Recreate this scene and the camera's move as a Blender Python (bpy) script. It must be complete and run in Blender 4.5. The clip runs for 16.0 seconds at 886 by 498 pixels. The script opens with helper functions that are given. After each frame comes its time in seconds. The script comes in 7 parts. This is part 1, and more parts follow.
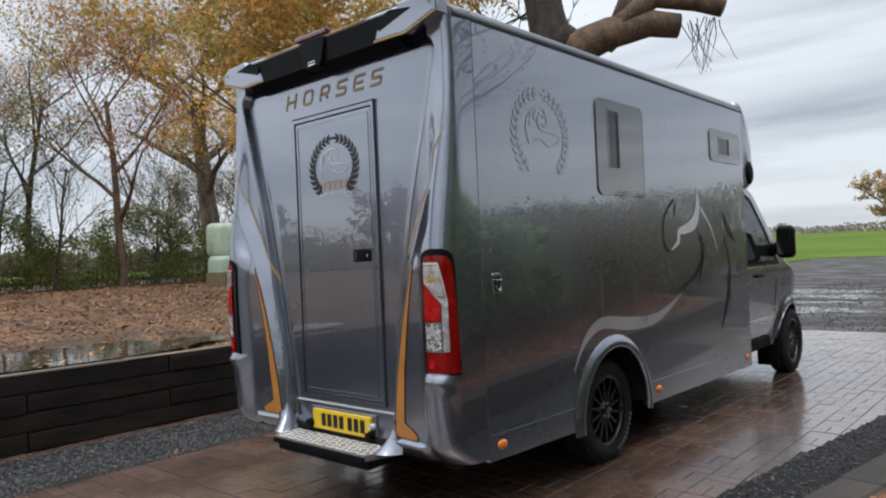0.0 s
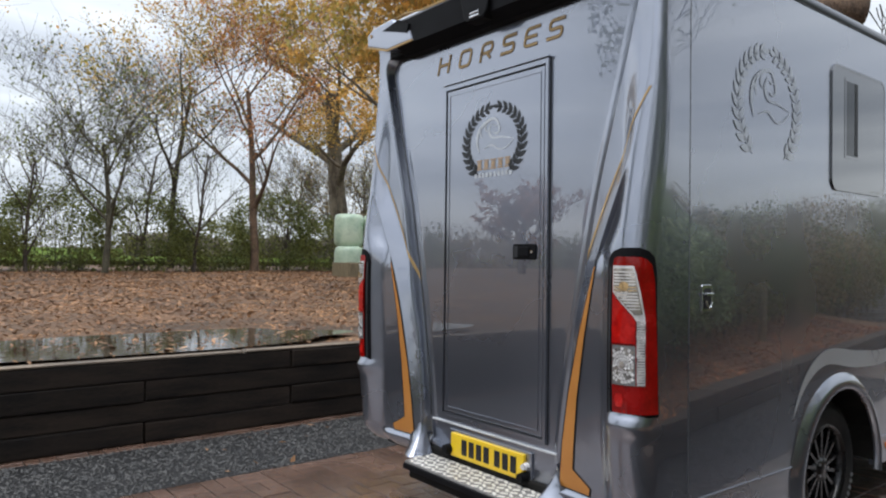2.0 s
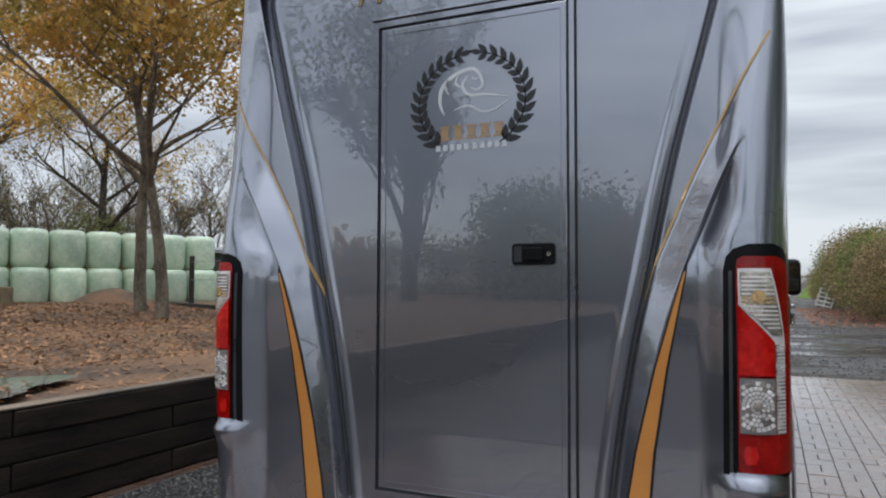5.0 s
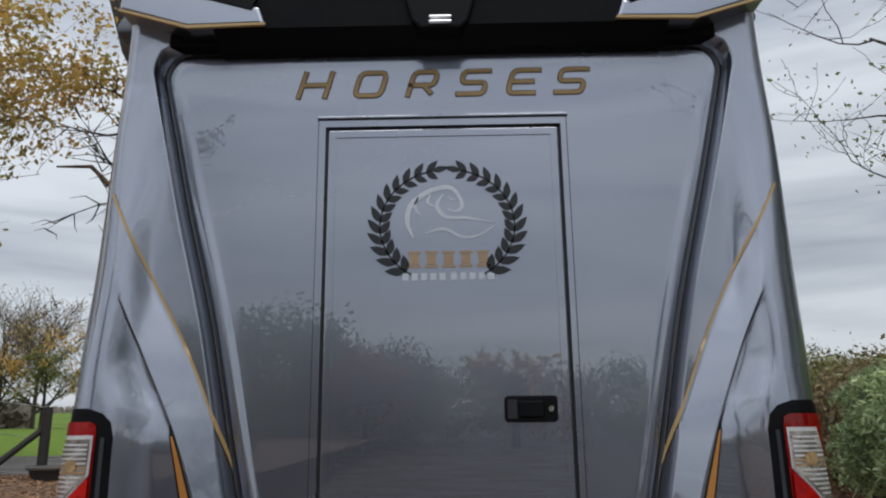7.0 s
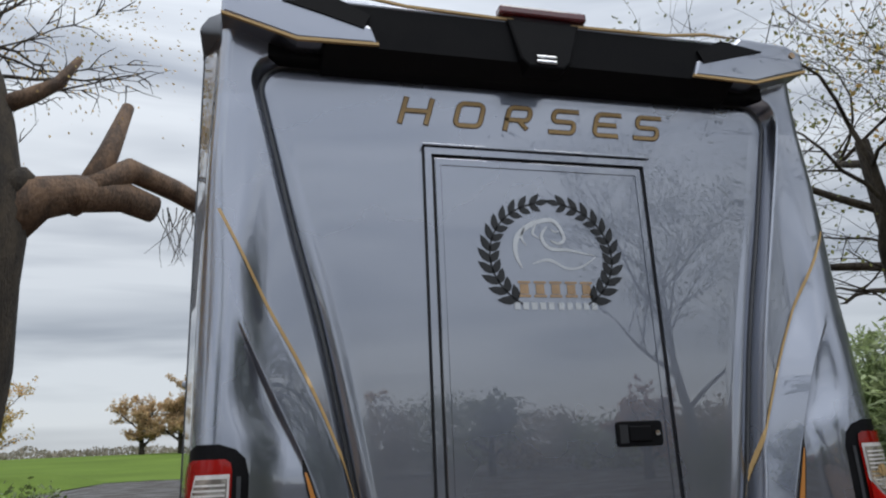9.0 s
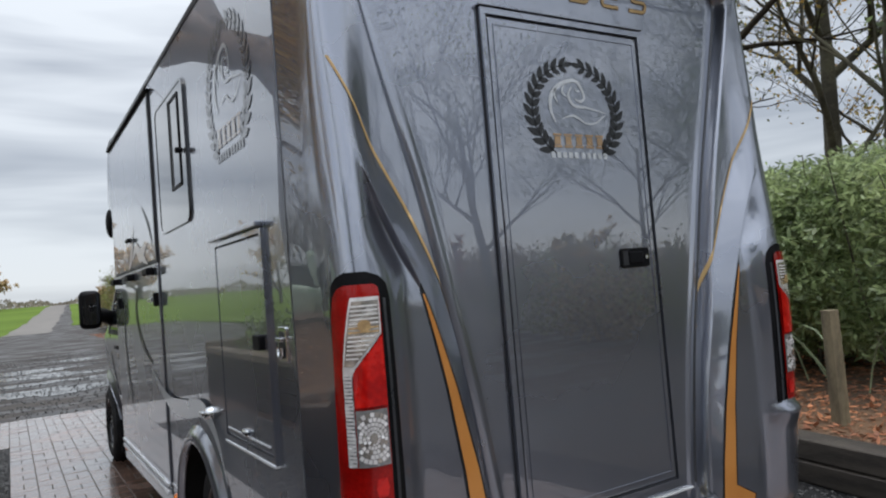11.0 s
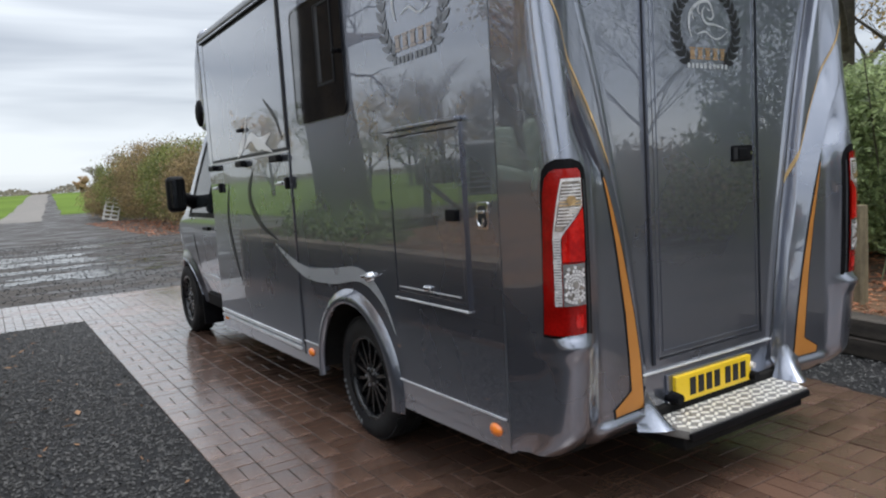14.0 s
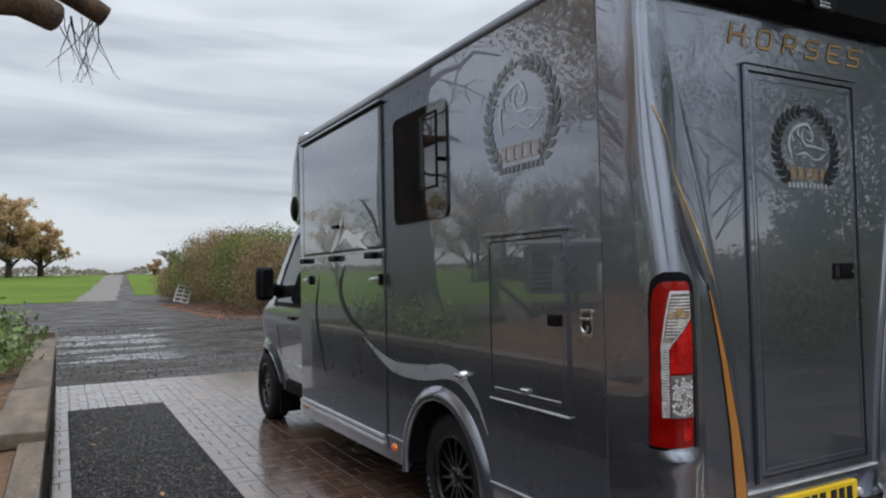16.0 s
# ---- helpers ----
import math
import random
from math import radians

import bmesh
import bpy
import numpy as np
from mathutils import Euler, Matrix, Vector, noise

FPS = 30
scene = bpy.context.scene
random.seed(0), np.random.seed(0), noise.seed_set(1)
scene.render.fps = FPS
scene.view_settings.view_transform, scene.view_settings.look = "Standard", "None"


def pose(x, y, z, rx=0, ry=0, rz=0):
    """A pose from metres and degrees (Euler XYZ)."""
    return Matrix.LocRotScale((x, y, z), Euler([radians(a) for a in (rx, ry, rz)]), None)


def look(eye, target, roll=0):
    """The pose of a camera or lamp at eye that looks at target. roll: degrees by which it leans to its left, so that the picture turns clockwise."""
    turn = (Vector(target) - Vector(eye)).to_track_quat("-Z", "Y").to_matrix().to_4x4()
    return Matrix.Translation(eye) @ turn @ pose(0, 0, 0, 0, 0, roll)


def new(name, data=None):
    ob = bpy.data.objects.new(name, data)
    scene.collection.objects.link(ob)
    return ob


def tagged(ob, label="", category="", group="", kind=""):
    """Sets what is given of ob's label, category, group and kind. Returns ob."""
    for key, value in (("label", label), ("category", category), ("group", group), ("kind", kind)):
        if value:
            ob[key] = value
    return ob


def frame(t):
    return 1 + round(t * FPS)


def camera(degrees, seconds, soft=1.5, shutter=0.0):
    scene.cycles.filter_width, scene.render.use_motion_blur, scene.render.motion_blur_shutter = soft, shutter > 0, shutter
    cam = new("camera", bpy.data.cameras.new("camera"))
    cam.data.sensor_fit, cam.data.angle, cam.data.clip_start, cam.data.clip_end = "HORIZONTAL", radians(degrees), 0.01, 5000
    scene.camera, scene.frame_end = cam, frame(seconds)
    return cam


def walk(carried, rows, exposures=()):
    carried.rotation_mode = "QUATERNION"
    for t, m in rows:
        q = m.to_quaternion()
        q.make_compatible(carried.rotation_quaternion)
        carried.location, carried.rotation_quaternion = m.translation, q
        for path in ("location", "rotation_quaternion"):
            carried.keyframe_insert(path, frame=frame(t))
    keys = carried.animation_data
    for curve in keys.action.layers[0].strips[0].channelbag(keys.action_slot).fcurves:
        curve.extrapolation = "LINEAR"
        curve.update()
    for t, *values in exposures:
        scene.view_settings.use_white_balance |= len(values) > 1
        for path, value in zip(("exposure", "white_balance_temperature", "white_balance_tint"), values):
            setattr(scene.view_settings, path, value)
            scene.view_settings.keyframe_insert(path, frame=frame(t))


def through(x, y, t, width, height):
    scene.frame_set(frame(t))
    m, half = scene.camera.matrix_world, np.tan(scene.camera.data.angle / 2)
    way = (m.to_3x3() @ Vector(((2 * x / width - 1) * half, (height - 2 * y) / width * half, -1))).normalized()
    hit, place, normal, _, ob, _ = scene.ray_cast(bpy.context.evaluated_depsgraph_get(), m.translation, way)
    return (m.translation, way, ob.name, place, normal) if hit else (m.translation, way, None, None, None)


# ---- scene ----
cam = camera(64.1, 16.0, soft=2.1)
PATH = [
    (0, (3.373, -2.753, 1.421), (2.032, -1.27, 1.444), -2.5),
    (0.5, (3.246, -2.591, 1.428), (1.806, -1.203, 1.445), -2.1),
    (1, (3.089, -2.47, 1.422), (1.555, -1.188, 1.44), -1.0),
    (1.5, (2.83, -2.435, 1.415), (1.283, -1.169, 1.446), 0.1),
    (2, (2.621, -2.361, 1.415), (1.051, -1.123, 1.442), 0.7),
    (2.5, (2.395, -2.34, 1.413), (0.822, -1.106, 1.443), 0.7),
    (3, (2.136, -2.334, 1.399), (0.628, -1.021, 1.44), 0.5),
    (3.2, (2.053, -2.285, 1.388), (0.543, -0.974, 1.433), 0.1),
    (5.3, (0.787, -2.29, 1.349), (0.103, -0.412, 1.429), -0.2),
    (5.5, (0.666, -2.274, 1.376), (0.074, -0.364, 1.442), -0.5),
    (6, (0.415, -2.217, 1.405), (0.07, -0.253, 1.559), -0.2),
    (6.5, (0.244, -2.112, 1.429), (0.065, -0.16, 1.824), -0.5),
    (7, (0.052, -2.059, 1.434), (0.022, -0.113, 1.894), -0.7),
    (7.5, (-0.16, -2.056, 1.434), (-0.076, -0.113, 1.902), -1.2),
    (8, (-0.344, -2.013, 1.41), (-0.102, -0.108, 1.969), -1.9),
    (8.2, (-0.428, -1.997, 1.431), (-0.114, -0.106, 2.002), -2.1),
    (10.3, (-1.506, -1.966, 1.432), (-0.709, -0.149, 1.677), -4.1),
    (10.5, (-1.59, -1.956, 1.422), (-0.706, -0.17, 1.588), -4.4),
    (11, (-1.75, -1.903, 1.42), (-0.697, -0.205, 1.512), -4.7),
    (11.5, (-1.988, -1.909, 1.433), (-0.746, -0.342, 1.415), -4.5),
    (12, (-2.157, -1.973, 1.436), (-0.884, -0.433, 1.355), -4.5),
    (12.5, (-2.267, -2.005, 1.426), (-0.99, -0.472, 1.297), -4.5),
    (13, (-2.49, -1.934, 1.416), (-1.186, -0.427, 1.24), -4.2),
    (13.5, (-2.587, -1.95, 1.415), (-1.345, -0.399, 1.186), -3.8),
    (14, (-2.657, -2.0, 1.427), (-1.583, -0.325, 1.226), -3.6),
    (14.5, (-2.774, -1.997, 1.441), (-1.789, -0.263, 1.284), -3.1),
    (15, (-2.827, -2.001, 1.449), (-1.859, -0.252, 1.369), -2.2),
    (15.5, (-2.857, -2.0, 1.456), (-1.901, -0.243, 1.458), -1.6),
    (16, (-2.883, -1.998, 1.469), (-1.934, -0.239, 1.544), -1.2),
]
walk(cam, [(t, look(eye, target, roll)) for t, eye, target, roll in PATH],
     exposures=[(0.0, 0.44, 6380, 10), (0.6, 0.54, 6380, 10), (1.5, 0.66, 6380, 10), (2.5, 0.60, 6380, 10), (3.2, 0.42, 6380, 10), (5.5, 0.40, 6380, 10), (6.4, 0.38, 6380, 10), (7.0, 0.10, 6380, 10), (7.5, 0.16, 6380, 10), (8.5, 0.20, 6380, 10), (10.5, 0.30, 6380, 10), (11.0, 0.44, 6380, 10), (11.6, 0.60, 6380, 10), (12.5, 0.85, 6380, 10), (13.4, 0.98, 6380, 10), (14.0, 0.66, 6380, 10), (14.5, 0.45, 6380, 10), (16.0, 0.28, 6380, 10)])

# ---- light: an overcast late autumn afternoon ----
world = bpy.data.worlds.new("world")
scene.world = world
world.use_nodes = True
wt = world.node_tree
wt.nodes.clear()
w_out = wt.nodes.new("ShaderNodeOutputWorld")
w_bg = wt.nodes.new("ShaderNodeBackground")
w_sky = wt.nodes.new("ShaderNodeTexSky")
w_sky.sky_type = "NISHITA"
w_sky.sun_disc = False
w_sky.sun_elevation = radians(70)
w_sky.sun_rotation = radians(165)
w_dim = wt.nodes.new("ShaderNodeVectorMath")
w_dim.operation = "SCALE"
w_dim.inputs["Scale"].default_value = 0.10
w_co = wt.nodes.new("ShaderNodeTexCoord")
w_map = wt.nodes.new("ShaderNodeMapping")
w_map.inputs["Scale"].default_value = (1.0, 1.0, 8.0)
w_noise = wt.nodes.new("ShaderNodeTexNoise")
w_noise.inputs["Scale"].default_value = 1.6
w_noise.inputs["Detail"].default_value = 4.0
w_noise.inputs["Roughness"].default_value = 0.52
w_noise.inputs["Distortion"].default_value = 0.35
w_ramp = wt.nodes.new("ShaderNodeValToRGB")
w_ramp.color_ramp.elements[0].position = 0.36
w_ramp.color_ramp.elements[0].color = (0.45, 0.485, 0.54, 1)
w_ramp.color_ramp.elements[1].position = 0.63
w_ramp.color_ramp.elements[1].color = (0.82, 0.86, 0.90, 1)
w_mix = wt.nodes.new("ShaderNodeMixRGB")
w_mix.inputs["Fac"].default_value = 0.86
wt.links.new(w_co.outputs["Generated"], w_map.inputs["Vector"])
wt.links.new(w_map.outputs["Vector"], w_noise.inputs["Vector"])
wt.links.new(w_noise.outputs["Fac"], w_ramp.inputs["Fac"])
wt.links.new(w_sky.outputs["Color"], w_dim.inputs[0])
wt.links.new(w_dim.outputs["Vector"], w_mix.inputs["Color1"])
wt.links.new(w_ramp.outputs["Color"], w_mix.inputs["Color2"])
w_sep = wt.nodes.new("ShaderNodeSeparateXYZ")
w_up = wt.nodes.new("ShaderNodeMapRange")
w_up.inputs["From Min"].default_value, w_up.inputs["From Max"].default_value = 0.0, 1.0
w_up.inputs["To Min"].default_value, w_up.inputs["To Max"].default_value = 0.76, 2.7
w_grad = wt.nodes.new("ShaderNodeVectorMath")
w_grad.operation = "SCALE"
wt.links.new(w_co.outputs["Generated"], w_sep.inputs["Vector"])
w_pow = wt.nodes.new("ShaderNodeMath")
w_pow.operation = "POWER"
w_pow.use_clamp = True
w_pow.inputs[1].default_value = 2.8
w_pos = wt.nodes.new("ShaderNodeMath")
w_pos.operation = "MAXIMUM"
w_pos.inputs[1].default_value = 0.0
wt.links.new(w_sep.outputs["Z"], w_pos.inputs[0])
wt.links.new(w_pos.outputs[0], w_pow.inputs[0])
wt.links.new(w_pow.outputs[0], w_up.inputs["Value"])
wt.links.new(w_mix.outputs["Color"], w_grad.inputs[0])
w_south = wt.nodes.new("ShaderNodeMapRange")
w_south.interpolation_type = "SMOOTHSTEP"
w_south.inputs["From Min"].default_value, w_south.inputs["From Max"].default_value = 0.3, -1.0
w_south.inputs["To Min"].default_value, w_south.inputs["To Max"].default_value = 1.0, 1.24
wt.links.new(w_sep.outputs["Y"], w_south.inputs["Value"])
w_both = wt.nodes.new("ShaderNodeMath")
w_both.operation = "MULTIPLY"
wt.links.new(w_up.outputs["Result"], w_both.inputs[0])
wt.links.new(w_south.outputs["Result"], w_both.inputs[1])
w_west = wt.nodes.new("ShaderNodeMapRange")
w_west.interpolation_type = "SMOOTHSTEP"
w_west.inputs["From Min"].default_value, w_west.inputs["From Max"].default_value = -0.2, -0.75
w_west.inputs["To Min"].default_value, w_west.inputs["To Max"].default_value = 1.0, 1.15
wt.links.new(w_sep.outputs["X"], w_west.inputs["Value"])
w_all = wt.nodes.new("ShaderNodeMath")
w_all.operation = "MULTIPLY"
wt.links.new(w_both.outputs[0], w_all.inputs[0])
wt.links.new(w_west.outputs["Result"], w_all.inputs[1])
wt.links.new(w_all.outputs[0], w_grad.inputs["Scale"])
wt.links.new(w_grad.outputs["Vector"], w_bg.inputs["Color"])
wt.links.new(w_bg.outputs["Background"], w_out.inputs["Surface"])
w_bg.inputs["Strength"].default_value = 1.0

sun_data = bpy.data.lights.new("sun", "SUN")
sun_data.energy = 0.9
sun_data.angle = radians(40)
sun_data.color = (1.0, 0.95, 0.88)
sun = new("sun", sun_data)
sun.matrix_world = look((1.5, -5.6, 16.0), (0, 0, 0))

# ---- materials ----
def mat(name, col, col2=None, rough=0.5, metal=0.0, coat=0.0, coarse=3.0, fine=60.0, bump=0.2, dist=0.004,
        rough_var=0.1, rand=0.0, island=0.0, spec=0.5, spread=(0.35, 0.65), stretch=(1, 1, 1), coat_rough=0.03,
        transmission=0.0, ior=1.45, rspread=(0.3, 0.7), wear=0.25, through=0.0, coat_ior=1.5):
    """Base colours mixed by a coarse and a fine noise, with roughness and bump that follow the fine one."""
    m = bpy.data.materials.new(name)
    m.use_nodes = True
    nt = m.node_tree
    b = nt.nodes["Principled BSDF"]
    co = nt.nodes.new("ShaderNodeTexCoord")
    mp = nt.nodes.new("ShaderNodeMapping")
    mp.inputs["Scale"].default_value = stretch
    nt.links.new(co.outputs["Object"], mp.inputs["Vector"])
    n1 = nt.nodes.new("ShaderNodeTexNoise")
    n1.inputs["Scale"].default_value = coarse
    n1.inputs["Detail"].default_value = 5
    n2 = nt.nodes.new("ShaderNodeTexNoise")
    n2.inputs["Scale"].default_value = fine
    n2.inputs["Detail"].default_value = 4
    for n in (n1, n2):
        nt.links.new(mp.outputs["Vector"], n.inputs["Vector"])
    add = nt.nodes.new("ShaderNodeMath")
    add.operation = "MULTIPLY_ADD"
    nt.links.new(n2.outputs["Fac"], add.inputs[0])
    add.inputs[1].default_value = wear * 2
    sub = nt.nodes.new("ShaderNodeMath")
    sub.operation = "SUBTRACT"
    nt.links.new(n1.outputs["Fac"], sub.inputs[0])
    sub.inputs[1].default_value = wear
    nt.links.new(sub.outputs[0], add.inputs[2])
    ramp = nt.nodes.new("ShaderNodeValToRGB")
    ramp.color_ramp.elements[0].position, ramp.color_ramp.elements[1].position = spread
    c2 = col2 or tuple(c * 0.8 for c in col)
    ramp.color_ramp.elements[0].color = (*c2, 1)
    ramp.color_ramp.elements[1].color = (*col, 1)
    nt.links.new(add.outputs[0], ramp.inputs["Fac"])
    out = ramp.outputs["Color"]
    for amount, node, socket in ((rand, "ShaderNodeObjectInfo", "Random"), (island, "ShaderNodeNewGeometry", "Random Per Island")):
        if amount:
            src = nt.nodes.new(node)
            rng = nt.nodes.new("ShaderNodeMapRange")
            rng.inputs["To Min"].default_value = 1 - amount
            rng.inputs["To Max"].default_value = 1 + amount
            nt.links.new(src.outputs[socket], rng.inputs["Value"])
            mul = nt.nodes.new("ShaderNodeVectorMath")
            mul.operation = "SCALE"
            nt.links.new(out, mul.inputs[0])
            nt.links.new(rng.outputs["Result"], mul.inputs["Scale"])
            out = mul.outputs["Vector"]
    nt.links.new(out, b.inputs["Base Color"])
    rr = nt.nodes.new("ShaderNodeMapRange")
    rr.inputs["To Min"].default_value = max(0.0, rough - rough_var)
    rr.inputs["To Max"].default_value = min(1.0, rough + rough_var)
    nt.links.new(n1.outputs["Fac"], rr.inputs["Value"])
    rr.inputs["From Min"].default_value, rr.inputs["From Max"].default_value = rspread
    nt.links.new(rr.outputs["Result"], b.inputs["Roughness"])
    b.inputs["Metallic"].default_value = metal
    b.inputs["Coat Weight"].default_value = coat
    b.inputs["Coat Roughness"].default_value = coat_rough
    b.inputs["Coat IOR"].default_value = coat_ior
    b.inputs["Specular IOR Level"].default_value = spec
    b.inputs["Transmission Weight"].default_value = transmission
    b.inputs["IOR"].default_value = ior
    if through:
        tl = nt.nodes.new("ShaderNodeBsdfTranslucent")
        nt.links.new(out, tl.inputs["Color"])
        mx = nt.nodes.new("ShaderNodeMixShader")
        mx.inputs["Fac"].default_value = through
        nt.links.new(b.outputs["BSDF"], mx.inputs[1])
        nt.links.new(tl.outputs["BSDF"], mx.inputs[2])
        nt.links.new(mx.outputs["Shader"], nt.nodes["Material Output"].inputs["Surface"])
    if bump:
        bp = nt.nodes.new("ShaderNodeBump")
        bp.inputs["Strength"].default_value = bump
        bp.inputs["Distance"].default_value = dist
        nt.links.new(n2.outputs["Fac"], bp.inputs["Height"])
        nt.links.new(bp.outputs["Normal"], b.inputs["Normal"])
    return m


PAINT = mat("grey_metallic_paint", (0.240, 0.258, 0.310), (0.226, 0.243, 0.292), rough=0.28, metal=0.90, coat=1.0, coat_ior=2.12, coat_rough=0.008, coarse=1.2, fine=900,
            bump=0.0, rough_var=0.03, wear=0.1)
# body paint darkened and dulled to hold back sky glare on the eaves
ROOF_PAINT = mat("dull_dark_roof_paint", (0.13, 0.137, 0.15), (0.11, 0.117, 0.13), rough=0.45, metal=0.5, coat=0.25, coarse=2, fine=300, bump=0.02)
SILVER_LINE = mat("bright_aluminium_trim", (0.80, 0.81, 0.82), rough=0.42, metal=0.5, coarse=8, fine=200, bump=0.05)
SEAM = mat("dark_seam_sealant", (0.02, 0.021, 0.024), rough=0.5, coarse=5, bump=0.05)
DARK_GREY = mat("dark_grey_gloss", (0.05, 0.053, 0.06), rough=0.35, metal=0.4, coat=0.6, coarse=5, bump=0.0)
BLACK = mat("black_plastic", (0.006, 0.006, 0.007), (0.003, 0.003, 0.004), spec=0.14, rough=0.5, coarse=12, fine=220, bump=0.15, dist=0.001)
RUBBER = mat("tyre_rubber", (0.014, 0.014, 0.015), (0.022, 0.021, 0.02), spec=0.25, rough=0.8, coarse=6, fine=120, bump=0.3, dist=0.002)
RIM = mat("black_alloy", (0.008, 0.008, 0.009), rough=0.25, metal=0.2, coat=0.3, coarse=9, bump=0.0)
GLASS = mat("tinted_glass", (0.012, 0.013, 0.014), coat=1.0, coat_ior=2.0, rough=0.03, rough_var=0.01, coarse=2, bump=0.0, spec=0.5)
# same glass as the right side, darkened: dim reflection put into the material
DIM_GLASS = mat("tinted_glass_dim_reflection", (0.006, 0.006, 0.007), coat=1.0, coat_ior=1.5, rough=0.03, rough_var=0.01, coarse=2, bump=0.0, spec=0.3)
CAB_GLASS = mat("cab_glass", (0.016, 0.019, 0.02), rough=0.03, rough_var=0.01, coarse=2, bump=0.0, spec=0.6)
GOLD = mat("gold_vinyl", (0.56, 0.24, 0.055), (0.50, 0.205, 0.045), rough=0.4, metal=0.2, coat=0.4, coarse=4, fine=300, bump=0.0)
GOLD_LINE = mat("pale_gold_vinyl", (0.50, 0.34, 0.15), (0.44, 0.29, 0.12), rough=0.6, metal=0.0, coat=0.0, coarse=4, fine=300, bump=0.0)
BLACK_VINYL = mat("black_vinyl", (0.010, 0.011, 0.013), rough=0.4, coat=0.15, coarse=4, bump=0.0)
SILVER_VINYL = mat("silver_vinyl", (0.55, 0.57, 0.59), (0.5, 0.52, 0.54), rough=0.35, metal=0.5, coat=0.8, coarse=4, bump=0.0)
# grey vinyl lightened for the right side: the sky mirrored there is in it
SKY_WASHED_VINYL = mat("sky_washed_grey_vinyl", (0.27, 0.285, 0.31), rough=0.33, metal=0.7, coat=1.0, coat_ior=2.1, coat_rough=0.03, coarse=4, bump=0.0)
PALE_VINYL = mat("pale_silver_vinyl", (0.78, 0.79, 0.80), (0.7, 0.71, 0.72), rough=0.35, metal=0.1, coat=0.5, coarse=4, bump=0.0)
GREY_VINYL = mat("grey_vinyl", (0.14, 0.147, 0.16), rough=0.3, metal=0.5, coat=0.9, coarse=4, bump=0.0)
COPPER_VINYL = mat("copper_vinyl", (0.42, 0.27, 0.14), rough=0.35, metal=0.4, coat=0.8, coarse=4, bump=0.0)
COPPER_FAINT = mat("faint_copper_vinyl", (0.30, 0.22, 0.16), rough=0.3, metal=0.6, coat=1.0, coat_ior=1.9, coarse=4, bump=0.0)
COPPER_DARK = mat("dark_copper_vinyl", (0.10, 0.058, 0.03), rough=0.35, metal=0.3, coat=0.6, coarse=4, bump=0.0)
STOP_LENS = mat("bright_red_lens", (0.56, 0.010, 0.006), (0.32, 0.003, 0.003), spec=0.2, rough=0.25, coat=0.8, coarse=14, fine=60, bump=0.3, dist=0.003)
RED_LENS = mat("red_lamp_lens", (0.30, 0.004, 0.003), (0.17, 0.002, 0.001), spec=0.2, rough=0.25, coat=0.5, coarse=9, fine=120, bump=0.1, dist=0.002, rough_var=0.04)
CLEAR_LENS = mat("clear_lamp_lens", (0.90, 0.89, 0.88), (0.22, 0.22, 0.23), rough=0.2, metal=0.4, coat=1.0, coarse=34, fine=70, bump=0.5, dist=0.006, wear=0.3)
REFLECTOR = mat("lamp_reflector", (0.72, 0.66, 0.58), (0.34, 0.32, 0.30), rough=0.2, metal=0.7, coat=1.0, coarse=16, fine=24, bump=0.5, dist=0.008, wear=0.3)
WHITE_LENS = mat("white_lamp_lens", (0.80, 0.78, 0.77), (0.62, 0.60, 0.59), rough=0.2, metal=0.2, coat=1.0, coarse=30, fine=240, bump=0.3, dist=0.002)
DARK_LENS = mat("dark_lens_facet", (0.30, 0.29, 0.29), (0.20, 0.19, 0.19), rough=0.2, metal=0.4, coat=1.0, coarse=40, bump=0.2, dist=0.002)
LAMP_AMBER = mat("amber_bulb", (0.62, 0.42, 0.20), (0.45, 0.30, 0.15), rough=0.25, metal=0.4, coat=1.0, coarse=30, bump=0.0)
AMBER = mat("amber_lens", (0.85, 0.22, 0.015), (0.7, 0.15, 0.01), rough=0.15, coat=1.0, coarse=30, fine=260, bump=0.2, dist=0.001)
CHROME = mat("chrome", (0.72, 0.73, 0.74), rough=0.15, metal=1.0, coarse=20, bump=0.1, dist=0.001)
TREAD_BASE = mat("tread_plate_base", (0.30, 0.29, 0.27), (0.2, 0.19, 0.18), rough=0.4, metal=0.4, coarse=14, fine=150, bump=0.2, dist=0.001)
TREAD = mat("tread_plate_aluminium", (0.90, 0.87, 0.80), (0.78, 0.75, 0.69), rough=0.35, metal=0.15, coarse=14, fine=150, bump=0.2, dist=0.001)
YELLOW = mat("yellow_plate", (0.83, 0.56, 0.02), (0.78, 0.51, 0.015), rough=0.35, coat=0.5, coarse=8, bump=0.0)
UNDER = mat("underbody_black", (0.007, 0.007, 0.007), (0.014, 0.013, 0.012), rough=0.9, spec=0.2, coarse=4, fine=40, bump=0.2)

BRICK = mat("wet_brick_paver", (0.160, 0.092, 0.064), (0.072, 0.044, 0.033), coat=0.8, coat_rough=0.12, rough=0.22, rough_var=0.12, coarse=1.3, fine=70, bump=0.5, dist=0.003,
            rand=0.22, wear=0.3, spec=1.0)
BRICK_REST = mat("wet_brick_paver_rest", (0.160, 0.092, 0.064), (0.072, 0.044, 0.033), coat=0.8, coat_rough=0.12, rough=0.22, rough_var=0.12, coarse=1.3, fine=70, bump=0.5, dist=0.003,
                 island=0.22, wear=0.3, spec=1.0)
JOINT = mat("joint_sand", (0.06, 0.05, 0.04), (0.03, 0.026, 0.022), rough=0.8, coarse=8, fine=150, bump=0.3)
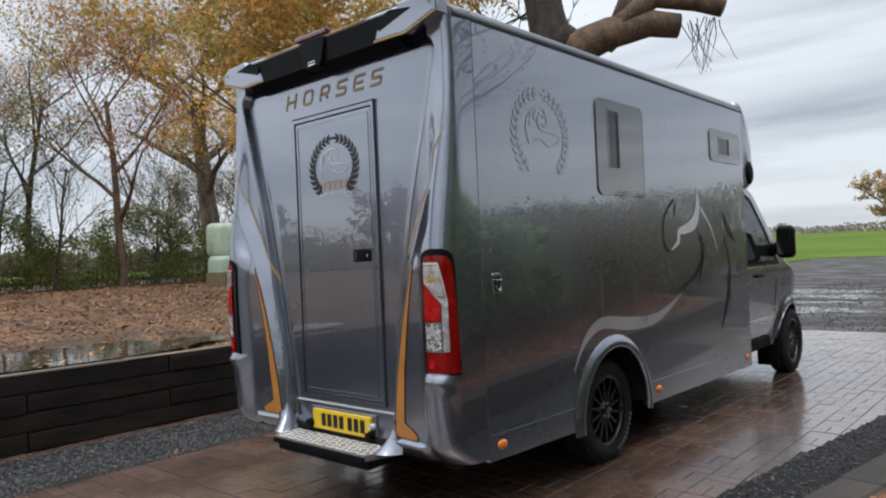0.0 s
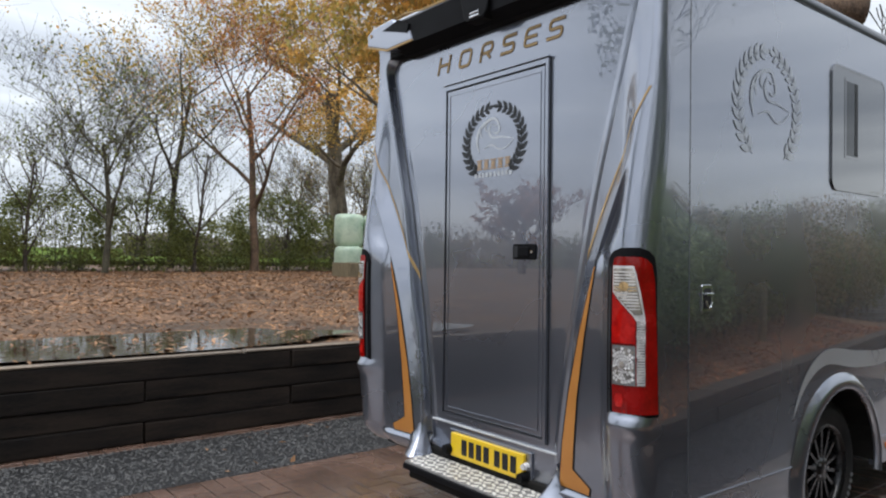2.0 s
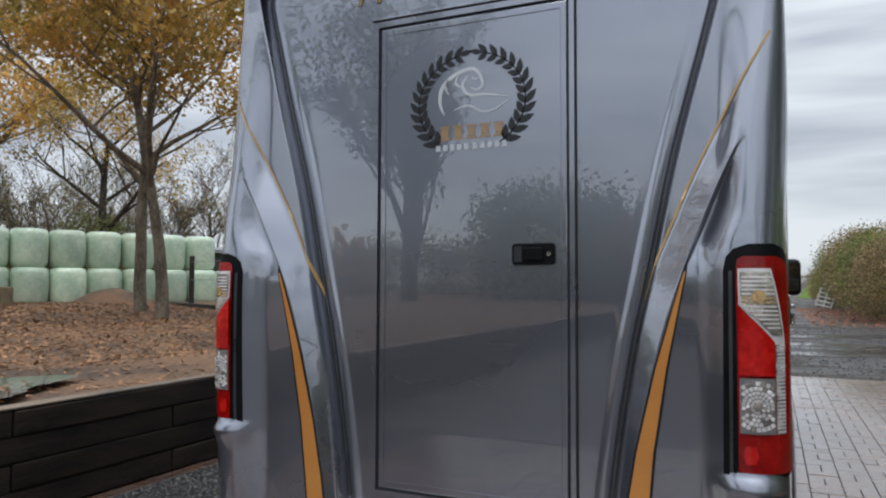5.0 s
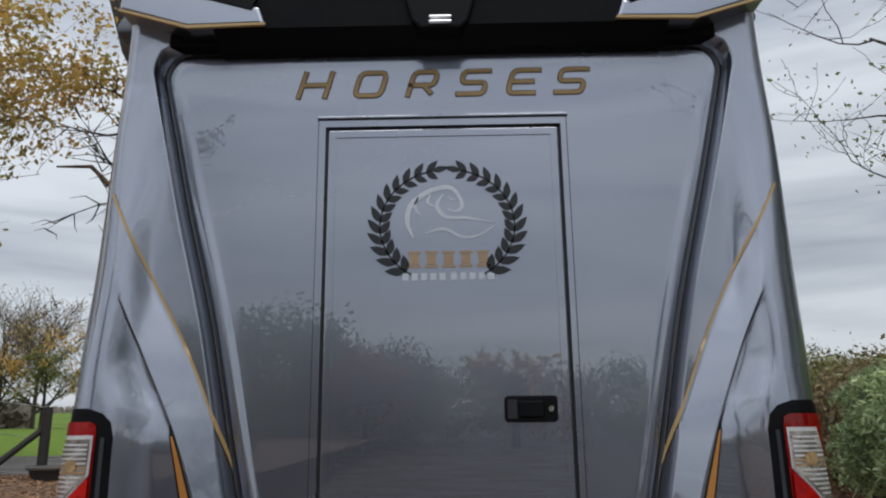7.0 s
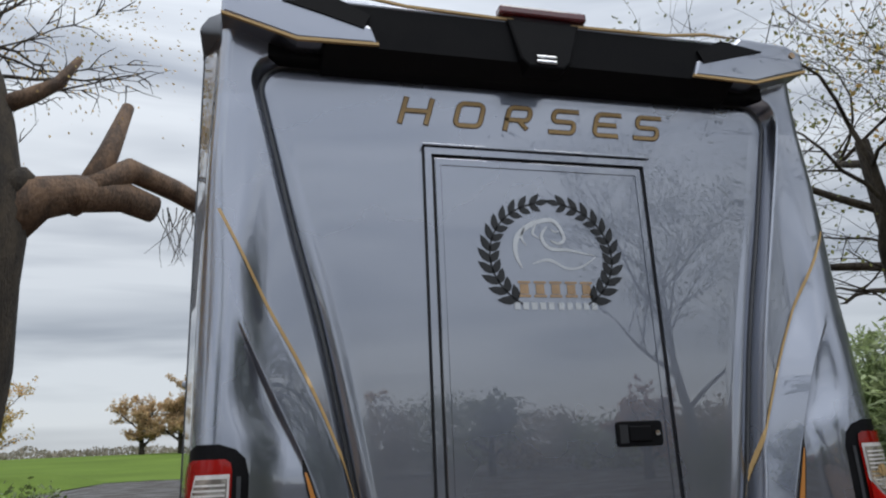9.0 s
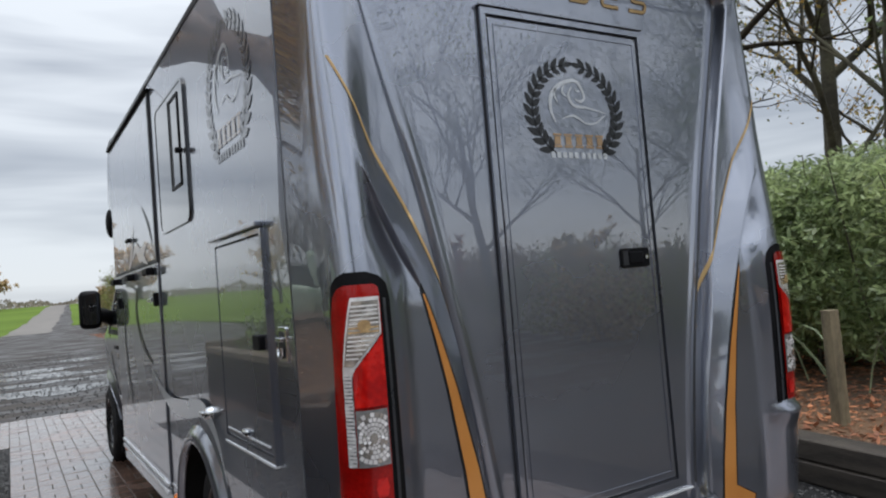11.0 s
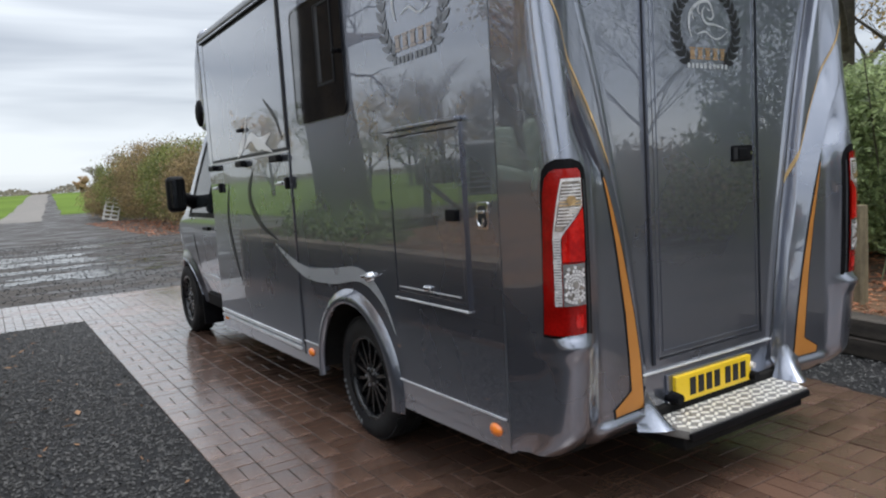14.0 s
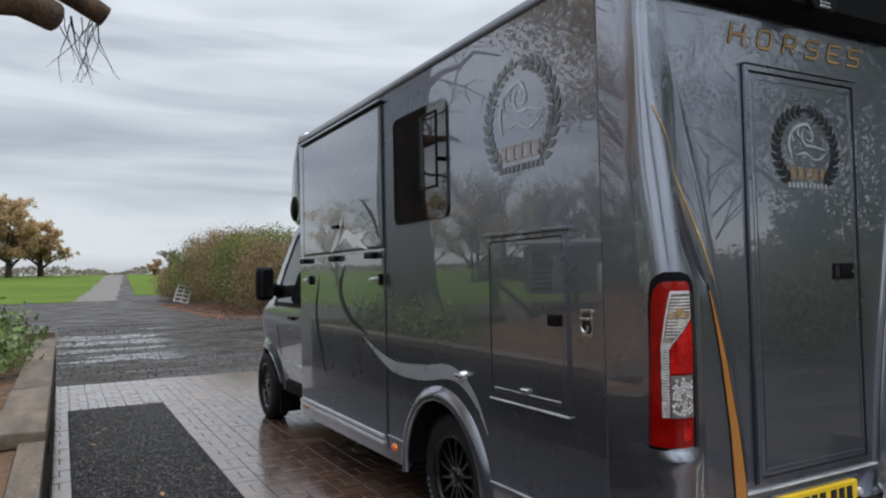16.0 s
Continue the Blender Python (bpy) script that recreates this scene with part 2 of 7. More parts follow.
YARD = mat("wet_yard", (0.070, 0.060, 0.052), (0.019, 0.017, 0.016), rough=0.62, rough_var=0.22, coarse=0.9, fine=9, bump=0.6, dist=0.008,
           stretch=(0.7, 1.3, 1), wear=0.6, spread=(0.30, 0.70), rspread=(0.45, 0.56), spec=0.32)
GRAVEL = mat("dark_gravel_bed", (0.022, 0.021, 0.021), (0.009, 0.009, 0.0095), spec=0.3, rough=0.7, rough_var=0.2, coarse=5, fine=90, bump=0.8, dist=0.012)
STONE = mat("gravel_stones", (0.075, 0.073, 0.070), (0.014, 0.014, 0.014), rough=0.42, rough_var=0.2, coarse=30, fine=200, bump=0.3, island=0.75)
SLEEPER_DARK = mat("dark_timber_sleeper", (0.028, 0.020, 0.015), (0.007, 0.0055, 0.005), spec=0.22, rough=0.7, coarse=3, fine=36, bump=0.7, dist=0.006,
                   stretch=(3, 0.6, 6), rand=0.2)
SLEEPER_GREY = mat("weathered_timber_sleeper", (0.07, 0.058, 0.046), (0.028, 0.023, 0.019), rough=0.7, coarse=3, fine=36, bump=0.7, dist=0.006,
                   stretch=(3, 0.6, 6), rand=0.2)
# lighter wall timber: sky sheen on its top and end is in the colour
SLEEPER_BROWN = mat("brown_timber_sheen", (0.20, 0.155, 0.112), (0.085, 0.066, 0.05), rough=0.7, coarse=3, fine=36, bump=0.7, dist=0.006, stretch=(3, 0.6, 6), rand=0.2)
LITTER = mat("leaf_litter_soil", (0.175, 0.098, 0.052), (0.06, 0.038, 0.023), rough=0.8, coarse=1.1, fine=30, bump=0.9, dist=0.03, wear=0.4)
LEAF_FALLEN = mat("fallen_leaves", (0.35, 0.19, 0.09), (0.17, 0.084, 0.042), rough=0.6, coarse=2.0, fine=80, bump=0.2, island=0.5)
LEAF_RED = mat("reddish_fallen_leaves", (0.44, 0.18, 0.08), (0.22, 0.085, 0.045), rough=0.6, coarse=2.0, fine=80, bump=0.2, island=0.5)
GRASS = mat("meadow_grass", (0.125, 0.185, 0.036), (0.09, 0.135, 0.027), rough=1.0, rough_var=0.0, spec=0.05, coarse=0.06, fine=3.0, bump=0.6, dist=0.05, wear=0.25)
TRACK = mat("gravel_track", (0.20, 0.182, 0.16), (0.13, 0.115, 0.10), rough=0.7, coarse=0.3, fine=8, bump=0.4, dist=0.01)
YARD_WATER = mat("clear_rain_water", (0.045, 0.042, 0.040), (0.02, 0.019, 0.018), rough=0.17, rough_var=0.10, coarse=2, fine=14, bump=0.12, dist=0.004, spec=0.6)
WATER = mat("puddle_water", (0.06, 0.046, 0.032), rough=0.05, rough_var=0.03, coarse=3, fine=9, bump=0.05, dist=0.01, spec=0.5)
BARK = mat("oak_bark", (0.066, 0.052, 0.037), (0.022, 0.017, 0.012), rough=0.85, coarse=2.2, fine=16, bump=1.0, dist=0.04, stretch=(2.2, 2.2, 0.7))
BARK_WARM = mat("warm_brown_bark", (0.19, 0.12, 0.075), (0.07, 0.045, 0.03), rough=0.8, coarse=2.2, fine=14, bump=1.0, dist=0.03, stretch=(1.6, 1.6, 0.8))
BARK_PALE = mat("pale_olive_bark", (0.24, 0.20, 0.145), (0.085, 0.068, 0.048), rough=0.85, coarse=2.0, fine=16, bump=1.0, dist=0.03, stretch=(2.0, 2.0, 0.7))
BARK_GREEN = mat("mossy_bark", (0.125, 0.115, 0.075), (0.055, 0.048, 0.034), rough=0.85, coarse=2.0, fine=18, bump=0.8, dist=0.02)
TWIG = mat("bare_twigs", (0.12, 0.095, 0.075), (0.06, 0.048, 0.04), rough=0.8, coarse=3, fine=30, bump=0.2)
LEAF_GOLD = mat("golden_oak_leaves", (0.66, 0.37, 0.10), (0.34, 0.29, 0.075), rough=0.55, coarse=0.5, fine=20, bump=0.0, island=0.4, through=0.45)
LEAF_RUST = mat("rust_leaves", (0.50, 0.21, 0.07), (0.32, 0.15, 0.06), rough=0.55, coarse=0.5, fine=20, bump=0.0, island=0.4, through=0.45)
LEAF_OLIVE = mat("olive_leaves", (0.25, 0.26, 0.08), (0.11, 0.13, 0.038), rough=0.5, coarse=0.6, fine=20, bump=0.0, island=0.5, through=0.45)
LEAF_GREEN = mat("evergreen_shrub_leaves", (0.44, 0.51, 0.25), (0.19, 0.25, 0.11), rough=0.34, coarse=0.9, fine=12, bump=0.0, island=0.5, spec=0.6, through=0.45)
LEAF_LAUREL = mat("dark_laurel_leaves", (0.20, 0.27, 0.085), (0.075, 0.11, 0.035), rough=0.3, coarse=0.9, fine=12, bump=0.0, island=0.5, spec=0.6, through=0.3)
LEAF_BROWN = mat("brown_hedge_leaves", (0.33, 0.24, 0.12), (0.17, 0.13, 0.065), rough=0.65, coarse=0.8, fine=20, bump=0.0, island=0.5, through=0.45)
# field and far foliage: the haze of distance is mixed into these colours
LEAF_FIELD = mat("hazy_golden_field_leaves", (0.66, 0.47, 0.27), (0.45, 0.33, 0.19), rough=0.7, coarse=0.06, fine=1.0, bump=0.0, island=0.3, through=0.45)
LEAF_FAR = mat("hazy_distant_foliage", (0.27, 0.235, 0.19), (0.20, 0.175, 0.14), rough=0.9, spec=0.1, coarse=0.06, fine=1.0, bump=0.0, island=0.15, through=0.3)
BALE = mat("pale_green_bale_wrap", (0.55, 0.64, 0.49), (0.36, 0.48, 0.36), rough=0.35, coarse=1.5, fine=9, bump=0.5, dist=0.03, coat=0.3, rand=0.2)
SHED_FRONT = mat("pale_grey_green_boards", (0.20, 0.23, 0.20), (0.14, 0.165, 0.145), rough=0.7, coarse=2, fine=14, bump=0.2, stretch=(4, 1, 0.4))
SHED_GREEN = mat("dark_green_cladding", (0.066, 0.082, 0.066), (0.042, 0.054, 0.045), rough=0.6, coarse=1, fine=10, bump=0.2)
SHED_ROOF = mat("grey_sheet_roof", (0.22, 0.225, 0.22), rough=0.55, coarse=1, fine=10, bump=0.2)
POST = mat("weathered_post", (0.235, 0.19, 0.115), (0.13, 0.105, 0.065), rough=0.75, coarse=4, fine=40, bump=0.6, dist=0.006, stretch=(4, 4, 0.8))
POST_DARK = mat("dark_post", (0.035, 0.03, 0.026), rough=0.7, coarse=4, fine=40, bump=0.5, stretch=(4, 4, 0.8))
BRAMBLE = mat("bramble_stems", (0.27, 0.33, 0.19), (0.2, 0.22, 0.13), rough=0.6, coarse=4, bump=0.1)
PALLET = mat("grey_white_pallet", (0.55, 0.53, 0.49), rough=0.7, coarse=4, fine=40, bump=0.3)
STEEL = mat("galvanised_steel", (0.42, 0.43, 0.44), rough=0.4, metal=0.9, coarse=9, bump=0.1)

# ---- mesh helpers ----
def obj(name, bm, material, parent=None, smooth=False, label=""):
    me = bpy.data.meshes.new(name)
    bm.to_mesh(me)
    bm.free()
    if material:
        me.materials.append(material)
    if smooth:
        me.polygons.foreach_set("use_smooth", [True] * len(me.polygons))
    ob = new(name, me)
    ob.parent = parent
    if label:
        tagged(ob, label)
    return ob


def part(name, bm, material, parent, label="", smooth=False):
    return obj(name, bm, material, parent, smooth, label)


def thing(name, at, label, category, group="", kind=""):
    ob = new(name)
    ob.empty_display_size = 0.1
    ob.location = at
    return tagged(ob, label, category, group, kind)


def raw(name, verts, faces, material, parent=None, smooth=False, label=""):
    me = bpy.data.meshes.new(name)
    me.from_pydata([tuple(v) for v in verts], [], faces)
    me.materials.append(material)
    if smooth:
        me.polygons.foreach_set("use_smooth", [True] * len(me.polygons))
    me.update()
    ob = new(name, me)
    ob.parent = parent
    if label:
        tagged(ob, label)
    return ob


def box_bm(x0, x1, y0, y1, z0, z1, bevel=0.0, seg=2, bm=None):
    own = bm or bmesh.new()
    r = bmesh.ops.create_cube(own, size=1, matrix=Matrix.Translation(((x0 + x1) / 2, (y0 + y1) / 2, (z0 + z1) / 2)) @ Matrix.Diagonal((x1 - x0, y1 - y0, z1 - z0, 1)))
    if bevel:
        edges = list({e for v in r["verts"] for e in v.link_edges})
        bmesh.ops.bevel(own, geom=edges, offset=bevel, segments=seg, affect="EDGES", profile=0.5)
    return own


def prism_bm(points, lo, hi, axis="x", bevel=0.0, seg=2, bm=None):
    """A closed outline of 2D points pushed from lo to hi along the axis."""
    own = bm or bmesh.new()
    def co(p, d):
        return {"x": (d, p[0], p[1]), "y": (p[0], d, p[1]), "z": (p[0], p[1], d)}[axis]
    lower = [own.verts.new(co(p, lo)) for p in points]
    upper = [own.verts.new(co(p, hi)) for p in points]
    n = len(points)
    faces = [own.faces.new(lower), own.faces.new(upper[::-1])]
    for i in range(n):
        faces.append(own.faces.new((lower[i], upper[i], upper[(i + 1) % n], lower[(i + 1) % n])))
    bmesh.ops.recalc_face_normals(own, faces=faces)
    if bevel:
        edges = list({e for f in faces[:2] for e in f.edges})
        bmesh.ops.bevel(own, geom=edges, offset=bevel, segments=seg, affect="EDGES", profile=0.5)
    return own


def rounded(x0, x1, z0, z1, r, n=6):
    pts = []
    for cx, cz, a0 in ((x1 - r, z1 - r, 0), (x0 + r, z1 - r, 90), (x0 + r, z0 + r, 180), (x1 - r, z0 + r, 270)):
        for k in range(n + 1):
            a = radians(a0 + 90 * k / n)
            pts.append((cx + r * math.cos(a), cz + r * math.sin(a)))
    return pts


def ring_bm(outer, inner, lo, hi, axis="x", bm=None):
    """A flat frame between two outlines of as many points, from lo to hi along the axis."""
    own = bm or bmesh.new()
    def co(p, d):
        return {"x": (d, p[0], p[1]), "y": (p[0], d, p[1]), "z": (p[0], p[1], d)}[axis]
    rows = [[own.verts.new(co(p, d)) for p in pts] for pts, d in ((outer, lo), (outer, hi), (inner, hi), (inner, lo))]
    n = len(outer)
    fs = []
    for k in range(4):
        a, b = rows[k], rows[(k + 1) % 4]
        for i in range(n):
            j = (i + 1) % n
            fs.append(own.faces.new((a[i], a[j], b[j], b[i])))
    bmesh.ops.recalc_face_normals(own, faces=fs)
    return own


def tube_bm(points, radii, sides=6, bm=None, closed=True):
    own = bm or bmesh.new()
    rings = []
    pts = [Vector(p) for p in points]
    for i, p in enumerate(pts):
        d = (pts[min(i + 1, len(pts) - 1)] - pts[max(i - 1, 0)]).normalized()
        s = d.cross(Vector((0.31, 0.17, 1.0)) if abs(d.z) < 0.9 else Vector((1, 0.2, 0))).normalized()
        u = d.cross(s)
        r = radii[i] if hasattr(radii, "__len__") else radii
        rings.append([own.verts.new(p + r * (math.cos(2 * math.pi * k / sides) * s + math.sin(2 * math.pi * k / sides) * u)) for k in range(sides)])
    for a, b in zip(rings, rings[1:]):
        for k in range(sides):
            own.faces.new((a[k], a[(k + 1) % sides], b[(k + 1) % sides], b[k]))
    if closed:
        own.faces.new(rings[0][::-1])
        own.faces.new(rings[-1])
    return own


def disc_bm(centre, axis, profile, sides=40, bm=None):
    """A lathe round the x axis through centre: profile rows of (offset along x, radius)."""
    own = bm or bmesh.new()
    rings = []
    for off, r in profile:
        rings.append([own.verts.new((centre[0] + off, centre[1] + r * math.cos(2 * math.pi * k / sides), centre[2] + r * math.sin(2 * math.pi * k / sides))) for k in range(sides)])
    for a, b in zip(rings, rings[1:]):
        for k in range(sides):
            own.faces.new((a[k], a[(k + 1) % sides], b[(k + 1) % sides], b[k]))
    bmesh.ops.recalc_face_normals(own, faces=own.faces[:])
    return own


def lerp_table(table, z):
    if z <= table[0][0]:
        return table[0][1]
    for (z0, v0), (z1, v1) in zip(table, table[1:]):
        if z <= z1:
            k = (z - z0) / (z1 - z0)
            return v0 + (v1 - v0) * k
    return table[-1][1]


def curve_table(table, z):
    """The same, rounded (Catmull-Rom)."""
    if z <= table[0][0]:
        return table[0][1]
    if z >= table[-1][0]:
        return table[-1][1]
    for i in range(len(table) - 1):
        if z <= table[i + 1][0]:
            z0, v0 = table[i]
            z1, v1 = table[i + 1]
            m0 = (v1 - table[i - 1][1]) / (z1 - table[i - 1][0]) if i else (v1 - v0) / (z1 - z0)
            m1 = (table[i + 2][1] - v0) / (table[i + 2][0] - z0) if i + 2 < len(table) else (v1 - v0) / (z1 - z0)
            h, k = z1 - z0, (z - z0) / (z1 - z0)
            return ((2 * k**3 - 3 * k**2 + 1) * v0 + (k**3 - 2 * k**2 + k) * h * m0 + (-2 * k**3 + 3 * k**2) * v1 + (k**3 - k**2) * h * m1)
    return table[-1][1]


def sm(x):
    x = min(1.0, max(0.0, x))
    return x * x * (3 - 2 * x)


def leaf_cloud(centres, size, rng, droop=0.0, flat=0.0, slim=0.28):
    """Arrays of one rhombic leaf at each centre, turned at random."""
    n = len(centres)
    c = np.asarray(centres, dtype=float)
    d = rng.normal(size=(n, 3))
    d[:, 2] = d[:, 2] * (1 - flat) - droop
    d /= np.linalg.norm(d, axis=1)[:, None] + 1e-9
    q = rng.normal(size=(n, 3))
    if flat:
        q[:, 2] *= 1 - flat
    s = np.cross(d, q)
    s /= np.linalg.norm(s, axis=1)[:, None] + 1e-9
    if flat:
        s[:, 2] *= 1 - flat
    ln = size * rng.uniform(0.6, 1.3, n)[:, None]
    v = np.stack([c - d * ln * 0.5, c + s * ln * slim, c + d * ln * 0.5, c - s * ln * slim], axis=1).reshape(-1, 3)
    return v, np.arange(4 * n).reshape(-1, 4)


def leaves(name, centres, size, material, parent, seed=1, droop=0.0, flat=0.0, label="", slim=0.28):
    v, f = leaf_cloud(centres, size, np.random.default_rng(seed), droop, flat, slim)
    return raw(name, v.tolist(), f.tolist(), material, parent, label=label)

# ---- the ground ----
def hill(x, y):
    return 3.2 * sm((y - 50) / 130) + 1.5 * sm((abs(x) - 80) / 200) - 0.02


def sheet(name, xs, ys, height, material, label, category, keep=None):
    verts = [(x, y, height(x, y)) for y in ys for x in xs]
    w = len(xs)
    faces = []
    for j in range(len(ys) - 1):
        for i in range(w - 1):
            if keep is None or keep((xs[i] + xs[i + 1]) / 2, (ys[j] + ys[j + 1]) / 2):
                faces.append((j * w + i, j * w + i + 1, (j + 1) * w + i + 1, (j + 1) * w + i))
    return tagged(raw(name, verts, faces, material, smooth=True), label, category, kind="structure")


def spaced(lo, hi, n, p=3):
    mid = [(2 * k / n - 1) for k in range(n + 1)]
    return [((hi if m > 0 else -lo) * abs(m) ** p) * (1 if m > 0 else -1) for m in mid]


sheet("ground", spaced(-900, 900, 120), spaced(-900, 900, 120), hill, YARD, "dark wet yard of stone and mud", "ground")


def wavy(v, k, s):
    return noise.noise(Vector((v * k, s, 0.3)))


def left_edge(y):
    return -2.2 + 0.076 * (y - 60) + 0.35 * wavy(y, 0.2, 2)


def right_edge(y):
    return 2.6 + 0.064 * (y - 60) + 0.35 * wavy(y, 0.2, 5)


def strip(name, edges, ys, lift, material, label, category):
    """A sheet of ground between two edges x(y) that start from a ragged front line."""
    verts, faces, n = [], [], len(edges)
    for y in ys:
        for k, edge in enumerate(edges):
            yy = y + 1.6 * wavy(k, 0.37, 1 + edges[0](60)) * sm((70 - y) / 10)
            verts.append((edge(y), yy, hill(edge(y), yy) + lift))
    for j in range(len(ys) - 1):
        for k in range(n - 1):
            faces.append((j * n + k, j * n + k + 1, (j + 1) * n + k + 1, (j + 1) * n + k))
    return tagged(raw(name, verts, faces, material, smooth=True), label, category, kind="structure")


far_ys = [59 + 0.5 * k for k in range(40)] + [79 + 4 * k for k in range(60)]
offsets = [0.4 * k for k in range(50)] + [20 + 6 * k for k in range(70)]
strip("field", [(lambda y, d=d: left_edge(y) - d) for d in offsets[::-1]], far_ys, 0.03, GRASS, "short green meadow grass", "field")
strip("field", [(lambda y, d=d: right_edge(y) + d) for d in offsets], [y for y in far_ys if y > 70], 0.03, GRASS, "short green meadow grass", "field")
strip("track", [(lambda y, d=d: left_edge(y) - 0.1 + d) for d in [0.4 * k for k in range(9)]], far_ys, 0.015, TRACK, "pale gravel track across the fields", "track")

# rain puddles lying in the wheel ruts of the yard
rng_p = random.Random(19)
for k in range(30):
    y = 13.2 + 9.8 * rng_p.random() ** 1.2
    cx, half = rng_p.uniform(-4.5, 4.5), rng_p.uniform(0.35, 2.0)
    deep = half * rng_p.uniform(0.14, 0.45)
    bm = bmesh.new()
    ring = []
    for m in range(40):
        a = math.tau * m / 40
        c, q = math.cos(a), math.sin(a)
        r = 1 + 0.75 * noise.noise(Vector((c * 2.2, q * 1.4, k * 3.7))) + 0.35 * noise.noise(Vector((c * 5.5, q * 4.5, k * 1.9)))
        ring.append(bm.verts.new((half * r * c, deep * r * q + 0.12 * half * c * math.sin(k), 0)))
    bm.faces.new(ring)
    puddle = obj("puddle", bm, YARD_WATER)
    puddle.matrix_world = pose(cx, y, -0.015 + 0.00009 * k)
    tagged(puddle, "shallow rain puddle in a rut of the dark yard", "puddle", group="yard puddles")

# raised bank behind the timber wall
WALL_X, BANK_Z, WALL_END = -3.02, 0.60, 9.7


def bank_z(x, y):
    a = sm((WALL_END - 0.05 - y) / 0.25)
    b = sm((-7.0 - (y - 9.7) * 0.9 - x) / 2.5)
    m = max(a, b) if x < WALL_X else 0
    n = noise.noise(Vector((x * 0.45, y * 0.45, 0)))
    return m * (BANK_Z + 0.012 * min(20, max(0, -x - 5)) + 0.07 * n * min(1, max(0.0, (-3.6 - x) / 1.2)) - 0.05 * sm((-3.1 - x) / 0.3) * (1 - sm((-5.2 - x) / 1.2)) + 0.02 * noise.noise(Vector((x * 2.1, y * 2.1, 4)))) - 0.06 * (1 - m)


bx = [-3.06 - 0.12 * k for k in range(40)] + [-7.9 - 0.5 * k for k in range(40)] + [-28.5 - 4 * k for k in range(14)]
by = [-50 + 3 * k for k in range(15)] + [-6 + 0.2 * k for k in range(85)] + [11 + 0.8 * k for k in range(42)]
sheet("bank", bx[::-1], by, bank_z, LITTER, "raised bank covered in fallen brown leaves", "bank")

sheet("field", [-200 + 6 * k for k in range(28)], [-60 + 6 * k for k in range(22)], lambda x, y: 1.0 + 0.012 * (-32 - x), GRASS, "green meadow beyond the hedgerow", "field")

sheet("field", [-46 + 2 * k for k in range(18)], [28 + 2 * k for k in range(17)], lambda x, y: -0.04 + 0.98 * sm((y - 29) / 9) * sm((-11 - x) / 6), GRASS, "green paddock beside the shed", "field")

# low bank on the other side
def kerb_x(y):
    return 2.38 + 0.17 * y


def bank2_z(x, y):
    d = x - kerb_x(y)
    m = sm((13.5 - y) / 0.6) * sm((y + 1.1) / 0.3) * sm(d / 0.05 + 1)
    return m * (0.255 + 0.25 * sm(d / 3.0) + 0.03 * noise.noise(Vector((x * 0.8, y * 0.8, 9)))) - 0.06 * (1 - m)


b2y = [-1.2 + 0.2 * k for k in range(76)]
verts, faces = [], []
offs = [0.02, 0.1, 0.25, 0.45, 0.7, 1.0, 1.5, 2.2, 3, 4, 6, 9, 14, 25]
for y in b2y:
    for d in offs:
        x = kerb_x(y) + d
        verts.append((x, y, bank2_z(x, y)))
for j in range(len(b2y) - 1):
    for i in range(len(offs) - 1):
        a = j * len(offs) + i
        faces.append((a, a + 1, a + 1 + len(offs), a + len(offs)))
tagged(raw("bank", verts, faces, LITTER, smooth=True), "low leafy bank behind weathered timber edging", "bank", kind="structure")


# timber walls of stacked sleepers
def sleeper_bm(length, depth, height, seed):
    bm = box_bm(-depth / 2, depth / 2, 0, length, 0, height, 0.012, 2)
    rng = random.Random(seed)
    for v in bm.verts:
        v.co += Vector((rng.uniform(-1, 1), 0, rng.uniform(-1, 1))) * 0.004
    return bm


def make_sleeper_mesh(name, length, depth, height, material, seed):
    bm = sleeper_bm(length, depth, height, seed)
    me = bpy.data.meshes.new(name)
    bm.to_mesh(me)
    bm.free()
    me.materials.append(material)
    return me


wall_left = thing("wall_timber", (WALL_X, 0, 0), "dark timber sleeper retaining wall, four courses high", "retaining wall", kind="structure")
dark_meshes = [make_sleeper_mesh("sleeper", 2.39, 0.13, 0.152, SLEEPER_DARK, k) for k in range(3)]
for c in range(4):
    y = -8.0 - (1.2 if c % 2 else 0)
    k = 0
    while y < WALL_END - 0.3:
        length = min(2.4, WALL_END - y)
        ob = new("sleeper", dark_meshes[(k + c) % 3])
        ob.parent = wall_left
        ob.matrix_basis = pose(0.006 * ((k * 7 + c * 3) % 3 - 1), y, 0.155 * c) @ Matrix.Diagonal((1, length / 2.4, 1, 1))
        y += 2.4
        k += 1
cap_mesh = make_sleeper_mesh("sleeper", 2.39, 0.26, 0.085, SLEEPER_BROWN, 9)
for k in range(4):
    ob = new("sleeper", cap_mesh)
    ob.parent = wall_left
    ob.matrix_basis = pose(-0.065 + 0.004 * (k % 2), 2.4 + 1.85 * k, 0.600 + 0.003 * (k % 2)) @ Matrix.Diagonal((1, 1.85 / 2.4, 1, 1))
# thin pale boards added along the wall top, where it catches the sky
top_board_mesh = make_sleeper_mesh("coping_board", 2.39, 0.13, 0.016, SLEEPER_BROWN, 11)
for k in range(4):
    ob = new("coping_board", top_board_mesh)
    ob.parent = wall_left
    ob.matrix_basis = pose(-0.004, -7.21 + 2.4 * k, 0.618)
end_mesh = make_sleeper_mesh("sleeper", 3.2, 0.20, 0.155, SLEEPER_BROWN, 5)
for c in range(5):
    ob = new("sleeper", end_mesh)
    ob.parent = wall_left
    ob.matrix_basis = pose(0.05, WALL_END + 0.02, 0.155 * c, 0, 0, 90)

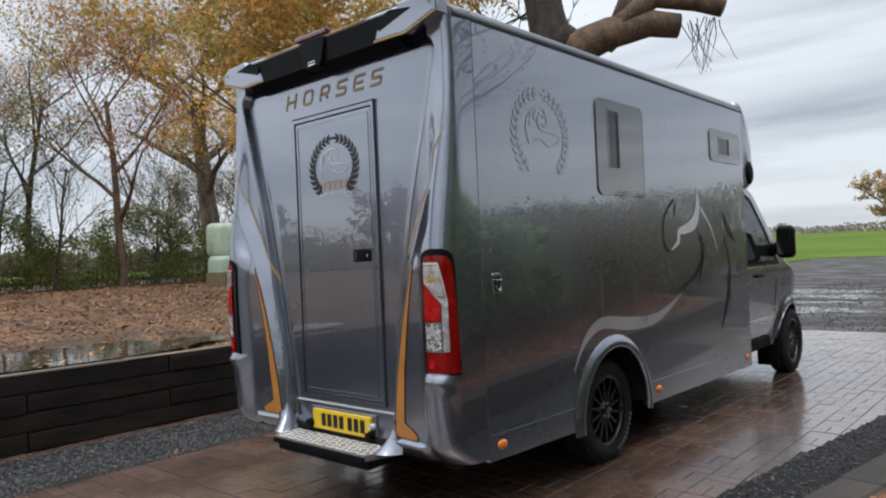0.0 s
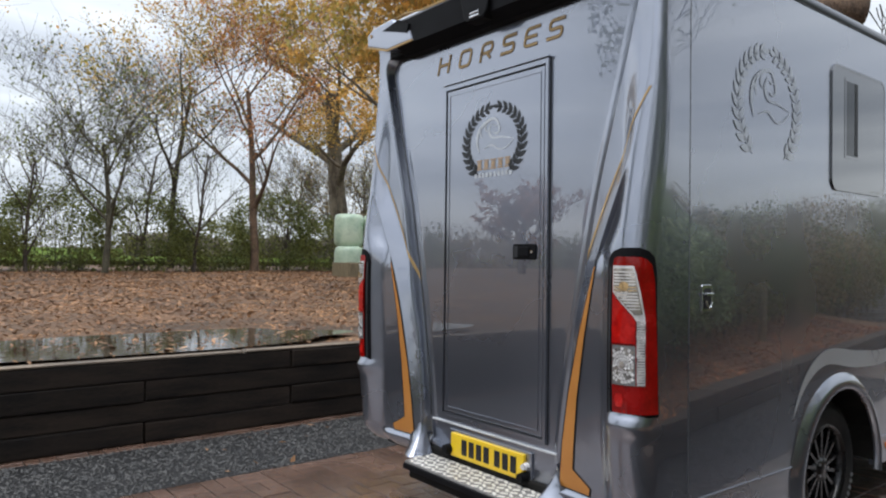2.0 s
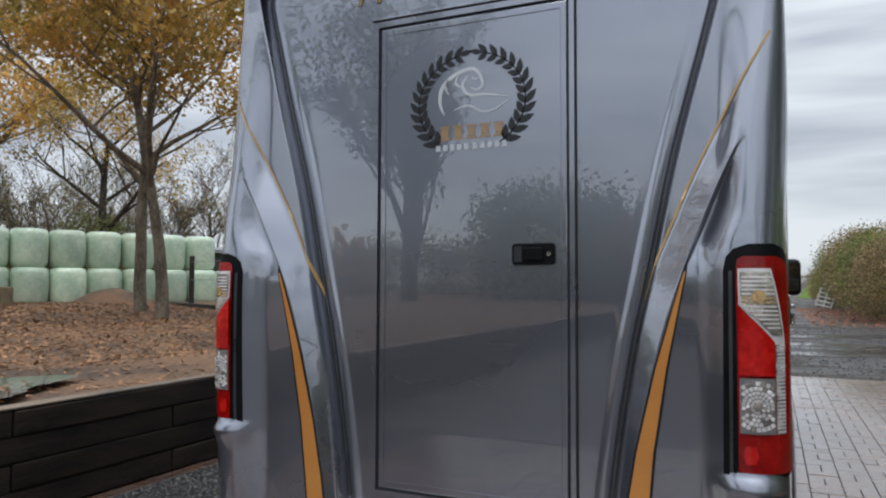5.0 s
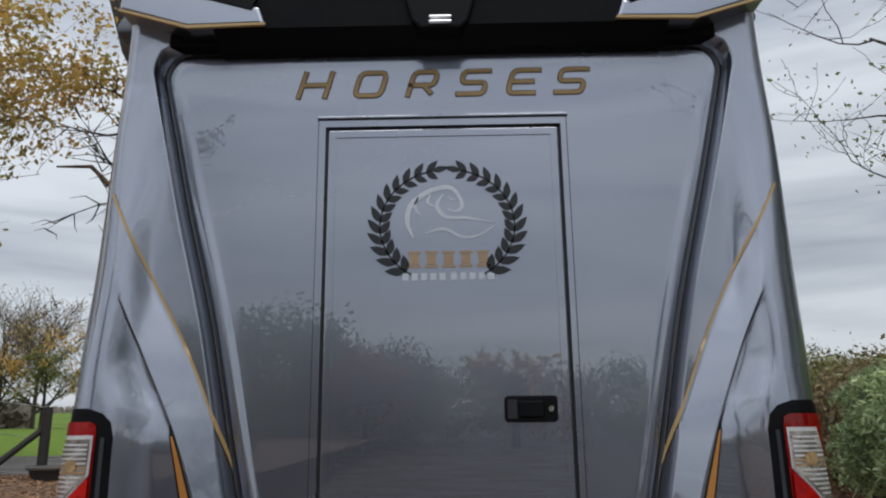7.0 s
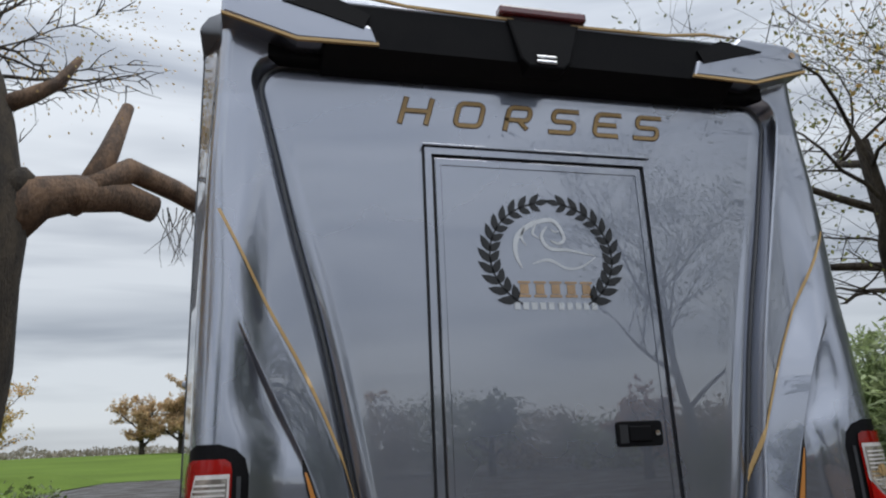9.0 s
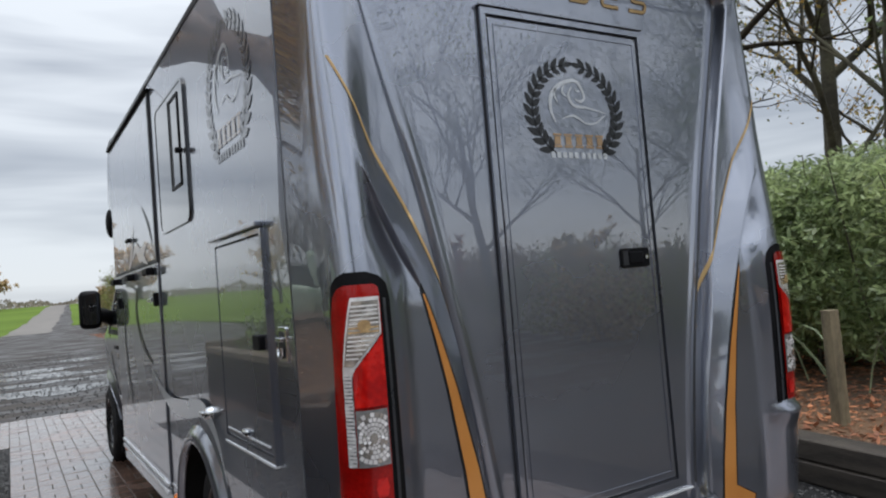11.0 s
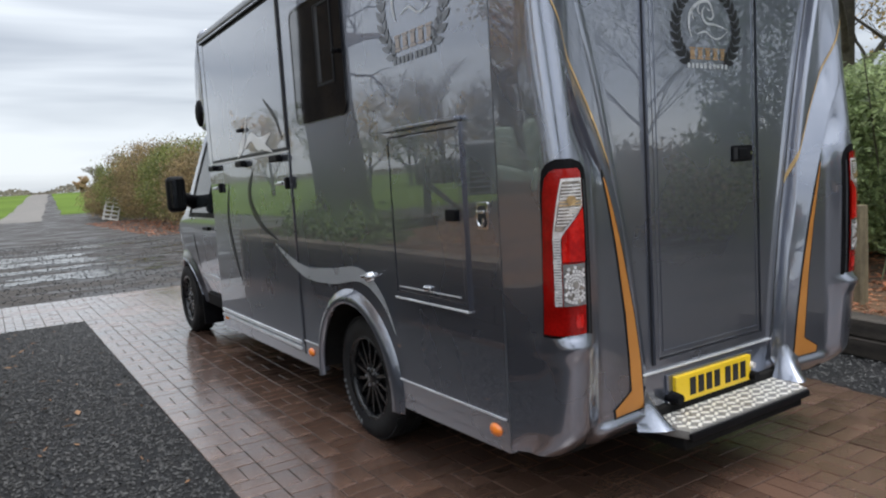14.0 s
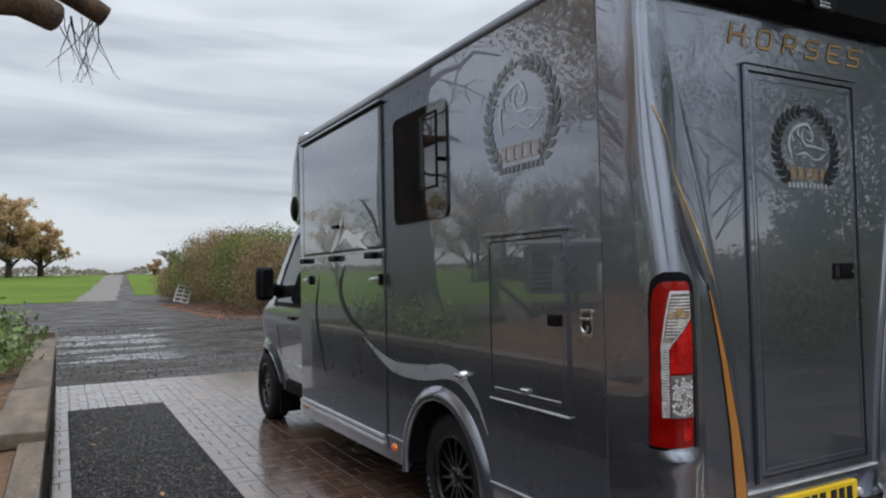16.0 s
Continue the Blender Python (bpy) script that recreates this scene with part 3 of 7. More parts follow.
wall_right = thing("wall_edging", (0, 0, 0), "weathered grey timber edging, two sleepers high", "timber edging", kind="structure")
grey_meshes = [make_sleeper_mesh("sleeper", 2.39, 0.20, 0.132, SLEEPER_GREY, k + 20) for k in range(2)]
tilt = -math.degrees(math.atan(0.17))
for c in range(2):
    for k in range(9):
        y = -1.3 + 2.37 * k
        if y > 11.6:
            continue
        ob = new("sleeper", grey_meshes[(k + c) % 2])
        ob.parent = wall_right
        ob.matrix_basis = pose(kerb_x(y) - 0.02 + 0.008 * ((k + c) % 2), y, 0.135 * c, 0, 0, tilt)

# shallow puddle on the bank
pud = bmesh.new()
ring = []
for k in range(48):
    a = 2 * math.pi * k / 48
    r = 1 + 0.28 * noise.noise(Vector((math.cos(a) * 1.6, math.sin(a) * 1.6, 3)))
    ring.append(pud.verts.new((-4.25 + 0.85 * r * math.cos(a), -0.7 + 2.3 * r * math.sin(a), 0.606)))
pud.faces.new(ring)
tagged(obj("puddle", pud, WATER), "shallow muddy rain puddle on the leafy bank", "puddle", kind="structure")

# gravel beds beside the paving
def bed(name, pts, label):
    bm = bmesh.new()
    bm.faces.new([bm.verts.new((x, y, -0.004)) for x, y in pts])
    return tagged(obj(name, bm, GRAVEL), label, "gravel", kind="structure")


BRICK_L, BED_L, FAR0, FAR1 = -1.80, -2.82, 7.30, 9.55
def brick_r(y):
    return 1.60 + 0.14 * y
bed("gravel_bed", [(BED_L, -3.6), (BRICK_L, -3.6), (BRICK_L, FAR0), (BED_L, FAR0)], "dark wet gravel bed with a few fallen leaves")
bed("gravel_bed", [(brick_r(-3.6), -3.6), (kerb_x(-3.6) - 0.10, -3.6), (kerb_x(FAR0) - 0.10, FAR0), (brick_r(FAR0), FAR0)], "dark wet gravel bed beside timber edging")


def stones(name, inside, x0, x1, y0, y1, n, parent_label, size=(0.005, 0.014), z=-0.003):
    rng = np.random.default_rng(5 + n)
    xy = np.stack([rng.uniform(x0, x1, n), rng.uniform(y0, y1, n)], 1)
    xy = np.array([p for p in xy if inside(p[0], p[1])])
    n = len(xy)
    base = np.array([(1, 0, 0), (0, 1, 0), (-1, 0, 0), (0, -1, 0), (0, 0, 1), (0, 0, -1)], float)
    s = rng.uniform(*size, n)
    sc = rng.uniform(0.6, 1.3, (n, 6, 1)) * base[None]
    ang = rng.uniform(0, 6.28, n)
    c, sn = np.cos(ang), np.sin(ang)
    v = sc * s[:, None, None] * np.array([1, 1, 0.7])
    vx = v[:, :, 0] * c[:, None] - v[:, :, 1] * sn[:, None] + xy[:, 0:1]
    vy = v[:, :, 0] * sn[:, None] + v[:, :, 1] * c[:, None] + xy[:, 1:2]
    vz = v[:, :, 2] + z + s[:, None] * 0.3
    vv = np.stack([vx, vy, vz], 2).reshape(-1, 3)
    f = np.array([(0, 1, 4), (1, 2, 4), (2, 3, 4), (3, 0, 4), (1, 0, 5), (2, 1, 5), (3, 2, 5), (0, 3, 5)])
    ff = (np.arange(n)[:, None, None] * 6 + f[None]).reshape(-1, 3)
    return tagged(raw(name, vv.tolist(), ff.tolist(), STONE), parent_label, "gravel", kind="stuff")


stones("gravel_stones", lambda x, y: True, BED_L + 0.01, BRICK_L - 0.01, -2.5, FAR0 - 0.01, 20000, "small dark wet gravel stones")
stones("gravel_stones", lambda x, y: brick_r(y) < x < kerb_x(y) - 0.12, 1.0, 3.6, -3, FAR0, 30000, "small dark wet gravel stones beside the edging")
stones("yard_stones", lambda x, y: True, -3.0, 7.0, FAR1 + 0.05, 26, 9000, "loose dark stones on the yard", (0.008, 0.026), -0.018)

# ---- the horse lorry ----
XC = 0.022         # its middle line
HW = 1.03          # half its width
LS, RS = -1.03, 1.03
lorry = thing("horse_lorry", (0, 0, 0), "dark grey metallic horse lorry parked on wet brick paving", "horsebox")

PANEL_EDGE = [(0.30, 0.462), (0.65, 0.49), (0.95, 0.53), (1.17, 0.568), (1.34, 0.604), (1.75, 0.690), (2.15, 0.794), (2.476, 0.874), (2.56, 0.892)]
STRIPE = [(0.30, 0.492), (0.65, 0.52), (0.95, 0.556), (1.155, 0.575), (1.24, 0.588), (1.385, 0.634), (1.545, 0.70), (1.70, 0.768), (1.92, 0.883), (2.075, 0.971), (2.13, 1.0)]
CREASE = [(0.30, 0.512), (0.455, 0.525), (0.64, 0.543), (0.85, 0.578), (1.05, 0.622), (1.24, 0.672), (1.39, 0.722), (1.54, 0.78), (1.65, 0.826), (1.80, 0.898), (1.95, 0.982)]
SIDE = [(0.30, 1.0), (1.45, 1.0), (1.80, 1.012), (2.10, 1.012), (2.70, 0.995)]
BAND = [(0.30, 0.02), (0.60, 0.034), (1.00, 0.044), (1.40, 0.052), (1.80, 0.050), (2.00, 0.034), (2.12, 0.0)]
POD = [(0.30, 0.030), (0.50, 0.060), (0.75, 0.085), (0.95, 0.094), (1.40, 0.096), (1.60, 0.078), (1.80, 0.054), (2.00, 0.030), (2.20, 0.012), (2.45, 0.0)]
PANEL_R, PANEL_TOP = 0.10, 2.576


def corner(z):
    """Radius of the vertical corner: wide round the lamps, tight under the roof."""
    return 0.10 - 0.055 * sm((z - 1.75) / 0.55)




def rear_y(a, z):
    """How far back the rear moulding stands at a from the middle line and height z."""
    r = PANEL_R
    qx, qz = a - curve_table(PANEL_EDGE, z) + r, z - PANEL_TOP + r
    d = math.hypot(max(qx, 0), max(qz, 0)) + min(max(qx, qz), 0) - r
    bead = max(0.0, 1 - ((d + 0.034) / 0.026) ** 2)
    y = -0.007 * (1 - 0.9 * sm((z - 1.7) / 0.6)) * bead * bead * sm((z - 0.50) / 0.06)
    y += 0.008 * sm((d + 0.014) / 0.008) * (1 - sm((d - 0.006) / 0.010)) - 0.048 * sm((d - 0.002) / 0.024) - 0.018 * sm((d - 0.03) / 0.30)
    st, cr = curve_table(STRIPE, z), curve_table(CREASE, z)
    band = -curve_table(BAND, z) * min(1.0, max(0.0, (a - st) / max(cr - st, 0.01)))
    hollow = sm((z - 1.36) / 0.16) * sm((0.94 - cr) / 0.08)
    band += 0.024 * hollow * sm((a - cr) / 0.012) * (1 - sm((a - cr - 0.016) / 0.10))
    start = min(max(cr + 0.015, 0.765), 0.82)
    w = sm((a - start) / (min(start + 0.10, curve_table(SIDE, z) - corner(z)) - start))
    y += band * (1 - w) - curve_table(POD, z) * w
    low = sm((a - 0.40) / 0.10)
    y -= 0.035 * low * (1 - sm((a - 0.74) / 0.08)) * sm((0.452 - z) / 0.03)
    y -= 0.030 * sm((a - 0.77) / 0.13) * sm((0.830 - z) / 0.028) * (1 - 0.6 * sm((0.79 - z) / 0.06))
    y += 0.085 * low * max(0.0, (0.47 - z) / 0.12) ** 2
    return y




def rear_point(a, z, side=1):
    """A point of the moulding: over the back, round the corner and on to the side seam."""
    s, cn = curve_table(SIDE, z), corner(z)
    flat = s - cn
    out = (0.04 * sm((a - 0.68) / 0.20) - 0.024 * sm((a - 0.90) / 0.16)) * sm((2.3 - z) / 0.95) if side < 0 else 0.0
    if a <= flat:
        return a + out, rear_y(a, z)
    ye = rear_y(flat, z)
    turn = (a - flat) / cn
    if turn <= math.pi / 2:
        return flat + out + cn * math.sin(turn), ye + cn * (1 - math.cos(turn))
    k = (a - flat - cn * math.pi / 2)
    end = 0.133 - ye - cn
    k = min(k / end, 1.0)
    return s + out + (HW - side * XC - s - out) * k, ye + cn + end * k


def on_rear(a, z, side, lift):
    """The point of the rear moulding lifted along its normal, on one side (1 or -1)."""
    h = 0.004
    x0, y0 = rear_point(a, z, side)
    xa, ya = rear_point(a + h, z, side)
    xb, yb = rear_point(a, z + h, side)
    n = Vector((xa - x0, ya - y0, 0)).cross(Vector((xb - x0, yb - y0, h)))
    n = n.normalized() if n.length else Vector((0, -1, 0))
    if n.y > 0.2 or (abs(n.y) <= 0.2 and n.x < 0):
        n = -n
    p = Vector((x0, y0, z)) + n * lift
    return XC + side * p.x, p.y, p.z


def rear_patch(name, rows, lift, material, side, parent, label="", across=8, step=0.02):
    """A patch of the moulding between the lines a_in(z) and a_out(z), lifted off it."""
    rows = sorted(rows)
    t_in, t_out = [(z, a) for z, a, _ in rows], [(z, b) for z, _, b in rows]
    n = max(2, int((rows[-1][0] - rows[0][0]) / step))
    zs = sorted({rows[0][0] + (rows[-1][0] - rows[0][0]) * k / n for k in range(n + 1)} | {r[0] for r in rows})
    verts, faces = [], []
    for z in zs:
        a0, a1 = lerp_table(t_in, z), lerp_table(t_out, z)
        for k in range(across + 1):
            verts.append(on_rear(a0 + (a1 - a0) * k / across, z, side, lift))
    w = across + 1
    for i in range(len(zs) - 1):
        for k in range(across):
            q = [i * w + k, i * w + k + 1, (i + 1) * w + k + 1, (i + 1) * w + k]
            faces.append(q if side > 0 else q[::-1])
    return raw(name, verts, faces, material, parent, True, label)


def rear_moulding():
    zs = list(np.concatenate([np.arange(0.352, 0.60, 0.012), np.arange(0.60, 2.40, 0.022), np.arange(2.40, 2.705, 0.005)]))
    verts, faces = [], []
    for z in zs:
        s, cn = curve_table(SIDE, z), corner(z)
        flat = s - cn
        ye = rear_y(flat, z)
        end = 0.133 - ye - cn
        edge = curve_table(PANEL_EDGE, z)
        if z > PANEL_TOP - PANEL_R:
            edge += math.sqrt(max(PANEL_R ** 2 - (z - PANEL_TOP + PANEL_R) ** 2, 0)) - PANEL_R
        stops = [(edge - 0.06) * k / 22 for k in range(22)] + [edge - 0.06 + 0.10 * k / 40 for k in range(40)]
        near = edge + 0.04
        cr = min(max(curve_table(CREASE, z), near + 0.02), flat - 0.03)
        stops += [near + (cr - 0.006 - near) * k / 18 for k in range(18)] + [cr - 0.006 + 0.026 * k / 14 for k in range(14)] + [cr + 0.02 + (flat - cr - 0.02) * k / 30 for k in range(31)]
        stops += [flat + cn * math.pi / 2 * k / 10 for k in range(1, 11)] + [flat + cn * math.pi / 2 + end * k / 4 for k in range(1, 5)]
        left, right = [rear_point(q, z, -1) for q in stops], [rear_point(q, z, 1) for q in stops]
        verts += [(XC - x, y, z) for x, y in left[:0:-1]] + [(XC + x, y, z) for x, y in right]
    w = len(verts) // len(zs)
    for i in range(len(zs) - 1):
        for k in range(w - 1):
            faces.append((i * w + k, i * w + k + 1, (i + 1) * w + k + 1, (i + 1) * w + k))
    return raw("rear_moulding", verts, faces, PAINT, lorry, True, "moulded grey metallic rear end with swept fins")


rear = rear_moulding()


def groove_shade(side):
    """Dark strip painting the groove's shade where the flat panel meets the moulding."""
    r, zc = PANEL_R, PANEL_TOP - PANEL_R
    path = [(curve_table(PANEL_EDGE, z), z) for z in [0.56 + 0.05 * k for k in range(38)] if z < zc - 0.01]
    path += [(curve_table(PANEL_EDGE, zc + r * math.sin(q)) - r + r * math.cos(q), zc + r * math.sin(q)) for q in [math.pi / 2 * k / 14 for k in range(15)]]
    end = path[-1][0]
    path += [(end * (1 - k / 12), PANEL_TOP) for k in range(1, 13)]
    verts, faces = [], []
    for i, (a, z) in enumerate(path):
        (a0, z0), (a1, z1) = path[max(i - 1, 0)], path[min(i + 1, len(path) - 1)]
        L = math.hypot(a1 - a0, z1 - z0)
        na, nz = (z1 - z0) / L, -(a1 - a0) / L
        for q in (-0.007, -0.004, 0.0, 0.004, 0.007):
            verts.append(on_rear(max(a + na * q, 0.0), z + nz * q, side, 0.0025))
    for i in range(len(path) - 1):
        for k in range(4):
            f = (i * 5 + k, i * 5 + k + 1, i * 5 + k + 6, i * 5 + k + 5)
            faces.append(f if side > 0 else f[::-1])
    return raw("groove_shade", verts, faces, DARK_GREY, rear, True, "dark strip painting the groove's shade round the flat panel")


for side in (1, -1):
    groove_shade(side)

for side in (1, -1):
    line = [(z, curve_table(STRIPE, z) - 0.003 - 0.008 * sm((z - 1.18) / 0.35), curve_table(STRIPE, z) - 0.002) for z in [1.155 + 0.0465 * k for k in range(21)]]
    rear_patch("fin_stripe", line, 0.0025, GOLD_LINE, side, rear, "thin gold pinstripe along the fin", 2)
    inner = [(0.455, 0.531), (0.64, 0.550), (0.85, 0.586), (1.10, 0.644), (1.39, 0.728)]
    outer = [(0.455, 0.700), (0.485, 0.706), (0.54, 0.607), (0.64, 0.614), (0.85, 0.634), (1.10, 0.674), (1.39, 0.733)]
    zs = sorted({z for z, _ in inner} | {z for z, _ in outer} | {0.47, 0.5, 0.52, 0.75, 0.97, 1.2, 1.3})
    gold = [(z, lerp_table(inner, z), lerp_table(outer, z)) for z in zs]
    rear_patch("stripe_outline", [(z - (0.008 if z < 0.46 else 0), a - 0.008 + 0.004 * sm((z - 0.9) / 0.5), b + 0.008 - 0.004 * sm((z - 0.9) / 0.5)) for z, a, b in gold] + [(1.42, 0.734, 0.737)], 0.002, BLACK_VINYL, side, rear, "black outline of the gold stripe")
    rear_patch("gold_stripe", gold, 0.0035, GOLD, side, rear, "broad gold stripe tapering upwards")

def lens_facets(lamp, side):
    """Cut facets of the clear reversing lens: rings of small wedges that fill its rectangle."""
    # sparkle is put into the colour: white facets with grey ones between
    light, dark = ([], []), ([], [])
    rng = random.Random(12)
    radii = [0.010, 0.020, 0.030, 0.041, 0.053, 0.066, 0.080, 0.095]
    for q, (r0, r1) in enumerate(zip(radii, radii[1:])):
        n = 14 + 4 * q
        for k in range(n):
            t0, t1 = (k + 0.08 + 0.5 * (q % 2)) * math.tau / n, (k + 0.92 + 0.5 * (q % 2)) * math.tau / n
            poly = [(0.920 + r * math.cos(t) * 0.95, 1.021 + r * math.sin(t) * 1.05) for r, t in ((r0 + 0.001, t0), (r1 - 0.001, t0), (r1 - 0.001, t1), (r0 + 0.001, t1))]
            if min(p[0] for p in poly) < 0.879 or max(p[0] for p in poly) > 0.961 or min(p[1] for p in poly) < 0.950 or max(p[1] for p in poly) > 1.092:
                continue
            vs, fs = light if rng.random() < 0.72 else dark
            b = len(vs)
            tilt = rng.uniform(-0.0012, 0.0012)
            vs += [on_rear(a, z, side, 0.0150 + (tilt if m < 2 else -tilt)) for m, (a, z) in enumerate(poly)]
            f = (b, b + 1, b + 2, b + 3)
            fs.append(f if side > 0 else f[::-1])
    tagged(raw("lens_facets", *light, WHITE_LENS, lamp), "cut facets coloured white for the sparkle", kind="stuff")
    tagged(raw("lens_facets", *dark, REFLECTOR, lamp), "cut facets coloured grey between the sparkle", kind="stuff")


# tail lamps round the corners
for side in (1, -1):
    lamp = rear_patch("tail_lamp", [(0.825, 0.832, 1.062), (1.34, 0.838, 1.052), (1.39, 0.838, 1.045), (1.43, 0.846, 1.035), (1.452, 0.866, 1.010), (1.465, 0.905, 0.975)], 0.002, BLACK, side, lorry, "tall red and clear tail lamp", 16, 0.012)
    rear_patch("lamp_rim", [(0.835, 0.850, 0.858), (1.39, 0.854, 0.862)], 0.005, DARK_GREY, side, lamp, "raised dark inner rim", 2)
    rear_patch("red_lens", [(0.838, 0.874, 1.055), (0.846, 0.872, 1.050), (1.10, 0.872, 1.046), (1.34, 0.872, 1.034), (1.40, 0.872, 1.020), (1.422, 0.876, 0.998), (1.430, 0.89, 0.975)], 0.0080, RED_LENS, side, lamp, "smooth red outer lens", 16, 0.012)
    rear_patch("red_stop_lens", [(1.104, 0.876, 0.962), (1.196, 0.877, 0.962), (1.288, 0.878, 0.882)], 0.0150, STOP_LENS, side, lamp, "bright red stop lens")
    rear_patch("indicator_lens", [(1.188, 0.966, 0.996), (1.205, 0.957, 0.995), (1.296, 0.878, 0.980), (1.36, 0.877, 0.966), (1.396, 0.877, 0.956)], 0.0120, WHITE_LENS, side, lamp, "clear indicator lens")
    rear_patch("indicator_reflector", [(1.214, 0.958, 0.987), (1.296, 0.884, 0.973), (1.360, 0.882, 0.959), (1.386, 0.882, 0.952)], 0.0145, REFLECTOR, side, lamp, "faceted silver reflector")
    # two ribs by the bulb carry its amber glow as colour
    for k in range(13):
        z = 1.232 + 0.0115 * k
        a0, a1 = max(0.886, 0.886 + (1.298 - z) * 0.87), 0.978 - (z - 1.232) * 0.17
        rear_patch("reflector_rib", [(z, a0, a1), (z + 0.0045, a0, a1)], 0.0165, LAMP_AMBER if 5 < k < 8 else WHITE_LENS, side, lamp, "", 3)
    rear_patch("indicator_bulb", [(1.303, 0.918, 0.930), (1.312, 0.908, 0.940), (1.327, 0.908, 0.940), (1.336, 0.918, 0.930)], 0.0175, LAMP_AMBER, side, lamp, "pale amber bulb", 6, 0.006)
    rear_patch("clear_strip", [(0.946, 0.967, 0.996), (1.19, 0.967, 0.997)], 0.0110, CLEAR_LENS, side, lamp, "ribbed clear strip")
    for k in range(24):
        z = 0.950 + 0.0100 * k
        rear_patch("rib", [(z, 0.969, 0.994), (z + 0.0055, 0.969, 0.994)], 0.0130, WHITE_LENS, side, lamp, "", 3)
    rear_patch("reversing_lens", [(0.946, 0.876, 0.963), (1.096, 0.877, 0.963)], 0.0130, DARK_LENS, side, lamp, "clear reversing lens")
    lens_facets(lamp, side)
    rear_patch("reversing_bulb", [(1.008, 0.915, 0.923), (1.016, 0.911, 0.927), (1.028, 0.911, 0.927), (1.036, 0.915, 0.923)], 0.0175, REFLECTOR, side, lamp, "dark reversing bulb", 4, 0.006)
    rear_patch("fog_bulb", [(0.862, 0.890, 0.915), (0.885, 0.884, 0.921), (0.912, 0.890, 0.915)], 0.0105, STOP_LENS, side, lamp, "red fog lamp bulb")

# roof spoiler over the back
spoiler = part("spoiler", prism_bm([(0.10, 2.66), (0.10, 2.755), (-0.02, 2.775), (-0.105, 2.762), (-0.125, 2.735), (-0.05, 2.715), (0.02, 2.66)], -0.72 + XC, 0.72 + XC, "x", 0.012), PAINT, lorry,
               "grey roof spoiler overhanging the rear panel", True)
# solid black pieces put the darkness below the overhang into colour
part("spoiler_shadow_gap", box_bm(-0.86 + XC, 0.86 + XC, -0.05, 0.06, 2.578, 2.69, 0.008), BLACK, spoiler, "black strip painting in the shade above the rear panel")
part("spoiler_dark_fill", prism_bm([(0.06, 2.55), (-0.045, 2.562), (-0.112, 2.60), (-0.124, 2.733), (0.06, 2.74)], -0.70 + XC, 0.70 + XC, "x", 0.006), BLACK, spoiler, "solid black fill below the spoiler")
for side in (1, -1):
    blade = bmesh.new()
    prism_bm([(XC + side * x, z) for x, z in ((0.99, 2.665), (0.99, 2.735), (0.93, 2.765), (0.74, 2.775), (0.70, 2.735), (0.555, 2.665), (0.535, 2.605), (0.775, 2.600))], -0.125, -0.02, "y", 0.012, bm=blade)
    part("spoiler_blade", blade, PAINT, spoiler, "pointed grey spoiler end")
    part("blade_edge", prism_bm([(XC + side * x, z) for x, z in ((0.99, 2.660), (0.99, 2.668), (0.775, 2.606), (0.535, 2.611), (0.535, 2.602), (0.775, 2.596))], -0.128, -0.118, "y"), GOLD_LINE, spoiler, "gold line under the spoiler end")
    part("scoop", prism_bm([(XC + side * x, z) for x, z in ((0.82, 2.722), (0.66, 2.748), (0.56, 2.70), (0.58, 2.655), (0.70, 2.69))], -0.130, -0.119, "y"), BLACK, spoiler, "black scoop")
    part("bolt", disc_bm((0, 0, 0), "x", [(-0.004, 0.001), (-0.004, 0.011), (0.006, 0.011)], 12), COPPER_VINYL, spoiler).matrix_basis = pose(XC + side * 0.945, -0.126, 2.722, 0, 0, 90)
    part("spoiler_edge_line", prism_bm([(XC + side * 0.10, 2.737), (XC + side * 0.10, 2.745), (XC + side * 0.45, 2.752), (XC + side * 0.60, 2.772), (XC + side * 0.72, 2.765), (XC + side * 0.60, 2.764), (XC + side * 0.45, 2.744)], -0.130, -0.122, "y"), GOLD_LINE, spoiler, "gold line along the spoiler")
part("brake_lamp", box_bm(XC - 0.15, XC + 0.15, -0.145, -0.10, 2.752, 2.785, 0.008), mat("dark_red_lens", (0.10, 0.006, 0.008), rough=0.12, coat=1.0, bump=0.0), spoiler, "dark red high-level brake lamp")
bracket = part("camera_bracket", prism_bm([(XC - 0.125, 2.742), (XC + 0.125, 2.742), (XC + 0.085, 2.60), (XC + 0.06, 2.575), (XC - 0.06, 2.575), (XC - 0.085, 2.60)], -0.135, -0.05, "y", 0.008), BLACK, spoiler, "black camera bracket")
part("camera_bar", box_bm(XC - 0.035, XC + 0.035, -0.142, -0.13, 2.588, 2.600, 0.004), CHROME, bracket)
part("camera_bar", box_bm(XC - 0.035, XC + 0.035, -0.142, -0.13, 2.606, 2.616, 0.004), CHROME, bracket)

# grooms' door in the back
DX0, DX1, DZ0, DZ1 = -0.329, 0.378, 0.612, 2.301
def rect(x0, x1, z0, z1):
    return [(x0, z0), (x1, z0), (x1, z1), (x0, z1)]
rear_door = part("rear_door", box_bm(DX0, DX1, -0.014, 0.004, DZ0, DZ1, 0.004), PAINT, lorry, "flat grey personnel door with wreath emblem")
part("door_frame", ring_bm(rect(DX0 - 0.030, DX1 + 0.026, DZ0 - 0.028, DZ1 + 0.030), rect(DX0 - 0.009, DX1 + 0.009, DZ0 - 0.009, DZ1 + 0.009), -0.018, 0.004, "y"), PAINT, rear_door, "grey door frame")
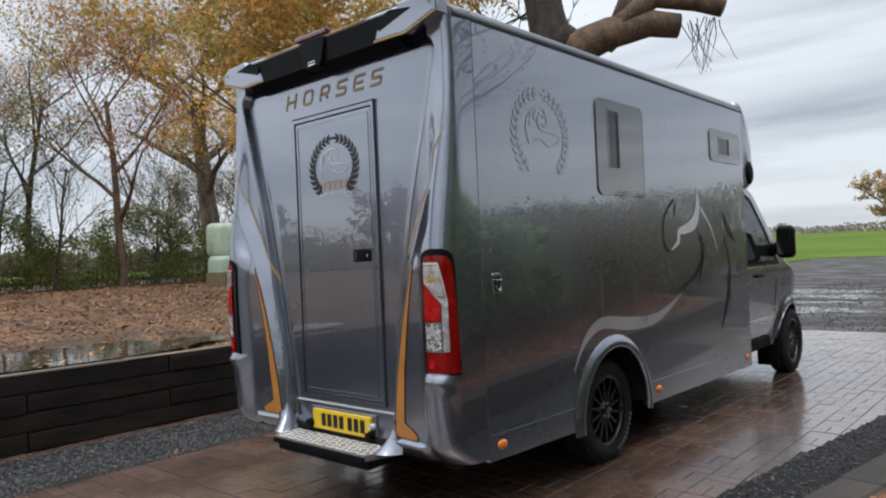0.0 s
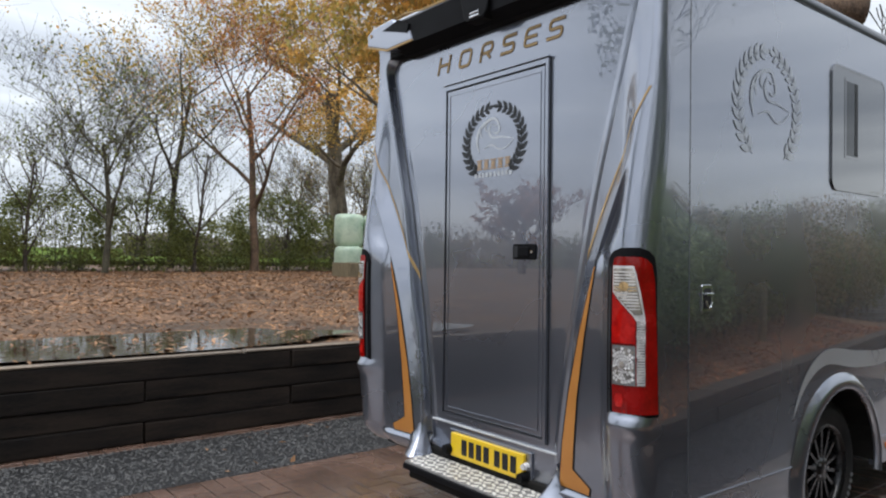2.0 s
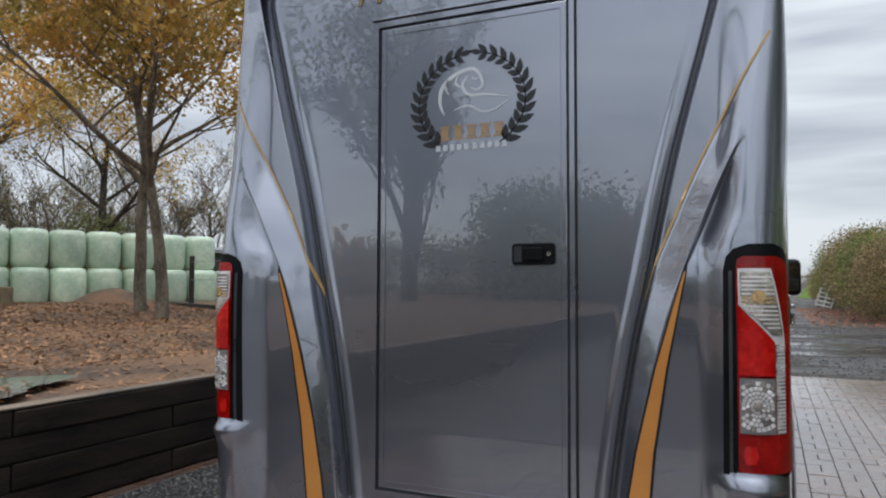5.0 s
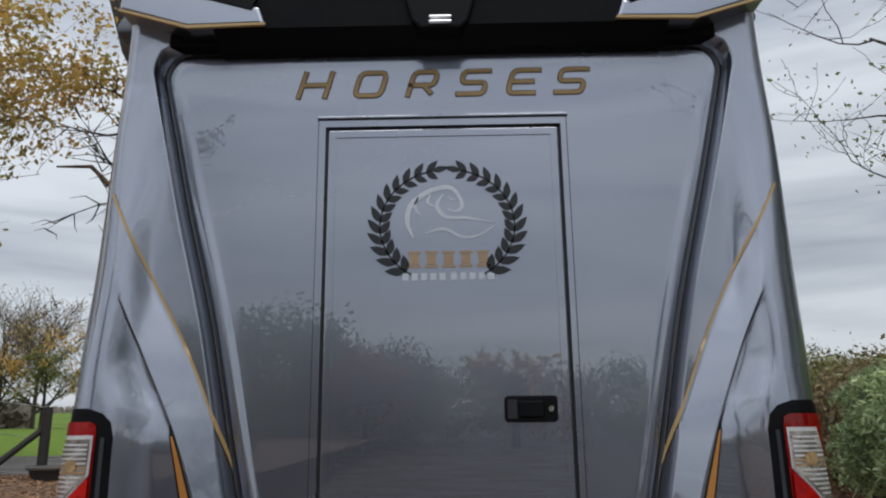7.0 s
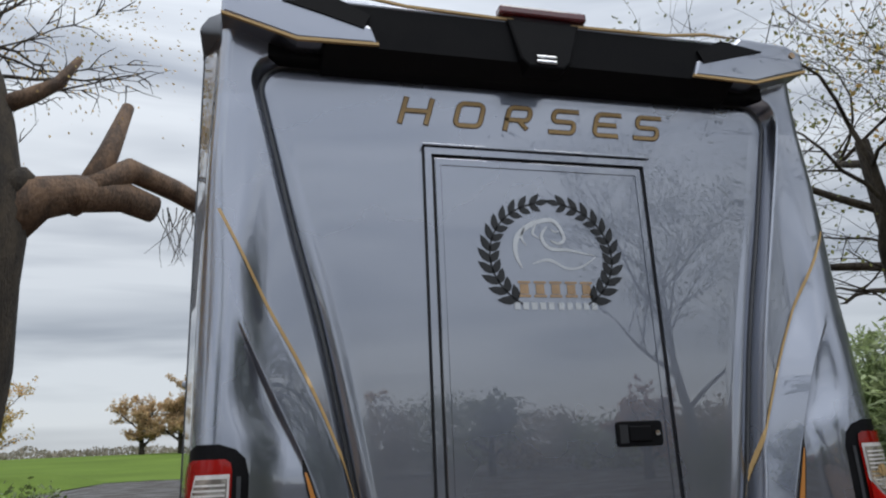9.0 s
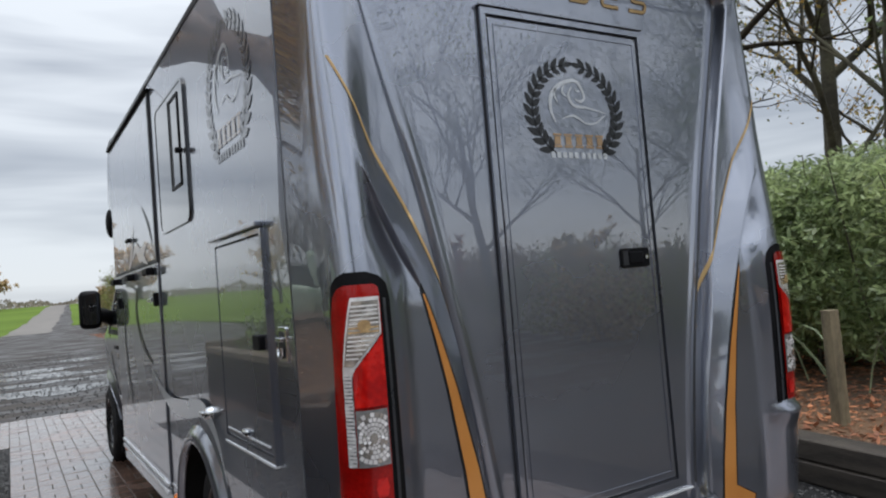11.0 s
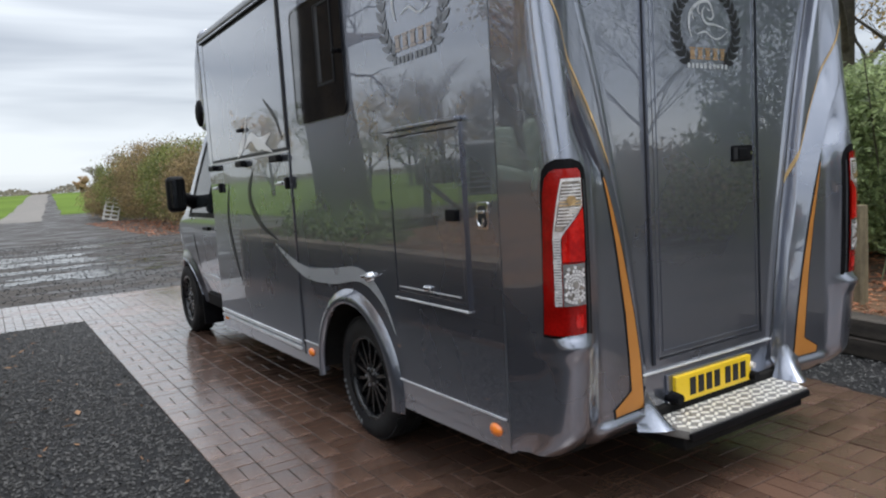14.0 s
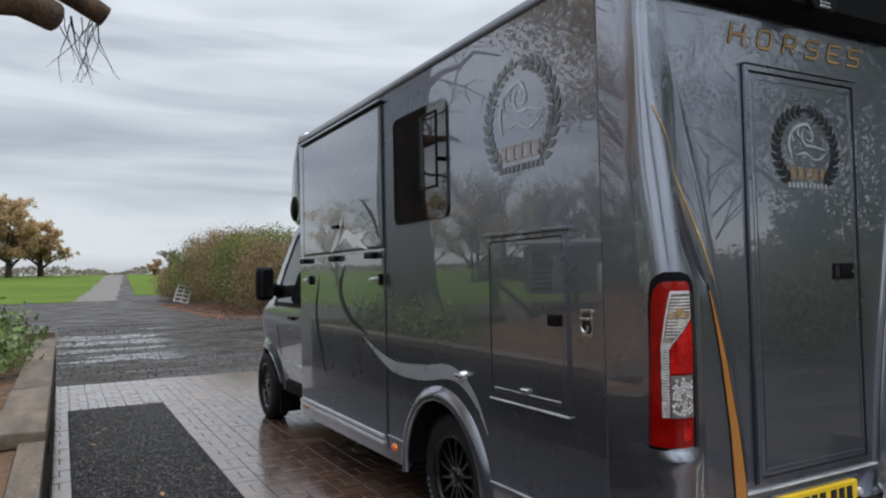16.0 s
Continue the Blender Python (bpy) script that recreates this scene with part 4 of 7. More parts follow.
part("door_gap", ring_bm(rect(DX0 - 0.009, DX1 + 0.009, DZ0 - 0.009, DZ1 + 0.009), rect(DX0, DX1, DZ0, DZ1), -0.006, 0.002, "y"), SEAM, rear_door)
part("outer_gap", ring_bm(rect(DX0 - 0.035, DX1 + 0.031, DZ0 - 0.033, DZ1 + 0.035), rect(DX0 - 0.030, DX1 + 0.026, DZ0 - 0.028, DZ1 + 0.030), -0.003, 0.002, "y"), SEAM, rear_door)
part("door_bead", ring_bm(rect(DX0 + 0.020, DX1 - 0.020, DZ0 + 0.022, DZ1 - 0.022), rect(DX0 + 0.024, DX1 - 0.024, DZ0 + 0.026, DZ1 - 0.026), -0.0175, -0.013, "y"), PAINT, rear_door)
part("drip_rail", box_bm(DX0 - 0.036, DX1 + 0.032, -0.026, 0.002, DZ1 + 0.034, DZ1 + 0.042, 0.002), PAINT, rear_door)
part("sill_bead", box_bm(-0.43, 0.47, -0.016, 0.002, 0.548, 0.556, 0.002), SILVER_LINE, rear_door, "bright bead below the door")
handle = part("door_handle", prism_bm(rounded(0.188, 0.338, 1.415, 1.488, 0.012), -0.022, -0.010, "y", 0.003), BLACK, rear_door, "black recessed paddle handle")
part("paddle", box_bm(0.225, 0.30, -0.028, -0.021, 1.428, 1.475, 0.005), BLACK, handle)
part("recess", box_bm(0.197, 0.224, -0.0235, -0.021, 1.425, 1.478, 0.0), SEAM, handle)
part("lock_barrel", disc_bm((0, 0, 0), "x", [(-0.004, 0.001), (-0.004, 0.008), (0.006, 0.008)], 14), CHROME, handle).matrix_basis = pose(0.318, -0.024, 1.452, 0, 0, 90)


# laurel wreath with plain strokes inside, on a flat panel
def wreath(parent, to_world, w, h, flip_lift, mats):
    """to_world(u, v, lift) with u, v in -0.5..0.5 of the wreath's box."""
    vine, strokes, bars_a, bars_b = mats
    vs, fs = [], []
    def add(poly, lift):
        i = len(vs)
        vs.extend(to_world(u, v, lift) for u, v in poly)
        fs.append(list(range(i, i + len(poly))))
    def leaf(cx, cy, ang, ln, wd):
        ca, sa = math.cos(ang), math.sin(ang)
        out = []
        for t, q in ((0, 0.08), (0.15, 0.62), (0.4, 1.0), (0.7, 0.72), (1.0, 0.0), (0.7, -0.72), (0.4, -1.0), (0.15, -0.62), (0, -0.08)):
            x, y = t * ln, q * wd
            out.append(((cx + x * ca - y * sa) / w, (cy + x * sa + y * ca) / h))
        add(out, flip_lift)
    rx, ry = 0.40 * w, 0.46 * h * 1.06
    for sgn in (1, -1):
        path = []
        for k in range(25):
            th = radians(-58 + 136 * k / 24)
            path.append((sgn * rx * math.cos(th), ry * math.sin(th) - 0.045 * h))
        for (x0, y0), (x1, y1) in zip(path, path[1:]):
            dx, dy = x1 - x0, y1 - y0
            L = math.hypot(dx, dy)
            nx, ny = -dy / L * 0.005 * w, dx / L * 0.005 * w
            add([((x0 + nx) / w, (y0 + ny) / h), ((x1 + nx) / w, (y1 + ny) / h), ((x1 - nx) / w, (y1 - ny) / h), ((x0 - nx) / w, (y0 - ny) / h)], flip_lift)
        for k in range(1, 25, 2):
            x0, y0 = path[k]
            dx, dy = path[k][0] - path[k - 1][0], path[k][1] - path[k - 1][1]
            base = math.atan2(dy, dx)
            scale = 1.0 - 0.22 * k / 24
            for out in (1, -1):
                leaf(x0, y0, base - out * sgn * (0.52 if out > 0 else 0.86), 0.128 * w * scale * (1.0 if out > 0 else 0.82), 0.027 * w * scale)
        leaf(*path[-1], math.atan2(path[-1][1] - path[-2][1], path[-1][0] - path[-2][0]), 0.10 * w, 0.02 * w)
    raw("wreath_emblem", vs, fs, vine, parent, label="dark laurel wreath emblem")
    def stroke(name, pts, material, label):
        vs2, fs2 = [], []
        n = len(pts)
        dense = []
        for i in range(n - 1):
            p0, p1, p2, p3 = pts[max(i - 1, 0)], pts[i], pts[i + 1], pts[min(i + 2, n - 1)]
            for k in range(8):
                t = k / 8
                dense.append([0.5 * (2 * p1[j] + (p2[j] - p0[j]) * t + (2 * p0[j] - 5 * p1[j] + 4 * p2[j] - p3[j]) * t * t + (3 * p1[j] - p0[j] - 3 * p2[j] + p3[j]) * t**3) for j in range(3)])
        dense.append(list(pts[-1]))
        for i, (u, v, wd) in enumerate(dense):
            a, b = dense[max(i - 1, 0)], dense[min(i + 1, len(dense) - 1)]
            dx, dy = (b[0] - a[0]) * w, (b[1] - a[1]) * h
            L = math.hypot(dx, dy) or 1
            for s in (1, -1):
                vs2.append(to_world(u - s * dy / L * wd / w * 0.5 * w, v + s * dx / L * wd * w / h * 0.5, flip_lift))
        for i in range(len(dense) - 1):
            fs2.append((2 * i, 2 * i + 2, 2 * i + 3, 2 * i + 1))
        raw(name, vs2, fs2, material, parent, label=label)
    for pts in (((-0.20, -0.15, 0.008), (-0.235, -0.02, 0.026), (-0.215, 0.13, 0.032), (-0.12, 0.24, 0.030), (0.0, 0.285, 0.026), (0.06, 0.235, 0.022), (0.09, 0.12, 0.020), (0.05, 0.075, 0.016), (0.0, 0.10, 0.008)),
                ((-0.17, 0.205, 0.006), (-0.19, 0.12, 0.016), (-0.165, 0.05, 0.006)),
                ((-0.09, 0.245, 0.006), (-0.115, 0.16, 0.018), (-0.075, 0.115, 0.006)),
                ((-0.02, 0.225, 0.008), (-0.06, 0.13, 0.022), (-0.01, 0.03, 0.022), (0.12, 0.015, 0.016), (0.29, -0.03, 0.004)),
                ((0.005, 0.205, 0.006), (0.03, 0.18, 0.012), (0.06, 0.185, 0.004)),
                ((-0.13, -0.11, 0.006), (-0.02, -0.075, 0.018), (0.09, -0.145, 0.014), (0.19, -0.13, 0.012), (0.29, -0.04, 0.004))):
        stroke("emblem_stroke", list(pts), strokes, "pale sweeping emblem stroke")
    for k in range(5 if bars_a else 0):
        u0 = -0.235 + 0.101 * k
        for v0, v1, inset in ((-0.40, -0.378, 0.0), (-0.372, -0.288, 0.012), (-0.282, -0.262, 0.0)):
            o = ((u0 + inset, v0), (u0 + 0.078 - inset, v0), (u0 + 0.078 - inset, v1), (u0 + inset, v1))
            raw("emblem_bar", [to_world(u, v, flip_lift) for u, v in o], [(0, 1, 2, 3)], bars_a, parent)
    for k in range(10 if bars_b else 0):
        u0 = -0.265 + 0.054 * k + (0.012 if k > 4 else 0)
        raw("emblem_small_bar", [to_world(u, v, flip_lift) for u, v in ((u0, -0.505), (u0 + 0.036, -0.505), (u0 + 0.036, -0.445), (u0, -0.445))], [(0, 1, 2, 3)], bars_b, parent)


wreath(rear_door, lambda u, v, l: (0.034 + u * 0.505, -0.0145 - l, 2.006 + v * 0.362), 0.505, 0.362, 0.0015, (BLACK_VINYL, SILVER_VINYL, COPPER_VINYL, SILVER_VINYL))

# the word above the door: wide slanted capitals with rounded corners
def arc_path(points, r):
    """A polyline with its inner corners rounded by radius r."""
    out = [points[0]]
    for p, q, n in zip(points, points[1:], points[2:]):
        a, b, c = Vector(p), Vector(q), Vector(n)
        k = min(r, (a - b).length * 0.49, (c - b).length * 0.49)
        s0, s1 = b + (a - b).normalized() * k, b + (c - b).normalized() * k
        out += [tuple((s0 * (1 - t) ** 2 + b * 2 * t * (1 - t) + s1 * t * t)) for t in [i / 6 for i in range(7)]]
    return out + [points[-1]]


LETTERS = {"H": ([(0, 0), (0, 1)], [(1.2, 0), (1.2, 1)], [(0, 0.5), (1.2, 0.5)]),
           "O": ([(0.6, 0), (0, 0), (0, 1), (1.2, 1), (1.2, 0), (0.6, 0)],),
           "R": ([(0, 0), (0, 1), (1.2, 1), (1.2, 0.42), (0, 0.42)], [(0.66, 0.40), (1.16, 0.04)]),
           "S": ([(0, 0), (1.2, 0), (1.2, 0.5), (0, 0.5), (0, 1), (1.2, 1)],),
           "E": ([(1.2, 0), (0, 0), (0, 1), (1.2, 1)], [(0, 0.5), (1.1, 0.5)])}


def letter(char, x0, x1, z0, z1, shear, wide, lift, grow_by, material, name, label):
    vs, fs = [], []
    for k, stroke in enumerate(LETTERS[char]):
        pts = []
        for u, v in arc_path(stroke, 0.30):
            z = z0 + wide / 2 + (z1 - z0 - wide) * v
            pts.append(Vector((x0 + wide / 2 + (x1 - x0 - wide - shear * (z1 - z0)) * u / 1.2 + shear * (z - z0), z)))
        closed = (pts[0] - pts[-1]).length < 1e-6
        if not closed:
            pts[0] = pts[0] + (pts[0] - pts[1]).normalized() * (grow_by + (wide / 2 if abs(pts[0].y - pts[1].y) > 0.005 or k == 0 else 0))
            pts[-1] = pts[-1] + (pts[-1] - pts[-2]).normalized() * (grow_by + (wide / 2 if k == 0 or char == "H" else 0))
        first = len(vs)
        for i, p in enumerate(pts):
            a = pts[i - 1] if i else (pts[-2] if closed else p)
            b = pts[i + 1] if i + 1 < len(pts) else (pts[1] if closed else p)
            d = (b - a).normalized()
            h = wide / 2 + grow_by
            for q in (1, -1):
                vs.append((p.x - q * d.y * h, -lift - 0.0003 * k, p.y + q * d.x * h))
        for i in range(len(pts) - 1):
            fs.append((first + 2 * i, first + 2 * i + 2, first + 2 * i + 3, first + 2 * i + 1))
    return raw(name, vs, fs, material, rear, label=label)


for char, x0, x1 in (("H", -0.438, -0.317), ("O", -0.262, -0.142), ("R", -0.092, 0.020), ("S", 0.066, 0.182), ("E", 0.221, 0.339), ("S", 0.374, 0.491)):
    letter(char, x0, x1, 2.415, 2.505, 0.28, 0.0120, 0.0012, 0.0035, COPPER_DARK, "letter_outline", "dark brown outline of a letter of the word HORSES")
    letter(char, x0, x1, 2.415, 2.505, 0.28, 0.0120, 0.0030, 0.0, GOLD_LINE, "letter", "gold letter of the word HORSES, wide slanted capital")

# number plate with plain bars, and the step below it
plate = part("number_plate", box_bm(-0.250, 0.282, -0.030, -0.004, 0.392, 0.512, 0.004), YELLOW, lorry, "yellow rear number plate with dark bars")
for k in range(7):
    x = -0.160 + k * 0.056 + (0.022 if k > 3 else 0)
    part("bar", box_bm(x, x + 0.038, -0.033, -0.029, 0.415, 0.492), BLACK_VINYL, plate)
part("plate_backing", box_bm(-0.285, 0.318, -0.012, 0.0, 0.380, 0.524, 0.003), PAINT, plate)
for x in (-0.275, 0.305):
    part("plate_lamp", disc_bm((0, 0, 0), "x", [(-0.022, 0.002), (-0.022, 0.014), (0.0, 0.018), (0.03, 0.018)], 16), BLACK if x < 0 else WHITE_LENS, plate).matrix_basis = pose(x if x < 0 else 0.290, -0.02, 0.425 if x < 0 else 0.46, 0, 0, 90)
sock = part("trailer_socket", disc_bm((0, 0, 0), "x", [(-0.036, 0.001), (-0.036, 0.022), (-0.01, 0.026), (0.02, 0.026)], 18), BLACK, lorry, "round black trailer socket")
sock.matrix_basis = pose(-0.262, -0.028, 0.425, 0, 0, 90)
part("socket_cap", disc_bm((0, 0, 0), "x", [(-0.03, 0.001), (-0.03, 0.020), (0.01, 0.024)], 18), BLACK, lorry, "black plastic cap").matrix_basis = pose(0.285, -0.03, 0.412, 0, 0, 90)

step = part("rear_step", prism_bm([(-0.47, 0.02), (-0.40, -0.215), (0.43, -0.215), (0.50, 0.02)], 0.325, 0.362, "z", 0.004), TREAD_BASE, lorry, "aluminium tread plate step with raised bars")
part("step_edge", prism_bm([(-0.405, -0.212), (-0.40, -0.226), (0.43, -0.226), (0.435, -0.212)], 0.322, 0.352, "z", 0.004), BLACK, step, "black front edge")
studs = bmesh.new()
for i in range(21):
    for j in range(6):
        x, y = -0.45 + i * 0.045 + (0.0225 if j % 2 else 0), -0.197 + j * 0.039
        lim = 0.405 + (y + 0.215) * 0.28
        if abs(x - 0.015) > lim:
            continue
        a = radians(32 if (i + j) % 2 else -32)
        m = Matrix.Translation((x, y, 0.363)) @ Matrix.Rotation(a, 4, "Z") @ Matrix.Diagonal((0.034, 0.014, 0.006, 1))
        bmesh.ops.create_cube(studs, size=1, matrix=m)
part("tread_bars", studs, TREAD, step, "raised tread bars")
part("step_underside", box_bm(-0.40, 0.43, -0.19, 0.3, 0.27, 0.325, 0.01), UNDER, step)

def fin_foot(side):
    """Flared foot where the fin runs down on to the step."""
    low = [(0.425, -0.03), (0.436, -0.150), (0.455, -0.172), (0.50, -0.160), (0.545, -0.125), (0.580, -0.085)]
    top = [(0.486, -0.03), (0.490, -0.055), (0.502, -0.064), (0.520, -0.074), (0.545, -0.090), (0.575, -0.078)]
    rows, n = [], 12
    for k in range(n + 1):
        q = (1 - k / n) ** 1.7
        rows.append([(XC + side * (t[0] + (b[0] - t[0]) * q), t[1] + (b[1] - t[1]) * q, 0.364 + rise * k / n) for b, t, rise in zip(low, top, (0.165, 0.165, 0.160, 0.130, 0.095, 0.070))])
    w = len(low)
    verts = [v for r in rows for v in r]
    faces = []
    for k in range(n):
        for i in range(w - 1):
            f = (k * w + i, k * w + i + 1, (k + 1) * w + i + 1, (k + 1) * w + i)
            faces.append(f if side > 0 else f[::-1])
    return raw("fin_foot", verts, faces, PAINT, rear, True, "bright flared foot of the fin above the step")


for side in (1, -1):
    fin_foot(side)

# sides
ARCH_Y, ARCH_Z, ARCH_R = 1.49, 0.335, 0.455
BODY_Y0, BODY_Y1, SKIRT, EAVES = 0.134, 4.08, 0.315, 2.665
def side_outline():
    pts = [(BODY_Y0, EAVES), (BODY_Y0, SKIRT + 0.02)]
    pts += [(ARCH_Y + ARCH_R * math.cos(radians(a)), ARCH_Z + ARCH_R * math.sin(radians(a))) for a in range(180, -1, -10)]
    pts = pts[:2] + [(ARCH_Y - ARCH_R, SKIRT)] + pts[2:] + [(ARCH_Y + ARCH_R, SKIRT - 0.01), (BODY_Y1, SKIRT - 0.03), (BODY_Y1, EAVES)]
    return pts


for side in (1, -1):
    X = side * HW
    inner, outer = X - side * 0.03, X
    wall = part("side_panel", prism_bm(side_outline(), inner, outer, "x"), PAINT, lorry, "smooth glossy grey side panel")
    part("corner_seam", box_bm(min(X, X + side * 0.002), max(X, X + side * 0.0015), 0.1305, 0.1345, 0.36, 2.66), GREY_VINYL, wall)
    bead = [(BODY_Y0 + 0.02, 1.04, 0.462, 0.455), (1.95, 4.05, 0.45, 0.437)]
    for y0, y1, za, zb in bead:
        part("skirt_bead", prism_bm([(y0, za), (y0, za + 0.007), (y1, zb + 0.007), (y1, zb)], X - side * 0.002, X + side * 0.005, "x"), SILVER_LINE if side < 0 else PAINT, wall, "thin bright bead along the skirt")
    arch = bmesh.new()
    sec = [(0.438, 0.0), (0.438, 0.028), (0.452, 0.036), (0.492, 0.022), (0.520, 0.0)]
    rows = []
    for a in range(-6, 187, 6):
        th = radians(a)
        rows.append([arch.verts.new((X + side * d, ARCH_Y + r * math.cos(th), ARCH_Z + r * math.sin(th))) for r, d in sec])
    for p, q in zip(rows, rows[1:]):
        for k in range(len(sec) - 1):
            arch.faces.new((p[k], p[k + 1], q[k + 1], q[k]))
    bmesh.ops.recalc_face_normals(arch, faces=arch.faces[:])
    part("wheel_arch", arch, PAINT, wall, "flared grey wheel arch", True)
    liner = bmesh.new()
    rows = []
    for a in range(0, 181, 12):
        th = radians(a)
        rows.append([liner.verts.new((X - side * d, ARCH_Y + 0.45 * math.cos(th), ARCH_Z + 0.45 * math.sin(th))) for d in (0.0, 0.42)])
    for p, q in zip(rows, rows[1:]):
        liner.faces.new((p[0], p[1], q[1], q[0]))
    part("arch_liner", liner, UNDER, wall)
    for y, z in ((0.245 if side > 0 else 0.226, 0.408), (2.13, 0.390), (3.965, 0.378)):
        m = disc_bm((0, 0, 0), "x", [(0.018, 0.001), (0.016, 0.018), (0.008, 0.030), (-0.004, 0.034)], 16)
        mk = part("marker_lamp", m, AMBER, wall, "small oval amber marker lamp", True)
        mk.matrix_basis = Matrix.Translation((X, y, z)) @ Matrix.Diagonal((side, 1.25, 0.85, 1))

# roof with rounded eaves, and the nose over the cab
roof_sec = [(-1.03, 2.66), (-1.035, 2.672), (-1.03, 2.69), (-1.012, 2.72), (-0.975, 2.742), (-0.5, 2.765), (0, 2.77), (0.5, 2.765), (0.975, 2.742), (1.012, 2.72), (1.03, 2.69), (1.035, 2.672), (1.03, 2.66)]
part("roof", prism_bm(roof_sec, 0.0, 4.12, "y"), ROOF_PAINT, lorry, "grey roof with rounded eaves", True)
for side in (1, -1):
    part("eaves_seam", box_bm(min(side * 1.028, side * 1.034), max(side * 1.028, side * 1.034), 0.13, 4.09, 2.655, 2.661), SEAM, lorry)
nose = bmesh.new()
prism_bm([(4.08, 2.77), (4.14, 2.765), (4.24, 2.70), (4.34, 2.56), (4.40, 2.38), (4.42, 2.18), (4.39, 2.02), (4.30, 1.95), (4.08, 1.93)], -1.02, 1.02, "x", 0.06, 4, bm=nose)
nose_ob = part("luton_nose", nose, PAINT, lorry, "rounded grey nose over the cab", True)
for side in (1, -1):
    v = bmesh.new()
    bmesh.ops.create_uvsphere(v, u_segments=16, v_segments=10, radius=1, matrix=pose(side * 1.02, 4.27, 2.10) @ Matrix.Diagonal((0.035, 0.085, 0.115, 1)))
    part("nose_vent", v, BLACK, nose_ob, "black oval vent", True)

part("floor_pan", box_bm(-0.99, 0.99, 0.1, 4.1, 0.795, 0.83), UNDER, lorry)
for x in (-0.5, 0.5):
    part("chassis_rail", box_bm(x - 0.06, x + 0.06, 0.05, 5.2, 0.42, 0.58), UNDER, lorry)
# unseen boxes added below the floor to block light under the lorry
part("underbody_light_block", box_bm(-0.90, 0.90, 0.16, 0.98, 0.36, 0.46, 0.02), UNDER, lorry)
part("rear_light_block", box_bm(-0.86, 0.90, -0.02, 0.15, 0.335, 0.40, 0.01), UNDER, lorry)
part("underbody_light_block", box_bm(-0.92, 0.92, 2.02, 5.0, 0.35, 0.47, 0.02), UNDER, lorry)
part("bulkhead", box_bm(-0.99, 0.99, 4.04, 4.07, 0.45, 2.66), UNDER, lorry)
part("inner_rear", box_bm(-0.97, 0.97, 0.14, 0.16, 0.40, 2.66), UNDER, lorry)
for y in (1.5, 5.6):
    part("axle", tube_bm([(-0.8, y, 0.34), (0.8, y, 0.34)], 0.05, 10), UNDER, lorry)


# windows: dark panes in black frames with a slider
def side_window(X, side, y0, y1, z0, z1, sy0, sy1, sz0, sz1, r, label):
    tint = GLASS if side > 0 else DIM_GLASS
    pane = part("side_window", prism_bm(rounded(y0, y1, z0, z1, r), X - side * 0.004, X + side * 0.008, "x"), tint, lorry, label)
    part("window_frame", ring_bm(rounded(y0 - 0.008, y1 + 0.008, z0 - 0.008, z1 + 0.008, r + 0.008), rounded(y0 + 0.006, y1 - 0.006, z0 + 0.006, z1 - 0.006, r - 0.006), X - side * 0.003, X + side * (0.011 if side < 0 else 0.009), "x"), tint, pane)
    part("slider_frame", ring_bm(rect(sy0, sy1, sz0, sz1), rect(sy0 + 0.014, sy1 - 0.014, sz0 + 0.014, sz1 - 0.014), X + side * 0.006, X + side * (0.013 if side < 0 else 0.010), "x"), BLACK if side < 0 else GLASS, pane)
    part("slider_pane", box_bm(min(X + side * 0.007, X + side * 0.009), max(X + side * 0.007, X + side * 0.009), sy0 + 0.014, sy1 - 0.014, sz0 + 0.014, sz1 - 0.014), CAB_GLASS if side > 0 else DIM_GLASS, pane)
    part("slider_gap", box_bm(min(X + side * 0.007, X + side * 0.0105), max(X + side * 0.007, X + side * 0.0105), sy1 - 0.05, sy1 - 0.014, sz0 + 0.02, sz1 - 0.014), SEAM, pane)
    return pane


side_window(RS, 1, 1.385, 2.035, 1.795, 2.425, 1.52, 1.69, 1.96, 2.375, 0.05, "flush tinted window with a narrow slider")
side_window(RS, 1, 3.30, 3.99, 2.160, 2.425, 3.47, 3.74, 2.205, 2.375, 0.04, "small flush tinted window with a slider")
left_window = side_window(LS, -1, 1.365, 2.045, 1.795, 2.440, 1.47, 1.69, 1.965, 2.40, 0.05, "tinted window with a narrow slider, darkened for its dim reflection")
part("window_catch", box_bm(LS - 0.045, LS - 0.010, 1.40, 1.425, 2.10, 2.125, 0.006), BLACK, left_window)

# left side: ramp with top doors, locker, latches
TOP_DOOR = (2.235, 3.945, 1.672, 2.606)
ramp = part("ramp", box_bm(LS - 0.010, LS + 0.002, 2.235, 4.055, 0.425, 1.640, 0.004), PAINT, lorry, "grey side loading ramp, closed")
y0, y1, z0, z1 = TOP_DOOR
top_door = part("top_door", box_bm(LS - 0.012, LS + 0.002, y0 + 0.02, y1 - 0.02, z0, z1 - 0.012, 0.004), PAINT, lorry, "grey upper door above the ramp, closed")
part("gasket", ring_bm(rect(y0, y1, z0 - 0.014, z1), rect(y0 + 0.018, y1 - 0.018, z0, z1 - 0.014), LS - 0.010, LS + 0.001, "x"), SEAM, top_door)
part("gutter", box_bm(LS - 0.028, LS, y0 - 0.02, y1 + 0.02, z1 + 0.004, z1 + 0.018, 0.003), BLACK, top_door, "black gutter strip")
part("ramp_seam", box_bm(LS - 0.003, LS, 2.226, 2.235, 0.36, 1.66), SEAM, ramp)
part("ramp_joint", box_bm(LS - 0.012, LS, 2.235, 4.05, 1.642, 1.652), SILVER_LINE, ramp)
